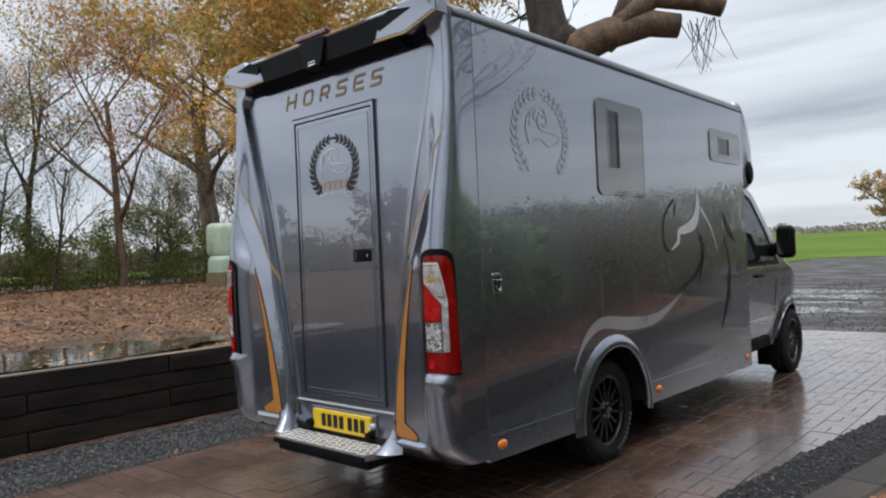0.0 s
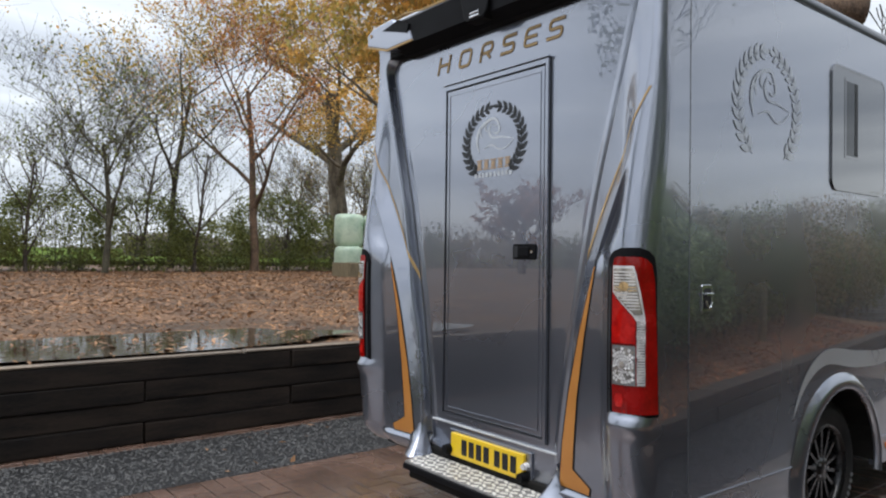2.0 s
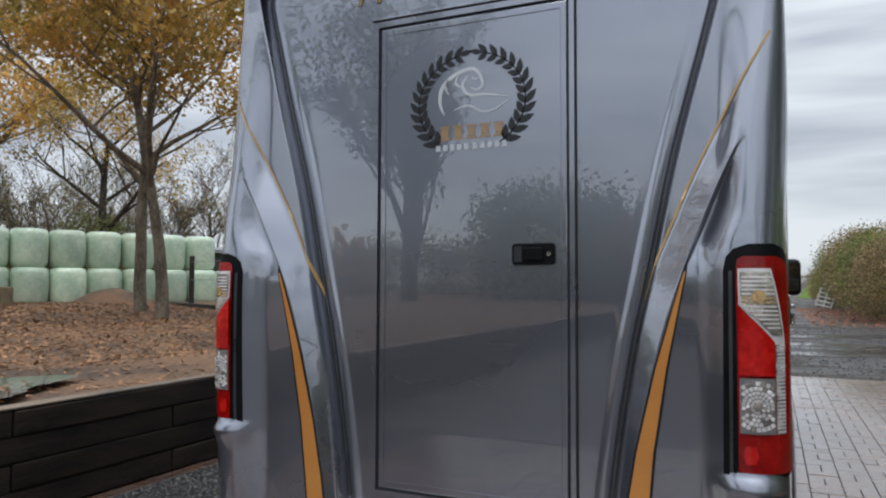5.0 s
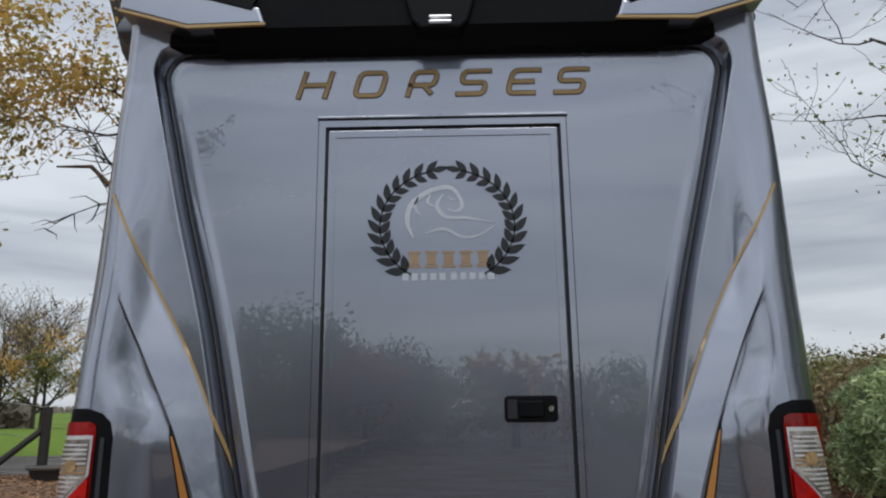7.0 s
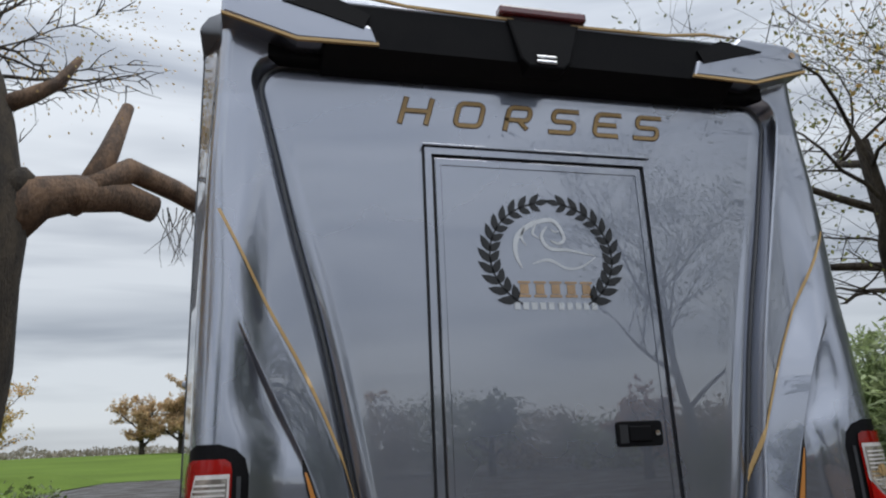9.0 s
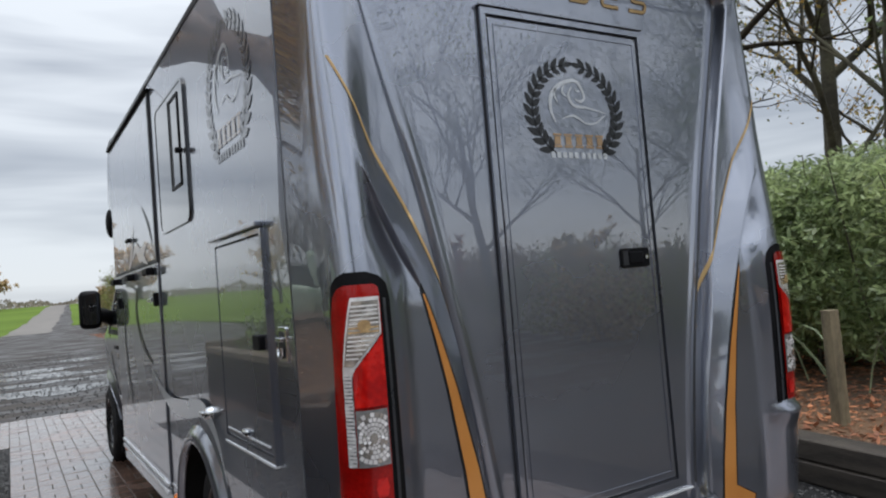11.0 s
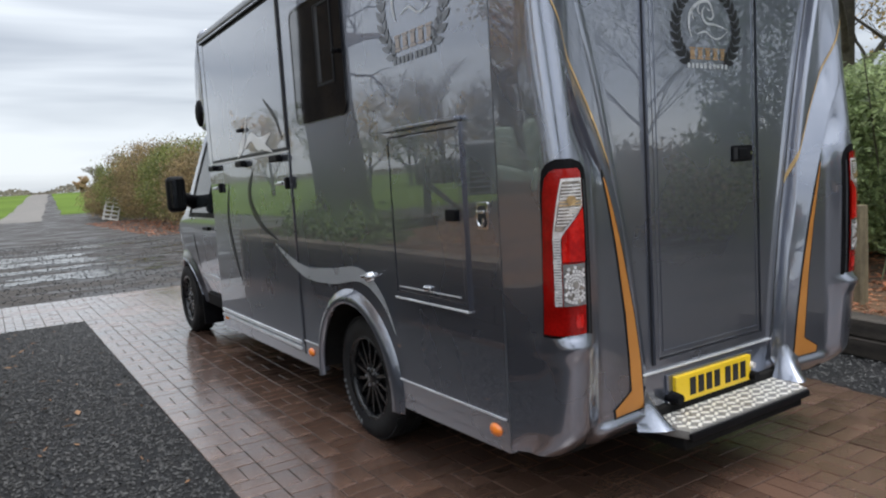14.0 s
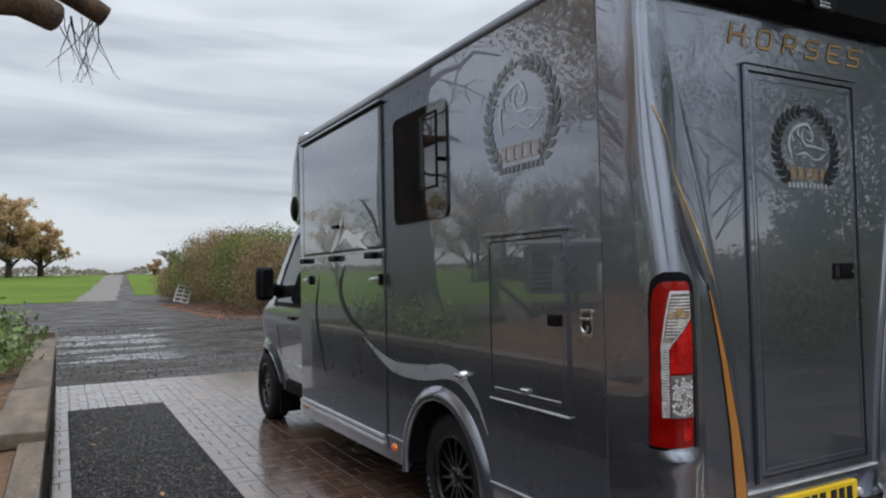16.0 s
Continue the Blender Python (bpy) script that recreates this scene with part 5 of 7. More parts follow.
for z in (0.382, 0.424):
    part("ramp_hinge_strip", box_bm(LS - 0.020, LS, 2.27, 4.03, z, z + 0.022, 0.004), SILVER_LINE, ramp, "bright aluminium strip")
for y in (2.40, 3.13, 3.86):
    hb = part("door_stay", box_bm(LS - 0.055, LS - 0.008, y - 0.075, y + 0.075, 1.592, 1.634, 0.010), BLACK, ramp, "black rubber door stop")
for y in (2.36, 3.84):
    latch = part("ramp_latch", box_bm(LS - 0.030, LS - 0.010, y - 0.11, y + 0.06, 1.440, 1.468, 0.007), CHROME, ramp, "chrome ramp latch")
    part("latch_catch", box_bm(LS - 0.036, LS - 0.010, y - 0.12, y - 0.085, 1.415, 1.49, 0.006), BLACK, latch)
    part("latch_bolt", tube_bm([(LS - 0.034, y - 0.06, 1.455), (LS - 0.034, y + 0.07, 1.45)], 0.010, 8), CHROME, latch)
part("door_pull", box_bm(LS - 0.045, LS - 0.012, 3.03, 3.14, 1.84, 1.865, 0.008), BLACK, top_door, "black pull handle")

LY0, LY1, LZ0, LZ1 = 0.372, 0.935, 0.905, 1.622
locker = part("locker_door", box_bm(LS - 0.012, LS + 0.002, LY0, LY1, LZ0, LZ1, 0.003), PAINT, lorry, "grey locker door low in the side")
part("locker_frame", ring_bm(rect(LY0 - 0.022, LY1 + 0.022, LZ0 - 0.030, LZ1 + 0.022), rect(LY0 - 0.006, LY1 + 0.006, LZ0 - 0.006, LZ1 + 0.006), LS - 0.014, LS + 0.002, "x"), PAINT, locker)
part("locker_gap", ring_bm(rect(LY0 - 0.006, LY1 + 0.006, LZ0 - 0.006, LZ1 + 0.006), rect(LY0, LY1, LZ0, LZ1), LS - 0.006, LS + 0.001, "x"), SEAM, locker)
part("locker_top_rail", box_bm(LS - 0.034, LS, LY0 - 0.03, LY1 + 0.03, LZ1 + 0.026, LZ1 + 0.044, 0.004), PAINT, locker, "drip rail over the locker")
part("locker_sill", box_bm(LS - 0.018, LS, LY0 - 0.022, LY1 + 0.022, LZ0 - 0.038, LZ0 - 0.028, 0.002), SILVER_LINE, locker, "bright sill strip")
part("locker_bead", box_bm(LS - 0.0155, LS - 0.011, LY0 + 0.03, LY1 - 0.02, LZ0 + 0.020, LZ0 + 0.025), SILVER_LINE, locker)
part("locker_lock", prism_bm(rounded(0.385, 0.46, 1.245, 1.295, 0.010), LS - 0.032, LS - 0.010, "x", 0.004), BLACK, locker, "black locker lock")
part("locker_catch", box_bm(LS - 0.028, LS - 0.010, 0.625, 0.685, 0.928, 0.955, 0.009), CHROME, locker, "small chrome catch")

for X, side, y in ((LS, -1, 0.232), (RS, 1, 0.255)):
    tie = part("tie_ring", prism_bm(rounded(y - 0.038, y + 0.038, 1.212, 1.322, 0.008), X - side * 0.002, X + side * 0.006, "x", 0.002), CHROME, lorry, "chrome recessed tie ring")
    part("recess", prism_bm(rounded(y - 0.026, y + 0.026, 1.225, 1.308, 0.012), X + side * 0.004, X + side * 0.0075, "x"), SEAM, tie)
    part("ring", tube_bm([(X + side * 0.014, y + 0.02 * math.cos(a), 1.255 + 0.026 * math.sin(a)) for a in [math.pi * (0.95 + 1.1 * k / 12) for k in range(13)]], 0.006, 8), CHROME, tie)
    part("ring_bar", box_bm(min(X + side * 0.006, X + side * 0.02), max(X + side * 0.006, X + side * 0.02), y - 0.026, y + 0.026, 1.276, 1.290, 0.003), CHROME, tie)
filler = part("filler_lock", disc_bm((0, 0, 0), "x", [(-0.034, 0.001), (-0.034, 0.020), (-0.012, 0.026), (0.004, 0.030)], 18), CHROME, lorry, "chrome filler lock", True)
filler.matrix_basis = pose(LS, 1.228, 0.944)
part("filler_lever", box_bm(LS - 0.045, LS - 0.028, 1.21, 1.275, 0.936, 0.956, 0.006), CHROME, filler).matrix_parent_inverse = filler.matrix_basis.inverted()


# sweeping vinyl strokes on the sides
def side_stroke(name, X, side, pts, material, label, lift=0.003):
    vs, fs, dense = [], [], []
    n = len(pts)
    for i in range(n - 1):
        p0, p1, p2, p3 = pts[max(i - 1, 0)], pts[i], pts[i + 1], pts[min(i + 2, n - 1)]
        for k in range(10):
            t = k / 10
            dense.append([0.5 * (2 * p1[j] + (p2[j] - p0[j]) * t + (2 * p0[j] - 5 * p1[j] + 4 * p2[j] - p3[j]) * t * t + (3 * p1[j] - p0[j] - 3 * p2[j] + p3[j]) * t**3) for j in range(3)])
    dense.append(list(pts[-1]))
    for i, (y, z, wd) in enumerate(dense):
        a, b = dense[max(i - 1, 0)], dense[min(i + 1, len(dense) - 1)]
        dy, dz = b[0] - a[0], b[1] - a[1]
        L = math.hypot(dy, dz) or 1
        for s in (1, -1):
            vs.append((X + side * lift, y - s * dz / L * max(wd, 0.002) / 2, z + s * dy / L * max(wd, 0.002) / 2))
    for i in range(len(dense) - 1):
        q = (2 * i, 2 * i + 2, 2 * i + 3, 2 * i + 1)
        fs.append(q if side < 0 else q[::-1])
    return raw(name, vs, fs, material, lorry, label=label)


for X, side in ((RS, 1), (LS, -1)):
    up = 0.013 if side < 0 else 0.003
    side_stroke("silver_swoosh", X, side, [(0.985, 0.68, 0.006), (1.12, 0.85, 0.045), (1.34, 0.945, 0.075), (1.70, 0.91, 0.09), (2.05, 0.90, 0.075), (2.30, 0.95, 0.05), (2.59, 1.055, 0.006)], SILVER_VINYL, "long silver vinyl swoosh", 0.003 if side > 0 else 0.0125)
    side_stroke("black_stroke", X, side, [(3.53, 1.50, 0.006), (3.63, 1.22, 0.045), (3.55, 0.95, 0.05), (3.38, 0.69, 0.006)], BLACK_VINYL, "tapering black vinyl stroke", up)
    side_stroke("black_stroke", X, side, [(2.93, 1.57, 0.006), (3.05, 1.42, 0.06), (3.01, 1.29, 0.06), (2.82, 1.165, 0.04), (2.53, 1.08, 0.006)], BLACK_VINYL, "tapering black vinyl stroke", up)
    wreath(lorry, (lambda X, side, cy, cz: (lambda u, v, l: (X + side * (0.001 + l), cy - side * -u * 0.66 if side > 0 else cy - u * 0.66, cz + v * 0.52)))(X, side, 0.75 if side > 0 else 0.675, 2.13 if side > 0 else 2.205), 0.66, 0.52, 0.002,
           (GREY_VINYL if side < 0 else SKY_WASHED_VINYL, SILVER_VINYL if side < 0 else SKY_WASHED_VINYL, COPPER_FAINT if side < 0 else None, GREY_VINYL if side < 0 else None))
side_stroke("black_stroke", RS, 1, [(3.045, 1.35, 0.02), (2.99, 1.22, 0.03), (2.924, 1.10, 0.004)], BLACK_VINYL, "short black vinyl barb")
side_stroke("black_stroke", RS, 1, [(3.50, 1.72, 0.006), (3.63, 1.57, 0.07), (3.78, 1.45, 0.02)], BLACK_VINYL, "short broad black vinyl stroke")
side_stroke("black_stroke", RS, 1, [(3.56, 1.16, 0.004), (3.60, 1.02, 0.03), (3.62, 0.90, 0.004)], BLACK_VINYL, "short black vinyl barb", 0.0036)
side_stroke("black_stroke", RS, 1, [(2.52, 1.79, 0.03), (2.36, 1.67, 0.03), (2.31, 1.54, 0.022), (2.345, 1.42, 0.03), (2.43, 1.385, 0.008)], BLACK_VINYL, "thin curved black vinyl outline")
side_stroke("black_stroke", RS, 1, [(2.55, 1.77, 0.012), (2.53, 1.70, 0.03), (2.50, 1.64, 0.004)], BLACK_VINYL, "short black vinyl barb")
side_stroke("pale_stroke", RS, 1, [(3.03, 1.74, 0.03), (3.24, 1.565, 0.022), (3.385, 1.345, 0.004)], PALE_VINYL, "thin pale vinyl stroke")
side_stroke("pale_stroke", RS, 1, [(2.96, 1.90, 0.01), (2.98, 1.76, 0.07), (2.90, 1.62, 0.10), (2.72, 1.56, 0.075), (2.60, 1.54, 0.05), (2.57, 1.46, 0.045), (2.44, 1.398, 0.008)], PALE_VINYL, "broad pale vinyl stroke")
side_stroke("pale_stroke", LS, -1, [(3.24, 1.67, 0.02), (3.10, 1.76, 0.07), (2.96, 1.94, 0.008)], PALE_VINYL, "pale pointed vinyl stroke", 0.015)
side_stroke("pale_stroke", LS, -1, [(3.06, 1.72, 0.02), (2.90, 1.79, 0.06), (2.74, 1.73, 0.09), (2.50, 1.785, 0.006)], PALE_VINYL, "pale broad vinyl stroke", 0.0155)
side_stroke("pale_stroke", LS, -1, [(2.82, 1.74, 0.02), (2.66, 1.71, 0.05), (2.49, 1.66, 0.006)], PALE_VINYL, "pale pointed vinyl stroke", 0.0160)
side_stroke("black_stroke", LS, -1, [(2.60, 2.01, 0.008), (2.40, 1.87, 0.03), (2.30, 1.72, 0.006)], BLACK_VINYL, "tapering black vinyl stroke", 0.015)
for k in range(4):
    side_stroke("small_bar", LS, -1, [(2.80 - 0.045 * k, 1.02, 0.022), (2.80 - 0.045 * k, 1.06, 0.022)], GREY_VINYL, "small pale lettering bar", 0.013)


# cab
FW_Y, FW_R = 5.60, 0.405
CAB_TOP = [(4.085, 2.02), (4.30, 2.035), (4.50, 2.035), (4.68, 2.01), (4.80, 1.945), (5.05, 1.655), (5.36, 1.285), (5.45, 1.235), (5.62, 1.17), (5.95, 1.035), (6.10, 0.90), (6.19, 0.74), (6.22, 0.60)]


def cab_half(y, z):
    """Half the width of the cab: tucked in below the belt line and leaning in above it."""
    w = 0.985
    if z > 1.15:
        w *= 1 - 0.13 * (z - 1.15) / 0.85
    else:
        w -= 0.115 * ((1.15 - z) / 0.8) ** 1.4
    if y > 5.5:
        w *= 1 - 0.17 * ((y - 5.5) / 0.72) ** 2
    r = math.hypot(y - FW_Y, z - 0.34)
    return w + 0.035 * sm((0.53 - r) / 0.10)


def cab_low(y):
    if abs(y - FW_Y) < FW_R:
        return 0.34 + math.sqrt(FW_R ** 2 - (y - FW_Y) ** 2)
    return 0.35


def squeeze(bm):
    """Lay a piece made at half width 0.985 on to the cab's curved side."""
    for v in bm.verts:
        v.co.x = math.copysign(abs(v.co.x) - 0.985 + cab_half(v.co.y, v.co.z), v.co.x)
    return bm


def cab_shell():
    ys = [4.085 + (6.22 - 4.085) * k / 84 for k in range(85)]
    rows, verts, faces = 22, [], []
    for y in ys:
        lo, hi = cab_low(y), lerp_table(CAB_TOP, y)
        ring = []
        for k in range(rows + 1):
            z = lo + (hi - 0.05 - lo) * k / rows
            ring.append((cab_half(y, z), z))
        x0 = cab_half(y, hi - 0.05)
        ring += [(x0 - 0.06 * (1 - math.cos(q)), hi - 0.05 + 0.05 * math.sin(q)) for q in [math.pi / 2 * k / 5 for k in range(1, 6)]]
        ring += [((x0 - 0.06) * (1 - k / 6), hi + 0.02 * (1 - (1 - k / 6) ** 2)) for k in range(1, 7)]
        line = [(x, y, z) for x, z in ring] + [(-x, y, z) for x, z in ring[-2::-1]]
        verts += line
    w = len(verts) // len(ys)
    for j in range(len(ys) - 1):
        for k in range(w - 1):
            faces.append((j * w + k, (j + 1) * w + k, (j + 1) * w + k + 1, j * w + k + 1))
    faces.append([(len(ys) - 1) * w + k for k in range(w)])
    faces.append([k for k in range(w)][::-1])
    return raw("cab", verts, faces, PAINT, lorry, True, "grey van cab with black mirrors")


cab = cab_shell()
for side in (1, -1):
    X = side * 0.985
    glass_line = [(4.16, 1.24), (4.16, 1.90), (4.42, 1.92), (4.62, 1.84), (4.86, 1.55), (5.06, 1.24)]
    seal_line = [(4.12, 1.20), (4.12, 1.94), (4.43, 1.96), (4.66, 1.87), (4.91, 1.57), (5.15, 1.20)]
    wn = part("cab_window", squeeze(prism_bm(glass_line, min(X, X + side * 0.012), max(X, X + side * 0.012), "x", 0.003)), CAB_GLASS, cab, "tinted cab door window")
    part("window_seal", squeeze(ring_bm(seal_line, glass_line, X - side * 0.002, X + side * 0.016, "x")), BLACK, wn)
    part("door_strip", squeeze(box_bm(min(X, X + side * 0.014), max(X, X + side * 0.014), 4.12, 5.0, 0.615, 0.655, 0.004)), SILVER_LINE, cab, "bright side strip on the cab door")
    part("cab_door_handle", squeeze(box_bm(min(X, X + side * 0.03), max(X, X + side * 0.03), 4.42, 4.60, 1.085, 1.115, 0.010)), BLACK, cab, "black cab door handle")
    for z0, z1 in ((0.70, 0.85), (0.85, 1.0), (1.0, 1.2)):
        part("door_seam", squeeze(box_bm(min(X, X + side * 0.004), max(X, X + side * 0.004), 5.08, 5.086, z0, z1)), SEAM, cab)
    part("front_flare", tube_bm([(side * (cab_half(FW_Y + 0.42 * math.cos(radians(q)), 0.34 + 0.42 * math.sin(radians(q))) - 0.008), FW_Y + 0.42 * math.cos(radians(q)), 0.34 + 0.42 * math.sin(radians(q))) for q in range(0, 181, 10)], 0.016, 6), PAINT, cab, "wheel arch lip")
    part("arch_liner", prism_bm([(FW_Y + 0.40 * math.cos(radians(q)), 0.34 + 0.40 * math.sin(radians(q))) for q in range(0, 181, 15)] , min(side * 0.55, side * 0.60), max(side * 0.55, side * 0.60), "x"), UNDER, cab)
    part("mud_flap", box_bm(min(side * 0.93, side * 0.72), max(side * 0.93, side * 0.72), 5.155, 5.175, 0.12, 0.42, 0.004), BLACK, cab, "black mud flap")
    mirror = part("mirror", box_bm(min(side * 1.065, side * 1.235), max(side * 1.065, side * 1.235), 4.80, 4.93, 1.262, 1.590, 0.05, 4), BLACK, cab, "large black door mirror", True)
    part("mirror_glass", prism_bm(rounded(min(side * 1.085, side * 1.215), max(side * 1.085, side * 1.215), 1.30, 1.555, 0.03), 4.794, 4.80, "y"), GLASS, mirror, "mirror glass")
    part("mirror_arm", tube_bm([(side * 0.93, 4.99, 1.33), (side * 1.02, 4.93, 1.36), (side * 1.12, 4.88, 1.40)], [0.075, 0.06, 0.06], 10), BLACK, mirror, "", True)
part("windscreen", squeeze(prism_bm([(4.83, 1.925), (5.33, 1.33), (5.345, 1.34), (4.845, 1.94)], -0.86, 0.86, "x")), CAB_GLASS, cab, "windscreen")
part("front_bumper", squeeze(box_bm(-0.97, 0.97, 6.02, 6.28, 0.24, 0.58, 0.06, 3)), BLACK, cab, "black front bumper")


# wheels
def wheel(y, side):
    x_out = side * 0.975
    R = 0.342
    prof = [(-0.215, 0.215), (-0.21, 0.30), (-0.19, R - 0.012), (-0.16, R), (-0.05, R), (-0.02, R - 0.010), (-0.002, R - 0.04), (0.0, 0.27), (-0.012, 0.235), (-0.02, 0.215)]
    tyre = part("wheel", disc_bm((0, 0, 0), "x", [(side * o, r) for o, r in prof], 56), RUBBER, lorry, "black tyre on a black multi-spoke alloy", True)
    tyre.matrix_basis = pose(x_out, y, R)
    def sub(name, bm, material, label="", smooth=False):
        return part(name, bm, material, tyre, label, smooth)
    sub("rim", disc_bm((0, 0, 0), "x", [(side * o, r) for o, r in ((-0.012, 0.236), (-0.006, 0.226), (-0.03, 0.212), (-0.10, 0.205), (-0.19, 0.205))], 48), RIM, "black rim", True)
    sub("rim_back", disc_bm((0, 0, 0), "x", [(side * -0.15, 0.21), (side * -0.15, 0.004)], 32), UNDER)
    sp = bmesh.new()
    for k in range(14):
        a = 2 * math.pi * k / 14
        m = Matrix.Rotation(a, 4, "X") @ Matrix.Translation((side * -0.045, 0, 0.135)) @ Matrix.Diagonal((0.022, 0.016, 0.16, 1))
        bmesh.ops.create_cube(sp, size=1, matrix=m)
    sub("spokes", sp, RIM, "thin black spokes")
    sub("hub", disc_bm((0, 0, 0), "x", [(side * -0.022, 0.001), (side * -0.022, 0.032), (side * -0.035, 0.062), (side * -0.06, 0.066)], 24), RIM, "wheel hub", True)
    for k in range(5):
        a = 2 * math.pi * k / 5
        sub("wheel_nut", tube_bm([(side * -0.04, 0.048 * math.cos(a), 0.048 * math.sin(a)), (side * -0.022, 0.048 * math.cos(a), 0.048 * math.sin(a))], 0.008, 6), STEEL)
    tr = bmesh.new()
    for k in range(64):
        a = 2 * math.pi * k / 64
        for x, sk in ((-0.045, 0.25), (-0.105, -0.25), (-0.165, 0.25)):
            m = Matrix.Rotation(a, 4, "X") @ Matrix.Translation((side * x, 0, R + 0.001)) @ Matrix.Rotation(sk, 4, "Z") @ Matrix.Diagonal((0.048, 0.022, 0.008, 1))
            bmesh.ops.create_cube(tr, size=1, matrix=m)
    sub("tread", tr, RUBBER, "tyre tread blocks")
    bars = bmesh.new()
    for k in range(9):
        a = radians(200 + k * 7)
        m = Matrix.Rotation(a, 4, "X") @ Matrix.Translation((side * 0.001, 0, 0.288)) @ Matrix.Diagonal((0.003, 0.018, 0.026, 1))
        bmesh.ops.create_cube(bars, size=1, matrix=m)
    sub("tyre_bars", bars, mat("tyre_marking", (0.16, 0.17, 0.18), rough=0.7, bump=0.0), "pale marks on the tyre wall")


for side in (1, -1):
    wheel(1.50, side)
    wheel(5.60, side)

# ---- trees and hedges ----
def grow(base, height, r0, seed, lean=(0, 0), forks=5, levels=4, spread=0.55, first=0.35, droop=0.0, wiggle=0.16, ratio=0.62, twig=0.007):
    """Branches of a tree as (points, radii) and the tips where leaves sit."""
    rng = random.Random(seed)
    limbs, tips = [], []
    def limb(p, d, length, r, level):
        n = 5 if level else 7
        pts, rad = [p.copy()], [r]
        q = p.copy()
        for k in range(n):
            d = (d + Vector((rng.uniform(-1, 1), rng.uniform(-1, 1), rng.uniform(-0.6, 0.9 - droop))) * wiggle * (1 if level else 0.45)).normalized()
            q = q + d * length / n
            pts.append(q.copy())
            rad.append(max(r * (1 - (0.55 if level == 0 else 0.72) * (k + 1) / n), twig * 0.5))
        limbs.append((pts, rad, level))
        if level >= levels:
            tips.extend(pts[1:])
            return
        if level == levels - 1:
            tips.extend(pts[3:])
        count = forks if level else forks + 2
        for k in range(count):
            t = (first if level == 0 else 0.25) + (1 - (first if level == 0 else 0.25)) * (k + rng.uniform(0.2, 0.9)) / count
            i = min(n - 1, int(t * n))
            f = t * n - i
            start = pts[i].lerp(pts[min(i + 1, n)], min(1, max(0, f)))
            az = rng.uniform(0, 6.283) if level else 6.283 * (k * 0.618 + rng.uniform(-0.1, 0.1))
            side = Vector((math.cos(az), math.sin(az), rng.uniform(-0.1, 0.5)))
            nd = (d * (1 - spread) + side * spread).normalized()
            limb(start, nd, length * rng.uniform(0.5, 0.8) * ratio / 0.62 * (1 if level else 0.85), max(rad[min(i, len(rad) - 1)] * rng.uniform(0.45, 0.7), twig), level + 1)
    d0 = Vector((lean[0], lean[1], 1)).normalized()
    limb(Vector(base), d0, height * 0.62, r0, 0)
    return limbs, tips


def tree(name, base, height, r0, seed, leaf_mat, leaf_n, leaf_size, label, bark=None, category="tree", group="", **kw):
    t = thing(name, base, label, category, group)
    limbs, tips = grow((0, 0, -0.15), height, r0, seed, **kw)
    bm = bmesh.new()
    for pts, rad, level in limbs:
        tube_bm(pts, rad, (12, 7, 5, 4, 3, 3)[min(level, 5)], bm, False)
    part("trunk", bm, bark or BARK, t, "trunk and limbs", True)
    if leaf_n:
        rng = np.random.default_rng(seed)
        tp = np.array([p[:] for p in tips])
        sprays = rng.permutation(len(tp))[:max(40, int(len(tp) * 0.42))]
        pick = sprays[rng.integers(0, len(sprays), leaf_n)]
        c = tp[pick] + rng.normal(scale=0.19 * height / 10, size=(leaf_n, 3))
        leaves("crown", c, leaf_size, leaf_mat, t, seed, droop=0.3, label="leaves in loose clumps")
    return t


def bush(name, at, size, leaf_mat, n, leaf_size, seed, label, category="shrub", stems=14, stem_mat=None, group="", flat=0.0, clump=26, hollow=0.55, slim=0.28, loose=1.7):
    """Stems from the ground and leaves in clumps through an uneven rounded volume."""
    t = thing(name, at, label, category, group)
    rng = np.random.default_rng(seed)
    sx, sy, sz = size
    bm = bmesh.new()
    for k in range(stems):
        a, q = rng.uniform(0, 6.283), rng.uniform(0.1, 0.9)
        x0, y0 = sx * 0.35 * q * math.cos(a) * rng.uniform(0.3, 1.6), sy * 0.35 * q * math.sin(a) * rng.uniform(0.3, 2.2)
        x1, y1 = np.clip(x0 * 1.4 + rng.normal() * 0.18, -sx * 0.5, sx * 0.5), np.clip(y0 * 1.15 + rng.normal() * 0.2, -sy * 0.5, sy * 0.5)
        z1 = sz * rng.uniform(0.6, 1.02)
        tube_bm([(x0, y0, -0.1), ((x0 * 2 + x1) / 3 + rng.normal() * 0.06, (y0 * 2 + y1) / 3 + rng.normal() * 0.06, z1 * 0.4), (x1, y1, z1)], [0.014, 0.010, 0.004], 4, bm, False)
    part("woody_base", bm, stem_mat or TWIG, t, "bare stems")
    m = max(8, n // clump)
    u = rng.normal(size=(m, 3))
    u /= np.linalg.norm(u, axis=1)[:, None]
    rad = rng.uniform(hollow, 1.0, m) ** 0.6
    c = u * rad[:, None]
    bump = np.array([1 + 0.28 * noise.noise(Vector((a * 2.1, b * 2.1, cc * 2.1 + seed))) for a, b, cc in c])
    c *= bump[:, None]
    c = np.sign(c) * np.abs(c) ** 0.8
    c = c * np.array([sx / 2, sy / 2, sz / 2]) + np.array([0, 0, sz * 0.52])
    pts = np.repeat(c, clump, axis=0) + rng.normal(scale=leaf_size * loose, size=(m * clump, 3))
    pts = pts[pts[:, 2] > 0.05]
    leaves("foliage", pts, leaf_size, leaf_mat, t, seed, droop=0.15, flat=flat, label="dense small leaves", slim=slim)
    return t


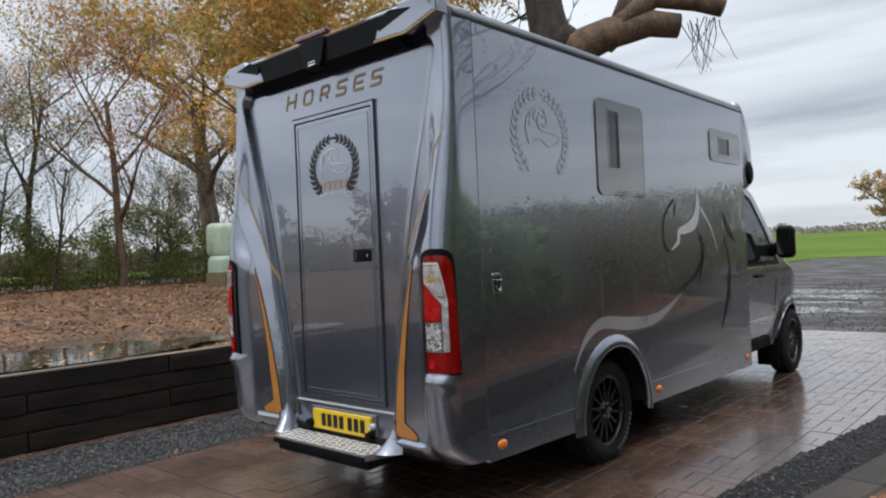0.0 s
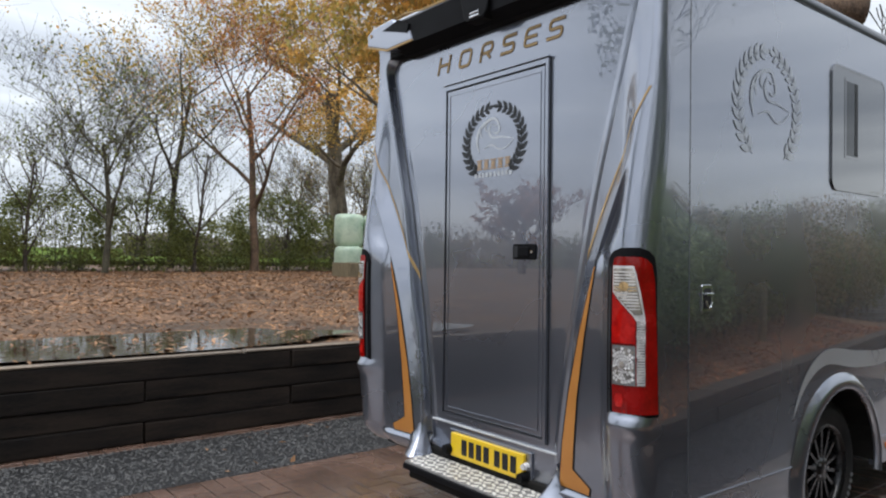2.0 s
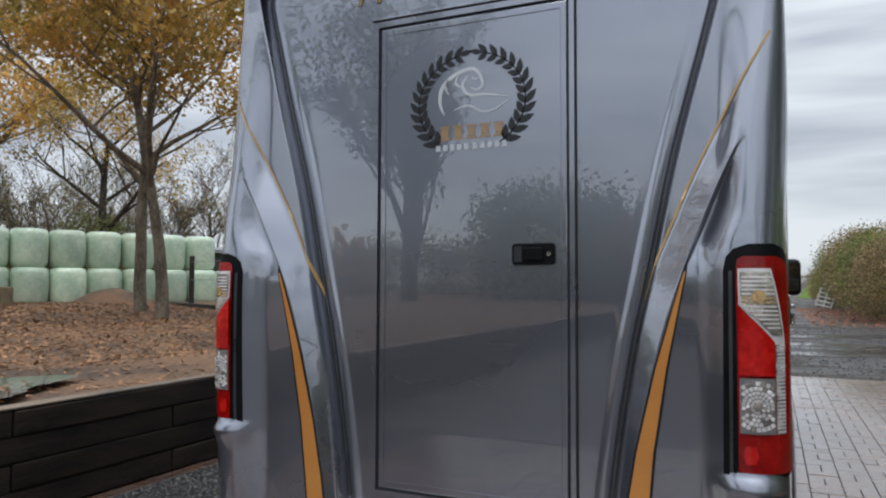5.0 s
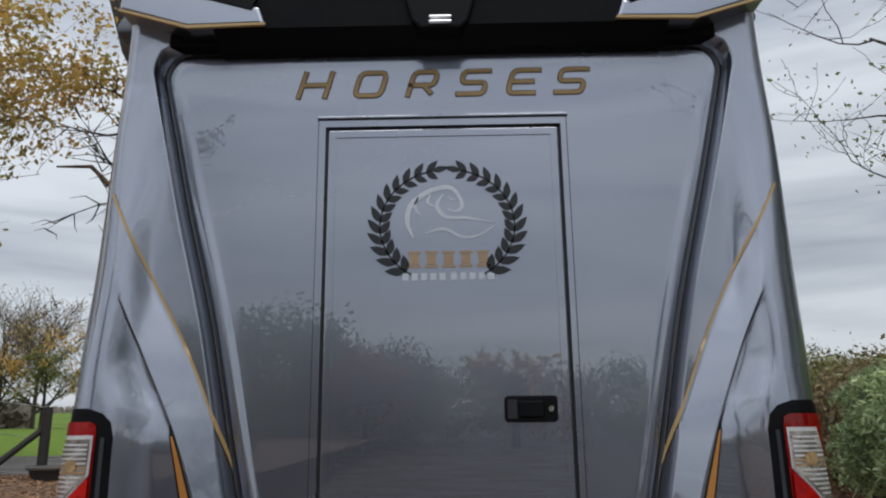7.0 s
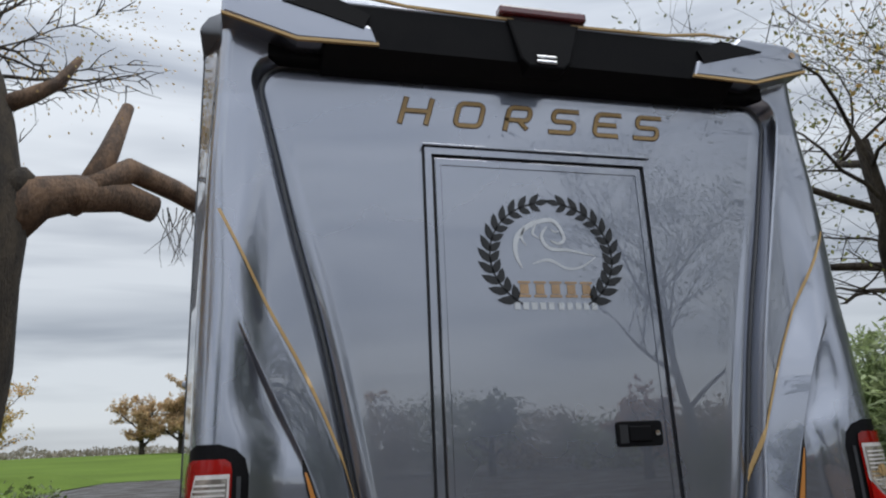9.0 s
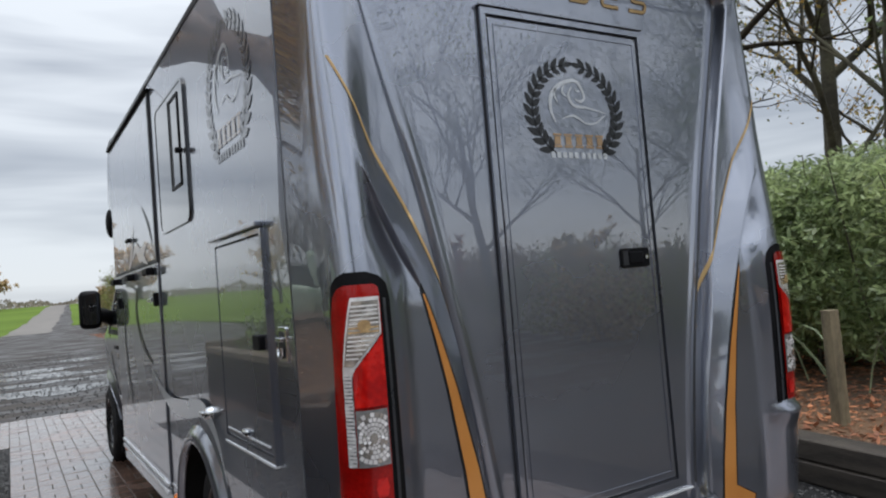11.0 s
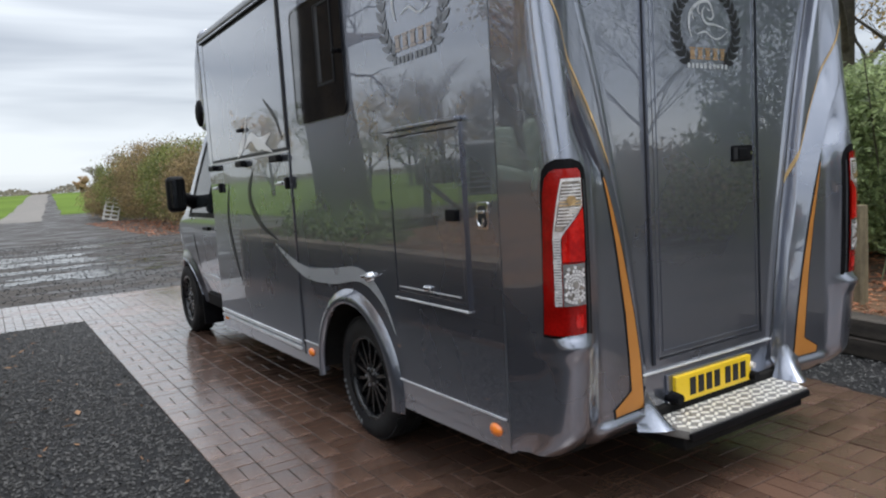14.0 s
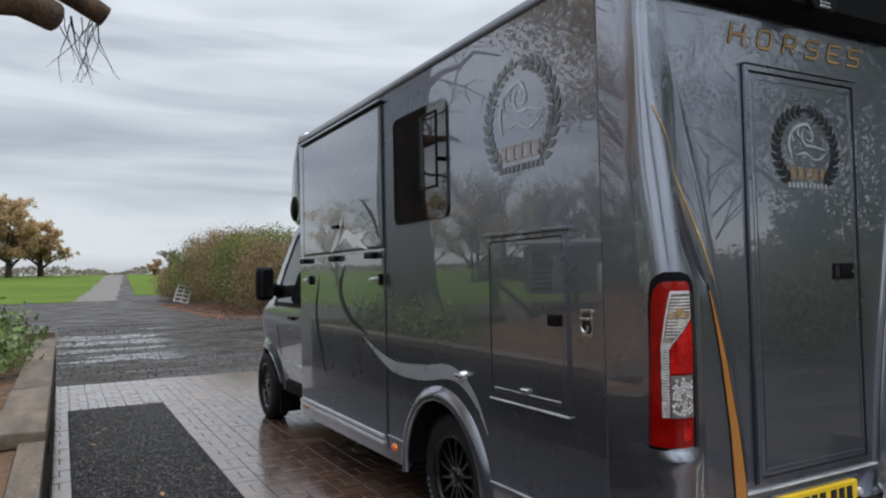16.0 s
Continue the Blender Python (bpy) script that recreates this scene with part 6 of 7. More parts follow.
# old oak with sawn limbs at the corner of the yard
def old_oak():
    t = thing("old_oak", (-5.5, 11.0, 0), "old oak with a thick leaning trunk and sawn-off limbs", "tree")
    bm = bmesh.new()
    tube_bm([(0.05, 0, -0.2), (0.0, 0, 0.4), (0.05, 0, 1.2), (0.2, 0, 3.0), (0.22, 0, 4.4), (0.15, 0, 5.6), (0.02, 0, 6.5), (-0.13, 0, 7.3), (-0.4, 0.05, 8.16), (-0.8, 0.1, 8.9), (-1.2, 0.2, 10.2), (-1.6, 0.4, 12.5)],
            [0.95, 0.74, 0.56, 0.50, 0.46, 0.52, 0.47, 0.41, 0.40, 0.42, 0.46, 0.40], 20, bm)
    tube_bm([(0.0, -0.1, 5.8), (0.06, -0.42, 5.95), (0.09, -0.56, 5.98), (0.10, -0.60, 5.98)], [0.40, 0.26, 0.15, 0.05], 14, bm)
    tube_bm([(0.1, 0, 5.9), (0.50, -0.05, 6.2), (0.66, -0.08, 6.28), (0.72, -0.08, 6.28)], [0.45, 0.32, 0.22, 0.08], 14, bm)
    rough = random.Random(6)
    for v in bm.verts:
        n = noise.noise(Vector((v.co.x * 2.2, v.co.y * 2.2, v.co.z * 0.8)))
        v.co.x += 0.07 * n + rough.uniform(-0.012, 0.012)
        v.co.y += 0.05 * noise.noise(Vector((v.co.z * 0.9, v.co.x * 2, 5)))
    part("trunk", bm, BARK, t, "thick furrowed trunk", True)
    lb = bmesh.new()
    tube_bm([(0.1, 0, 5.2), (0.72, 0.15, 6.0), (1.3, 0.4, 6.2), (2.0, 0.9, 6.35), (2.5, 1.3, 6.25)], [0.44, 0.42, 0.36, 0.30, 0.27], 12, lb)
    tube_bm([(-0.1, 0, 7.6), (0.45, 0.1, 7.95), (0.86, 0.2, 8.3), (1.15, 0.3, 8.9)], [0.18, 0.16, 0.12, 0.07], 10, lb)
    tube_bm([(1.2, 0.3, 6.0), (2.1, 0.9, 6.9), (2.85, 1.5, 6.75), (3.35, 1.65, 6.50)], [0.30, 0.25, 0.22, 0.20], 12, lb)
    tube_bm([(1.4, 0.5, 6.1), (1.7, 0.8, 7.2), (1.9, 1.2, 8.4)], [0.26, 0.2, 0.12], 10, lb)
    tube_bm([(-0.25, 0, 4.25), (-0.62, -0.05, 4.32), (-0.95, -0.05, 4.36), (-1.12, -0.05, 4.30)], [0.16, 0.075, 0.06, 0.03], 8, lb)
    tube_bm([(-0.3, 0, 5.35), (-0.75, 0, 5.75), (-1.2, 0, 5.95), (-1.55, 0, 6.3), (-2.3, 0.1, 6.35)], [0.10, 0.06, 0.05, 0.04, 0.02], 7, lb)
    part("sawn_limb", lb, BARK_WARM, t, "sawn warm-brown limbs reaching over the lorry", True)
    rng = random.Random(4)
    tw = bmesh.new()
    for k in range(26):
        z = rng.uniform(2.6, 11)
        a = rng.uniform(0, 6.283)
        x, y = -0.15 * max(0, z - 5.5), 0.0
        p = Vector((x, y, z))
        d = Vector((math.cos(a) if z > 6 else -abs(math.cos(a)), abs(math.sin(a)) * 0.6, rng.uniform(-0.2, 0.7)))
        pts, rad = [p], [rng.uniform(0.018, 0.05)]
        for j in range(6):
            d = (d + Vector((rng.uniform(-1, 1), rng.uniform(-1, 1), rng.uniform(-0.8, 0.9))) * 0.35).normalized()
            pts.append(pts[-1] + d * rng.uniform(0.3, 0.65))
            rad.append(rad[0] * (1 - (j + 1) / 7))
            if j > 0:
                for q in range(2):
                    e = (d + Vector((rng.uniform(-1, 1), rng.uniform(-1, 1), rng.uniform(-0.9, 0.9)))).normalized()
                    tube_bm([pts[-1], pts[-1] + e * 0.35, pts[-1] + e * 0.6 + Vector((rng.uniform(-0.2, 0.2), 0, rng.uniform(-0.25, 0.2)))], [0.016, 0.010, 0.005], 4, tw, False)
        tube_bm(pts, rad, 6, tw, False)
    for k in range(15):
        p = Vector((rng.uniform(2.5, 3.3), rng.uniform(1.2, 1.8), 6.3))
        pts = [p]
        d = Vector((rng.uniform(-0.5, 0.5), rng.uniform(-0.3, 0.3), -1))
        for j in range(5):
            d = (d + Vector((rng.uniform(-1, 1), rng.uniform(-1, 1), rng.uniform(-0.6, 0.5))) * 0.45).normalized()
            pts.append(pts[-1] + d * rng.uniform(0.15, 0.34))
        tube_bm(pts, [0.012, 0.010, 0.008, 0.007, 0.005, 0.004], 4, tw, False)
    tagged(part("twig_growth", tw, BARK, t), "bare crooked twigs", kind="stuff")
    rngn = np.random.default_rng(8)
    c = rngn.normal(scale=(1.4, 0.9, 0.8), size=(1300, 3)) + np.array([0.2, 0.4, 9.6])
    leaves("crown", c, 0.07, LEAF_GOLD, t, 8, 0.2, label="few remaining golden leaves")
    return t


old_oak()

# hedgerow trees beyond the leafy bank
tree("oak_tree", (-25.5, 14.1, 0.80), 13.5, 0.52, 31, LEAF_GOLD, 17000, 0.135, "large oak with golden autumn leaves", group="hedgerow trees", forks=4, levels=4, spread=0.66, first=0.42, bark=BARK_PALE)
tree("autumn_tree", (-22.8, 8.6, 0.78), 11.5, 0.17, 12, LEAF_RUST, 6500, 0.13, "slender tree with rust-coloured leaves", group="hedgerow trees", bark=BARK_WARM, forks=4, levels=4, spread=0.5, first=0.3)
tree("autumn_tree", (-27.5, 7.0, 0.80), 12.5, 0.14, 54, LEAF_GOLD, 6000, 0.135, "tall tree with thinning golden leaves", group="hedgerow trees", forks=4, levels=4, spread=0.55, first=0.35)
tree("bare_tree", (-21.6, 3.1, 0.76), 7.0, 0.11, 23, LEAF_OLIVE, 1500, 0.12, "small bare tree with greenish bark", group="hedgerow trees", bark=BARK_GREEN, forks=6, levels=4, spread=0.5, first=0.25)
tree("autumn_tree", (-19.0, -3.2, 0.72), 11.5, 0.26, 77, LEAF_GOLD, 14000, 0.13, "oak with yellow-green leaves and low boughs", group="hedgerow trees", forks=4, levels=4, spread=0.6, first=0.4)
tree("autumn_tree", (-24.0, 18.5, 0.8), 11, 0.22, 91, LEAF_GOLD, 7000, 0.13, "oak with golden leaves", group="hedgerow trees", forks=4, levels=4, spread=0.58, first=0.35)
tree("autumn_tree", (-12.2, 9.65, 0.62), 9.5, 0.15, 41, LEAF_GOLD, 15000, 0.14, "young oak with golden leaves on the bank", group="young oaks", bark=BARK_PALE, forks=4, levels=4, spread=0.6, first=0.40)
tree("autumn_tree", (-10.0, 8.2, 0.62), 9.0, 0.13, 45, LEAF_GOLD, 13000, 0.14, "young oak with golden leaves on the bank", group="young oaks", bark=BARK_PALE, forks=4, levels=4, spread=0.6, first=0.42)
for k, (x, y) in enumerate(((-22.5, -1.0), (-23.5, 1.2), (-24.5, 5.0), (-24.8, 10.8), (-23.2, 15.8), (-23.0, 6.4))):
    tree("bare_tree", (x, y, 0.78), 5.0 + (k % 3) * 1.1, 0.07, 200 + k, LEAF_OLIVE, 900, 0.09, "thin leafless hedgerow sapling", group="hedgerow saplings", bark=TWIG, forks=6, levels=3, spread=0.45, first=0.12, wiggle=0.22)
for k in range(11):
    y = -6 + 2.7 * k
    bush("hedge_shrub", (-23.8 + 0.5 * math.sin(k * 1.7) - 0.1 * k, y, 0.75), (2.6, 3.5, 2.6 + 0.7 * math.sin(k * 2.3)), LEAF_OLIVE, 9500, 0.10, 300 + k, "rough green hedge shrub with bare stems", group="hedgerow shrubs", stems=26)

for k, (x, y, h) in enumerate(((-30.0, 45.0, 7.0), (-26.5, 44.0, 6.0), (-23.0, 44.0, 7.5), (-20.0, 43.0, 6.5), (-16.5, 46.0, 6.0))):
    tree("hedgerow_tree", (x, y, 0.85), h, 0.14, 260 + k, LEAF_OLIVE if k % 2 else LEAF_GOLD, 2600, 0.17, "small hedgerow tree beyond the paddock", group="paddock trees", forks=5, levels=3, spread=0.6, first=0.2)

for k in range(14):
    a = radians(-64 + 2.5 * k)
    r = 60 + 5 * math.sin(k * 2.3)
    x, y = r * math.sin(a), r * math.cos(a)
    tree("bare_tree", (x, y, 0.8), 9.0 + 1.6 * math.sin(k * 1.7), 0.16, 270 + k, LEAF_BROWN, 2600, 0.17, "grey-brown leafless tree in the wood behind the shed", group="bare woodland", bark=TWIG, forks=7, levels=3, spread=0.46, first=0.18, wiggle=0.2, twig=0.02)

# yard hedge on the far side of the lorry
for k in range(7):
    y = 29.5 + 4.6 * k
    bush("yard_hedge", (6.3 - 0.02 * k, y, 0), (5.2 + 0.5 * math.sin(k * 2.1), 5.6, (3.1, 3.9, 4.3, 4.3, 3.9, 3.2, 2.6)[k]), (LEAF_BROWN, LEAF_OLIVE)[k % 3 == 1], 17000, 0.115, 400 + k, "tall rounded brown-green hedge at the yard edge", "hedge", stems=26, group="yard hedge")
for k in range(5):
    bush("yard_hedge", (9.8 + 3.9 * k, 31.0 + 0.6 * k, 0), (5.2, 4.6, 4.2), LEAF_BROWN if k % 2 else LEAF_OLIVE, 15000, 0.115, 420 + k, "tall rounded brown-green hedge at the yard edge", "hedge", stems=20, group="yard hedge")

# evergreen shrubs and trees along the low bank
for k, (x, y, s) in enumerate(((4.85, 0.9, 1.85), (4.75, 2.3, 1.8), (5.0, 3.7, 1.65), (5.2, 5.1, 1.5))):
    bush("evergreen_shrub", (x, y, 0.42), (2.6, 2.5, s), LEAF_GREEN, 30000, 0.088, 500 + k, "dense glossy green evergreen shrub on the bank", group="evergreen shrubs", stems=14, stem_mat=BARK_GREEN, flat=0.30, clump=8, slim=0.17, loose=0.42)
for k, (x, y, s) in enumerate(((7.0, -0.2, 2.2), (6.8, 2.0, 2.0), (7.0, 4.2, 1.8))):
    bush("evergreen_shrub", (x, y, 0.5), (2.8, 2.8, s), LEAF_GREEN, 20000, 0.095, 520 + k, "tall dense green evergreen shrub", group="evergreen shrubs", stems=10, stem_mat=BARK_GREEN, flat=0.30, clump=8, slim=0.17, loose=0.42)
for k, (x, y, s) in enumerate(((5.6, 6.8, 1.6), (6.0, 8.6, 1.65), (6.4, 10.4, 1.75), (6.9, 12.2, 1.8), (7.4, 14.2, 1.8), (7.9, 16.3, 1.95), (8.4, 18.4, 1.9), (9.0, 20.6, 1.9))):
    bush("brown_shrub", (x, y, 0.42 if y < 13 else 0.0), (2.5, 2.5, s if y < 13 else s + 0.4), (LEAF_BROWN, LEAF_OLIVE)[k % 3 == 1], 12000, 0.075, 540 + k, "tangled brown hedge of bare stems", group="brown hedge", stems=110, stem_mat=TWIG, hollow=0.3)
for k, (x, y, s) in enumerate(((9.6, 1.2, 6.4), (10.4, -1.4, 7.2), (12.6, -7.4, 6.4), (14.4, -6.2, 7.6), (13.2, 3.3, 8.4))):
    bush("ivy_clad_tree", (x, y, 0.4), (3.0, 3.0, s), LEAF_LAUREL, 15000 if k < 2 else 12000, 0.13, 580 + k, "tall dark ivy-clad evergreen behind the shrubs", "tree", stems=16, stem_mat=BARK_GREEN, group="ivy-clad trees", clump=14, hollow=0.35)
for k, (x, y, h, r, n, mt) in enumerate(((8.4, 0.4, 9.5, 0.10, 4200, LEAF_OLIVE), (9.4, 3.3, 10.0, 0.10, 3600, LEAF_OLIVE), (9.6, -4.2, 11.0, 0.14, 5000, LEAF_OLIVE), (19.0, -17.0, 9.0, 0.12, 4200, LEAF_OLIVE), (16.5, -11.0, 10.5, 0.12, 4500, LEAF_OLIVE), (10.0, -14.5, 9.0, 0.15, 3600, LEAF_OLIVE), (13.0, -4.5, 11.0, 0.2, 4000, LEAF_OLIVE), (11.0, 5.2, 10.5, 0.2, 5000, LEAF_GOLD))):
    tree("woodland_tree", (x, y, 0.5), h, r, 610 + k, mt, n, 0.10, "slim woodland tree with sparse autumn leaves", group="woodland trees", bark=BARK_GREEN, forks=5, levels=4, spread=0.5, first=0.30)

tree("gnarled_oak", (8.4, 7.3, 0.4), 9.5, 0.24, 655, LEAF_OLIVE, 2000, 0.085, "crooked oak with dark spreading limbs and thinning leaves", bark=BARK, forks=4, levels=4, spread=0.72, first=0.30, wiggle=0.36)

# woods round the back of the yard, seen in the paintwork
for k in range(13):
    a = radians(200 + 12.5 * k)
    r = 33 + 5 * math.sin(k * 2.1)
    tree("wood_edge_tree", (r * math.cos(a), r * math.sin(a), 0.0), 5.2 if k < 3 else 4.2 + 0.8 * math.sin(k * 1.3), 0.22, 700 + k, (LEAF_GOLD, LEAF_OLIVE, LEAF_RUST)[k % 3], 2800, 0.24, "tree at the wood's edge with autumn leaves", group="wood edge", forks=5, levels=3, spread=0.6, first=0.3)
for k in range(26):
    a = radians(186 + 7.0 * k)
    r = 42 + 2 * math.sin(k * 1.4)
    south = sm((a - radians(225)) / 0.35) * sm((radians(300) - a) / 0.35)
    bush("far_hedge", (r * math.cos(a), r * math.sin(a), 0.0), (6.5, 6.5, 2.7 + 1.5 * south + 0.35 * math.sin(k * 1.9)), (LEAF_OLIVE, LEAF_BROWN)[k % 2], 5200, 0.24, 730 + k, "dark field hedge closing the yard behind", "hedge", group="far hedge", stems=10, hollow=0.3)
bush("round_evergreen", (-8.6, -31.5, 0.0), (8.2, 8.2, 6.2), LEAF_OLIVE, 15000, 0.26, 790, "dome-shaped dark evergreen beyond the yard", "tree", stems=16, hollow=0.3)
bush("round_evergreen", (-3.6, -33.0, 0.0), (5.0, 5.0, 4.6), LEAF_OLIVE, 8000, 0.24, 791, "low dome-shaped dark evergreen beyond the yard", "tree", stems=12, hollow=0.3)
tree("dark_pine", (-12.6, -23.8, 0.0), 13.0, 0.4, 792, LEAF_OLIVE, 11000, 0.26, "tall dark evergreen at the yard's edge", forks=6, levels=3, spread=0.30, first=0.12)

for k in range(5, 16):
    x, y = 9.5 + 2.2 * (k % 5) + 0.6 * math.sin(k * 2.3), -3.4 - 2.6 * (k // 5) - 0.5 * math.sin(k * 1.1)
    bush("undergrowth", (x, y, 0.0), (3.2, 3.2, 1.5 + 0.3 * math.sin(k * 1.9)), (LEAF_BROWN, LEAF_OLIVE)[k % 2], 3000, 0.13, 760 + k, "tangled undergrowth below the woodland trees", group="woodland undergrowth", stems=12)

# far trees on the fields
for k, (x, y, h, mt, n) in enumerate(((-11.5, 150, 15.5, LEAF_FIELD, 22000), (-16, 153, 12, LEAF_FIELD, 13000), (-6.5, 156, 10.5, LEAF_FIELD, 12000), (-24, 158, 12, LEAF_FIELD, 7000))):
    tree("field_oak", (x, y, hill(x, y)), h, 0.6, 800 + k, mt, n, 0.5, "spreading field oak in golden autumn leaf", group="field oaks", forks=6, levels=3, spread=0.64, first=0.16)
for k, (x, y, h, n) in enumerate(((13.5, 150, 3.4, 3000), (20, 175, 6.0, 2600), (27, 180, 5.0, 2400))):
    tree("field_tree", (x, y, hill(x, y)), h, 0.3, 830 + k, LEAF_FIELD if k == 0 else LEAF_FAR, n, 0.35, "low rounded tree beside the track", group="field trees", forks=5, levels=3, spread=0.7, first=0.15)
rngf = np.random.default_rng(77)
pts = []
for k in range(36000):
    az = rngf.uniform(-1.9, 1.9)
    d = 205 + rngf.uniform(0, 40)
    hgt = 2.2 + 2.2 * noise.noise(Vector((az * 9, 0, 1))) + 2.0 * noise.noise(Vector((az * 31, 0, 6)))
    x, y = d * math.sin(az), d * math.cos(az)
    pts.append((x, y, hill(x, y) + rngf.uniform(0, max(1.0, hgt))))
for k in range(16000):
    az = rngf.uniform(0.55, 1.35)
    d = 60 + rngf.uniform(0, 12)
    hgt = 2.4 + 2.0 * noise.noise(Vector((az * 12, 0, 2)))
    x, y = -d * math.sin(az), d * math.cos(az)
    pts.append((x, y, hill(x, y) + 0.6 + rngf.uniform(0, max(1.0, hgt))))
v, f = leaf_cloud(np.array(pts), 1.0, np.random.default_rng(3))
tagged(raw("far_woods", v.tolist(), f.tolist(), LEAF_FAR), "distant brown hedges and woods along the horizon", "woods", kind="stuff")

# laurel in the planter
bush("laurel", (-3.62, 7.9, 0.60), (0.55, 1.4, 0.36), LEAF_LAUREL, 1500, 0.085, 901, "low glossy laurel in the timber planter", "plant", stems=10, group="planter laurels", stem_mat=BARK_GREEN)
bush("laurel", (-3.6, 6.3, 0.60), (0.7, 1.3, 0.36), LEAF_LAUREL, 1200, 0.085, 902, "low glossy laurel in the timber planter", "plant", stems=10, group="planter laurels", stem_mat=BARK_GREEN)

# brambles by the edging
br = bmesh.new()
rb = random.Random(12)
for k in range(24):
    y = -0.2 + 0.2 * k
    x = kerb_x(y) + rb.uniform(0.9, 1.3)
    d = rb.choice((-1, 1))
    pts = [(x, y, bank2_z(x, y) - 0.02)]
    top, run = rb.uniform(0.45, 0.8), rb.uniform(0.3, 0.8)
    for j in range(1, 8):
        q = j / 7
        pts.append((x - 0.3 * q + 0.02 * rb.uniform(-1, 1), y + d * run * q, bank2_z(x, y) + top * math.sin(math.pi * min(q * 0.85, 1))))
    tube_bm(pts, [0.006] * 7 + [0.002], 4, br, False)
bramble = tagged(obj("bramble", br, BRAMBLE), "arching pale green bramble stems on the bank", "bramble", kind="stuff")


# fallen leaves
def litter(name, area, n, size, label, zf, seed):
    rng = np.random.default_rng(seed)
    pts = []
    while len(pts) < n:
        x, y = rng.uniform(area[0], area[1]), rng.uniform(area[2], area[3])
        z = zf(x, y)
        if z is not None:
            pts.append((x, y, z + rng.uniform(0.004, 0.02)))
    v, f = leaf_cloud(np.array(pts), size, rng, flat=0.82)
    return tagged(raw(name, v.tolist(), f.tolist(), LEAF_RED if area[0] > 1 else LEAF_FALLEN), label, "leaves", kind="stuff")


litter("fallen_leaves", (-9, -3.15, -3, 9.3), 16000, 0.08, "fallen brown leaves over the bank", lambda x, y: bank_z(x, y) if x < -4.8 or random.random() < 0.25 else None, 1)
litter("fallen_leaves", (-4.9, -3.3, -3, 1.2), 420, 0.07, "fallen leaves lying in the puddle", lambda x, y: max(bank_z(x, y), 0.607), 7)
litter("fallen_leaves", (-24, -9, -4, 14), 42000, 0.11, "fallen brown leaves over the bank", bank_z, 2)
litter("fallen_leaves", (2.0, 6, -1.2, 12), 17000, 0.07, "fallen brown leaves along the edging", lambda x, y: bank2_z(x, y) if x > kerb_x(y) + 0.08 else None, 3)
litter("fallen_leaves", (2.3, 7, 25, 46), 4500, 0.13, "fallen brown leaves below the hedge", lambda x, y: -0.02, 4)
rl = random.Random(8)
more = [(rl.uniform(-2.75, -1.85), rl.uniform(-0.6, 7.0)) for k in range(60)] + [(rl.uniform(-1.7, 1.5), rl.uniform(-2.2, 0.2)) for k in range(5)]
for k, (x, y) in enumerate(((-2.35, 3.0), (-2.2, 4.1), (-2.6, 4.6), (-2.05, 5.4), (-2.5, 5.9), (-2.3, 6.4), (-2.15, 2.6), (-2.45, 3.55), (-1.2, -0.6), (1.3, -0.3), (-2.4, -0.4), (-2.2, 0.3), (0.9, -0.8), (1.9, 0.9), (1.95, -0.2), (-2.9, 4.8), (-2.95, 6.1), *more)):
    v, f = leaf_cloud(np.array([(x, y, 0.010)]), 0.085 if k in (0, 7) else 0.06, np.random.default_rng(60 + k), flat=0.85)
    tagged(raw("fallen_leaf", v.tolist(), f.tolist(), LEAF_FALLEN), "curled brown leaf lying on wet ground", "leaf", "loose leaves")

# ---- yard things ----
def make_bale():
    bm = bmesh.new()
    n = 20
    rows = []
    for z, r in ((0.0, 0.42), (0.05, 0.50), (0.2, 0.545), (0.6, 0.55), (1.0, 0.545), (1.15, 0.50), (1.2, 0.40)):
        rows.append([bm.verts.new((r * (1 + 0.02 * math.sin(3 * k + z * 5)) * math.cos(2 * math.pi * k / n), r * (1 + 0.02 * math.cos(2 * k + z)) * math.sin(2 * math.pi * k / n), z)) for k in range(n)])
    for a, b in zip(rows, rows[1:]):
        for k in range(n):
            bm.faces.new((a[k], a[(k + 1) % n], b[(k + 1) % n], b[k]))
    bm.faces.new(rows[-1])
    me = bpy.data.meshes.new("silage_bale")
    bm.to_mesh(me)
    bm.free()
    me.materials.append(BALE)
    me.polygons.foreach_set("use_smooth", [True] * len(me.polygons))
    return me


bale_mesh = make_bale()
for row in range(2):
    for k in range(8):
        if row and k == 0:
            continue
        x, y = -17.11 - 0.42 * k, 18.1 - 1.0 * k
        b = new("silage_bale", bale_mesh)
        b.matrix_basis = pose(x - 0.2 * row, y + 0.5 * row - 0.4 * row, 0.62 + 1.2 * row, 0, 0, 37 * k)
        tagged(b, "round silage bale in pale green wrap, stacked", "bale", "silage bales")

shed = thing("shed", (-22.3, 25.2, 0.5), "low dark green field shed with a grey sheet roof", "shed")
part("wall", box_bm(-3.9, 3.3, -1.6, 1.6, 0, 2.3, 0.02), SHED_GREEN, shed, "dark green boarded walls")
for k in range(19):
    part("cladding_batten", box_bm(-3.85 + 0.3 * k, -3.79 + 0.3 * k, -1.63, -1.6, 0, 2.25), SHED_GREEN, shed)
part("roof", prism_bm([(-1.9, 2.3), (1.9, 2.62), (1.9, 2.72), (-1.9, 2.40)], -4.2, 3.9, "x"), SHED_ROOF, shed, "grey sheet roof")
part("front_panel", box_bm(1.75, 3.32, -1.62, -1.59, 0, 2.28), SHED_FRONT, shed, "pale grey-green front boarding")
part("doorway", box_bm(2.2, 3.2, -1.64, -1.58, 0.05, 2.0), UNDER, shed, "dark open doorway")
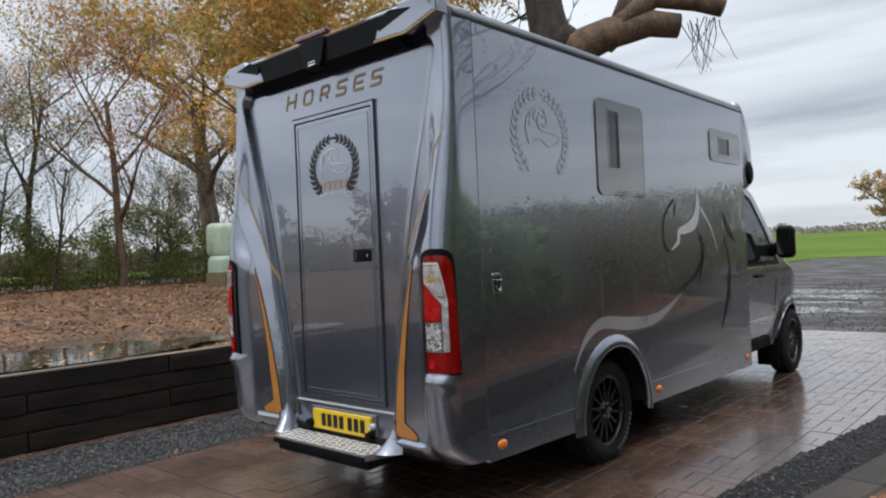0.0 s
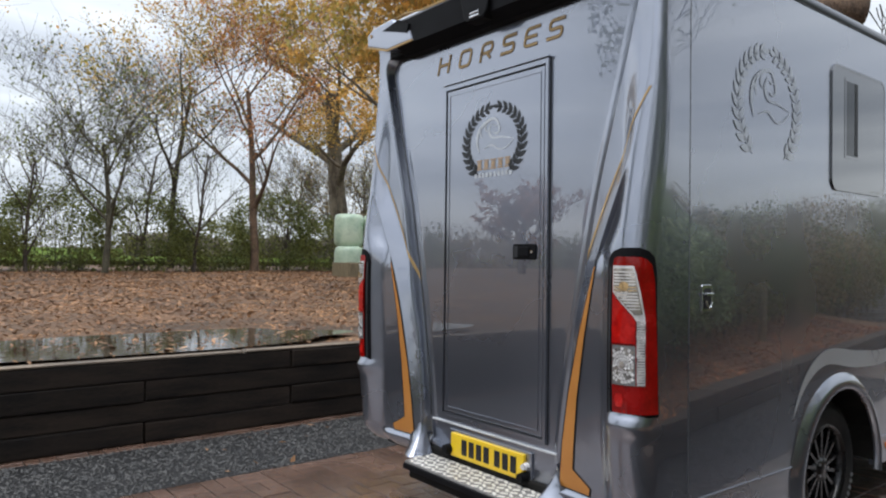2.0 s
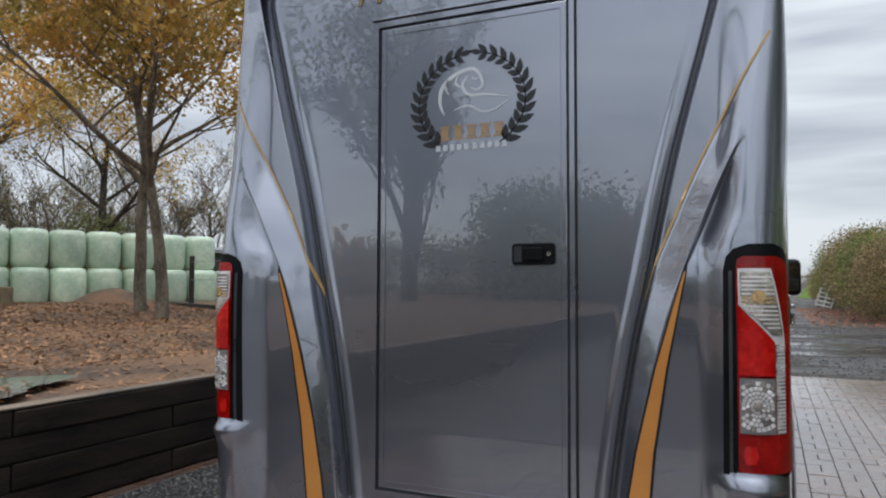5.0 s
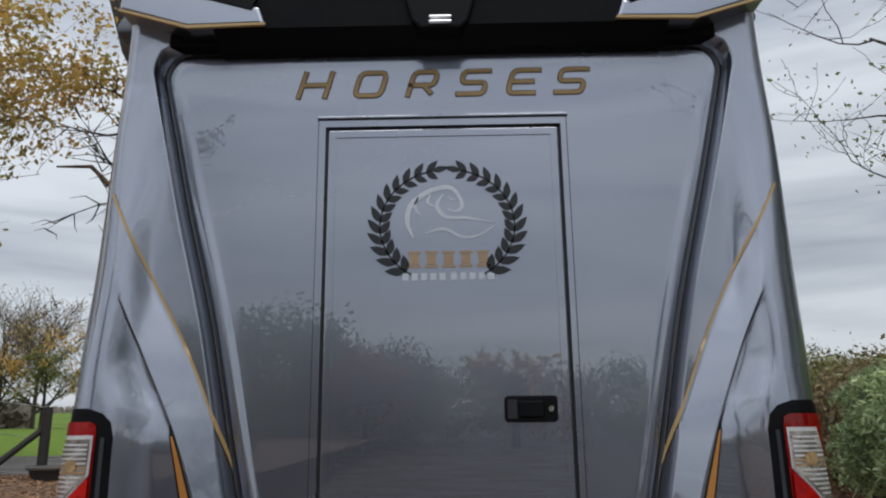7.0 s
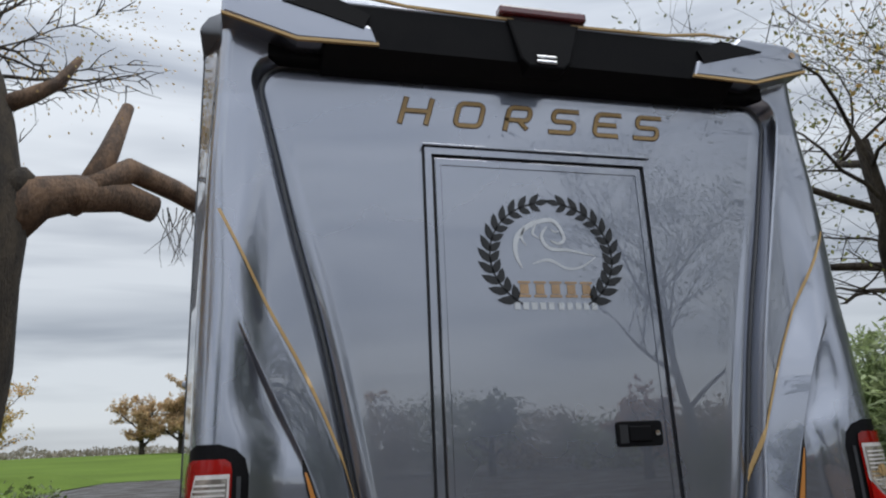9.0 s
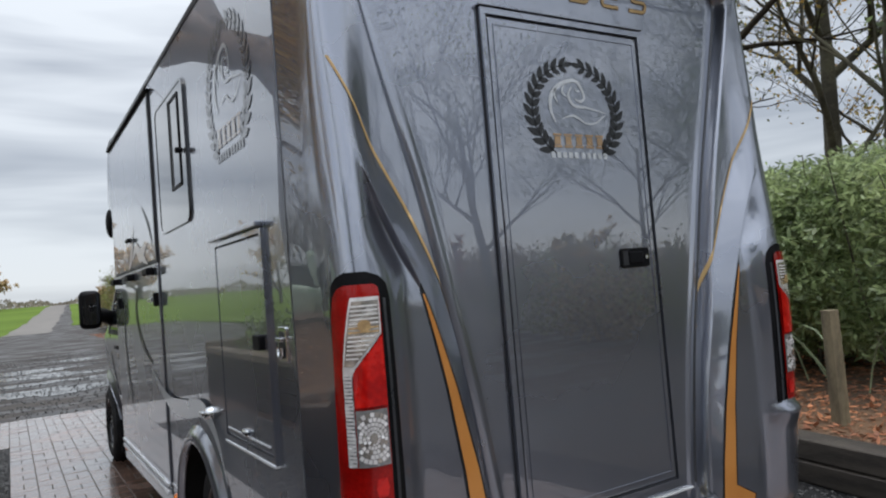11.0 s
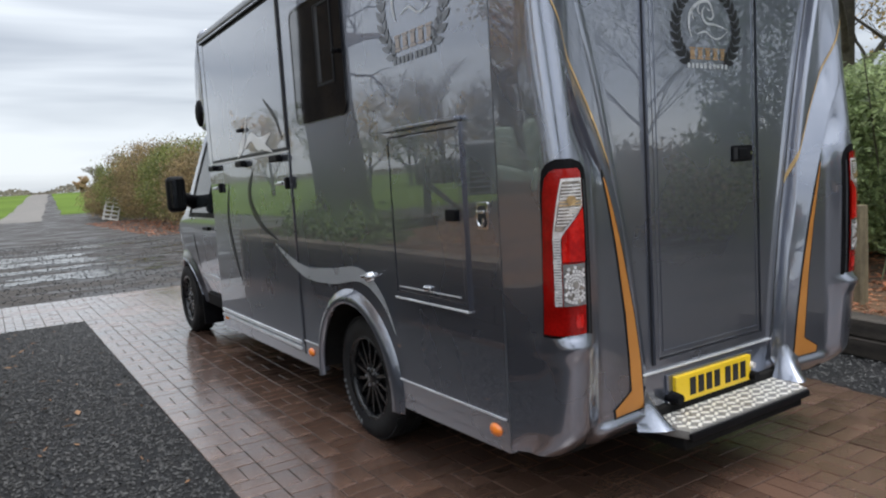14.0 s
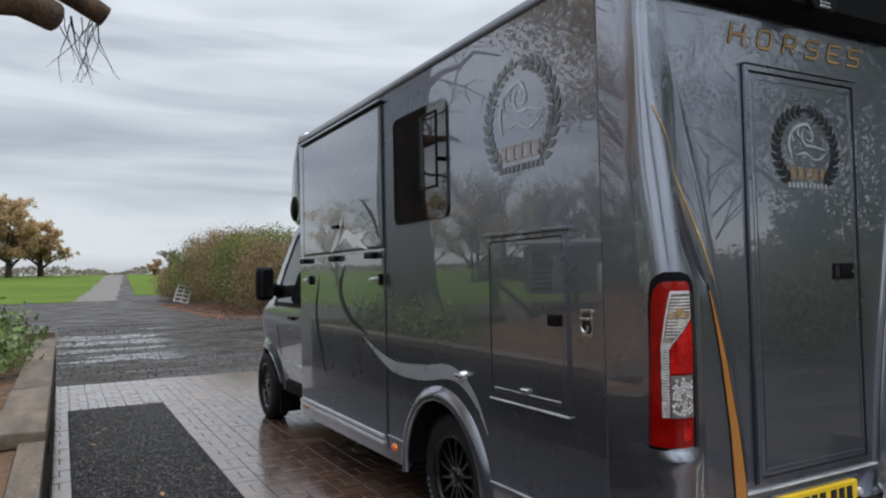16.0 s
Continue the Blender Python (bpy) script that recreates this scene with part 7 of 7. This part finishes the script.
gate = part("gate", box_bm(2.2, 2.25, -1.72, -1.68, 0.0, 1.2), STEEL, shed, "steel gate across the doorway")
shed.rotation_euler = (0, 0, radians(30))
for k in range(5):
    part("gate_rail", box_bm(2.2, 3.2, -1.71, -1.68, 0.1 + 0.25 * k, 0.14 + 0.25 * k), STEEL, gate)


def post(at, h, r, material, label, category="post", lean=0.0):
    bm = tube_bm([(0, 0, -0.2), (lean * 0.5, 0, h * 0.5), (lean, 0, h)], [r, r, r * 0.95], 10)
    ob = obj("fence_post", bm, material)
    ob.location = at
    return tagged(ob, label, category, "fence posts")


post((2.90, 0.79, 0.30), 0.72, 0.058, POST, "round weathered wooden fence post")
post((4.5, 7.4, 0.32), 0.75, 0.06, POST, "round weathered wooden fence post")
post((4.95, 9.4, 0.34), 0.75, 0.06, POST, "round weathered wooden fence post")
post((-13.8, 12.85, 0.62), 1.5, 0.075, POST_DARK, "dark wooden fence post beside a sleeper")
post((-19.6, 12.6, 0.7), 1.25, 0.09, POST_DARK, "dark wooden fence post")
post((-9.3, 10.55, 0.6), 1.42, 0.07, POST_DARK, "dark wooden fence post beside a sleeper")
post((-6.4, 9.3, 0.6), 1.05, 0.075, POST_DARK, "dark braced fence post by the planter")
brace = tagged(obj("fence_brace", tube_bm([(-7.1, 8.9, 0.62), (-6.45, 9.28, 1.3)], 0.05, 8), POST_DARK), "dark diagonal brace of the fence post", "brace")
tagged(obj("sleeper_edge", prism_bm([(-15.6, 13.72), (-15.5, 13.54), (-7.1, 9.24), (-7.2, 9.42)], 0.50, 0.80, "z", 0.012), POST_DARK), "dark sleeper edging along the bank", "sleeper")
for z in (1.45, 1.95):
    tagged(obj("fence_wire", tube_bm([(-13.8, 12.80, z), (-11.5, 11.65, z - 0.02), (-9.3, 10.5, z), (-6.4, 9.25, z - 0.3)], 0.006, 5), STEEL), "thin galvanised wire strung between fence posts", "wire", "fence wires")


def leaf_heap(at, r, h):
    verts, faces, n, m = [], [], 28, 9
    for j in range(m + 1):
        q = j / m
        for k in range(n):
            a = math.tau * k / n
            w = r * (1 - q) * (1 + 0.16 * noise.noise(Vector((math.cos(a) * 1.5, math.sin(a) * 1.5, q))))
            verts.append((w * math.cos(a), w * math.sin(a), h * math.sin(q * math.pi / 2) ** 1.3 + 0.03 * noise.noise(Vector((w * 5, a * 3, q * 7))) - 0.03))
    for j in range(m):
        for k in range(n):
            faces.append((j * n + k, j * n + (k + 1) % n, (j + 1) * n + (k + 1) % n, (j + 1) * n + k))
    ob = raw("leaf_heap", verts, faces, LITTER, smooth=True)
    ob.location = at
    return tagged(ob, "heap of swept brown leaves on the bank", "leaf heap")


leaf_heap((-16.6, 12.6, 0.60), 1.45, 0.62)
trough = thing("timber_trough", (-18.4, 10.1, 0.62), "low weathered timber trough below the oak", "trough")
part("trough_side", box_bm(-0.55, 0.55, -0.32, -0.27, 0.0, 0.62, 0.01), POST, trough)
part("trough_side", box_bm(-0.55, 0.55, 0.27, 0.32, 0.0, 0.62, 0.01), POST, trough)
for x in (-0.55, 0.51):
    part("trough_end", box_bm(x, x + 0.04, -0.27, 0.27, 0.0, 0.60, 0.01), POST, trough)
part("trough_floor", box_bm(-0.51, 0.51, -0.27, 0.27, 0.40, 0.44), LITTER, trough, "dark wet soil inside")
seat = thing("stump_table", (-5.9, 9.0, 0.58), "low round timber stump on the bank", "stump")
part("stump", tube_bm([(0, 0, 0), (0, 0, 0.16)], [0.42, 0.46], 20), POST_DARK, seat)
part("stump_top", tube_bm([(0, 0, 0.16), (0, 0, 0.19)], [0.5, 0.5], 20), SLEEPER_GREY, seat, "weathered top")

pallet = thing("pallet", (3.85, 46.5, 0), "pale wooden pallet leaning against the hedge", "pallet")
for k in range(6):
    part("slat", box_bm(-0.48, 0.48, -0.02, 0.02, 0.1 + 0.26 * k, 0.2 + 0.26 * k), PALLET, pallet)
for x in (-0.43, 0.0, 0.43):
    part("bearer", box_bm(x - 0.05, x + 0.05, 0.02, 0.10, 0.05, 1.55), PALLET, pallet)
pallet.rotation_euler = (radians(-14), radians(12), radians(-25))

# ---- brick paving ----
paving = thing("pavement", (0, 0, 0), "red-brown block paving, wet, laid in basket weave", "paving", kind="structure")


base = bmesh.new()
for pts in ([(BRICK_L, -3.6), (brick_r(-3.6), -3.6), (brick_r(FAR0), FAR0), (BRICK_L, FAR0)], [(-2.96, -3.6), (BED_L, -3.6), (BED_L, FAR0), (-2.96, FAR0)],
            [(-2.98, FAR0), (kerb_x(FAR0) + 0.6, FAR0), (kerb_x(FAR1) + 0.6, FAR1), (-2.98, FAR1)]):
    base.faces.new([base.verts.new((x, y, -0.007)) for x, y in pts])
part("joint_bed", base, JOINT, paving)

BL, BW = 0.2, 0.1
def brick_arrays(l, w):
    j, b = 0.007, 0.0012
    out = []
    for z, k in ((-0.03, j / 2), (-0.0012, j / 2), (0.0, j / 2 + b)):
        out += [(-l / 2 + k, -w / 2 + k, z), (l / 2 - k, -w / 2 + k, z), (l / 2 - k, w / 2 - k, z), (-l / 2 + k, w / 2 - k, z)]
    f = [(8, 9, 10, 11)]
    for r in (0, 4):
        f += [(r + k, r + (k + 1) % 4, r + 4 + (k + 1) % 4, r + 4 + k) for k in range(4)]
    return np.array(out), f


spots = []
for r in range(-20, 50):
    for c in range(-16, 26):
        x, y = c * BL, r * BL
        if (r + c) % 2:
            spots += [(x + BL / 2, y + BW / 2, 0), (x + BL / 2, y + BW * 1.5, 0)]
        else:
            spots += [(x + BW / 2, y + BL / 2, 1), (x + BW * 1.5, y + BL / 2, 1)]
ZONES = ((lambda y: BRICK_L, brick_r, -3.6, FAR0), (lambda y: -2.95, lambda y: BED_L, -3.6, FAR0),
         (lambda y: -2.98, lambda y: kerb_x(y) + 0.6, FAR0, FAR1))
bv, bf = brick_arrays(BL, BW)
brick_me = {}
for up in (0, 1):
    v, f = brick_arrays(*((BW, BL) if up else (BL, BW)))
    me = bpy.data.meshes.new("brick")
    me.from_pydata(v.tolist(), [], f)
    me.materials.append(BRICK)
    brick_me[up] = me
rngb = np.random.default_rng(21)
av, af = [], []
count = 0
for x, y, up in spots:
    for lo, hi, y0, y1 in ZONES:
        lx, ly = (BW, BL) if up else (BL, BW)
        ya, yb = max(y - ly / 2, y0), min(y + ly / 2, y1)
        if yb - ya < 0.025:
            continue
        ym = (ya + yb) / 2
        xa, xb = max(x - lx / 2, lo(ym)), min(x + lx / 2, hi(ym))
        if xb - xa < 0.025:
            continue
        dz = rngb.uniform(-0.0025, 0.0015)
        tx, ty = rngb.uniform(-0.004, 0.004, 2)
        whole = xb - xa > lx - 0.001 and yb - ya > ly - 0.001
        near = (-1.8 < x < -1.02 and 0.6 < y < 5.4) or (0.55 < x < 1.5 and -0.45 < y < 0.2)
        if near and whole and count < 295:
            ob = new("brick", brick_me[up])
            ob.parent = paving
            ob.matrix_basis = Matrix.Translation((x, y, dz)) @ Euler((tx, ty, 0)).to_matrix().to_4x4()
            count += 1
            continue
        v, _ = brick_arrays(xb - xa, yb - ya)
        v[:, 2] += dz + v[:, 0] * tx + v[:, 1] * ty
        i = len(av) * 12
        av.append(v + np.array([(xa + xb) / 2, ym, 0]))
        af += [tuple(q + i for q in ff) for ff in bf]
rest = raw("brick_field", np.concatenate(av).tolist(), af, BRICK_REST, paving, label="wet red-brown paving bricks")
tagged(rest, kind="stuff")
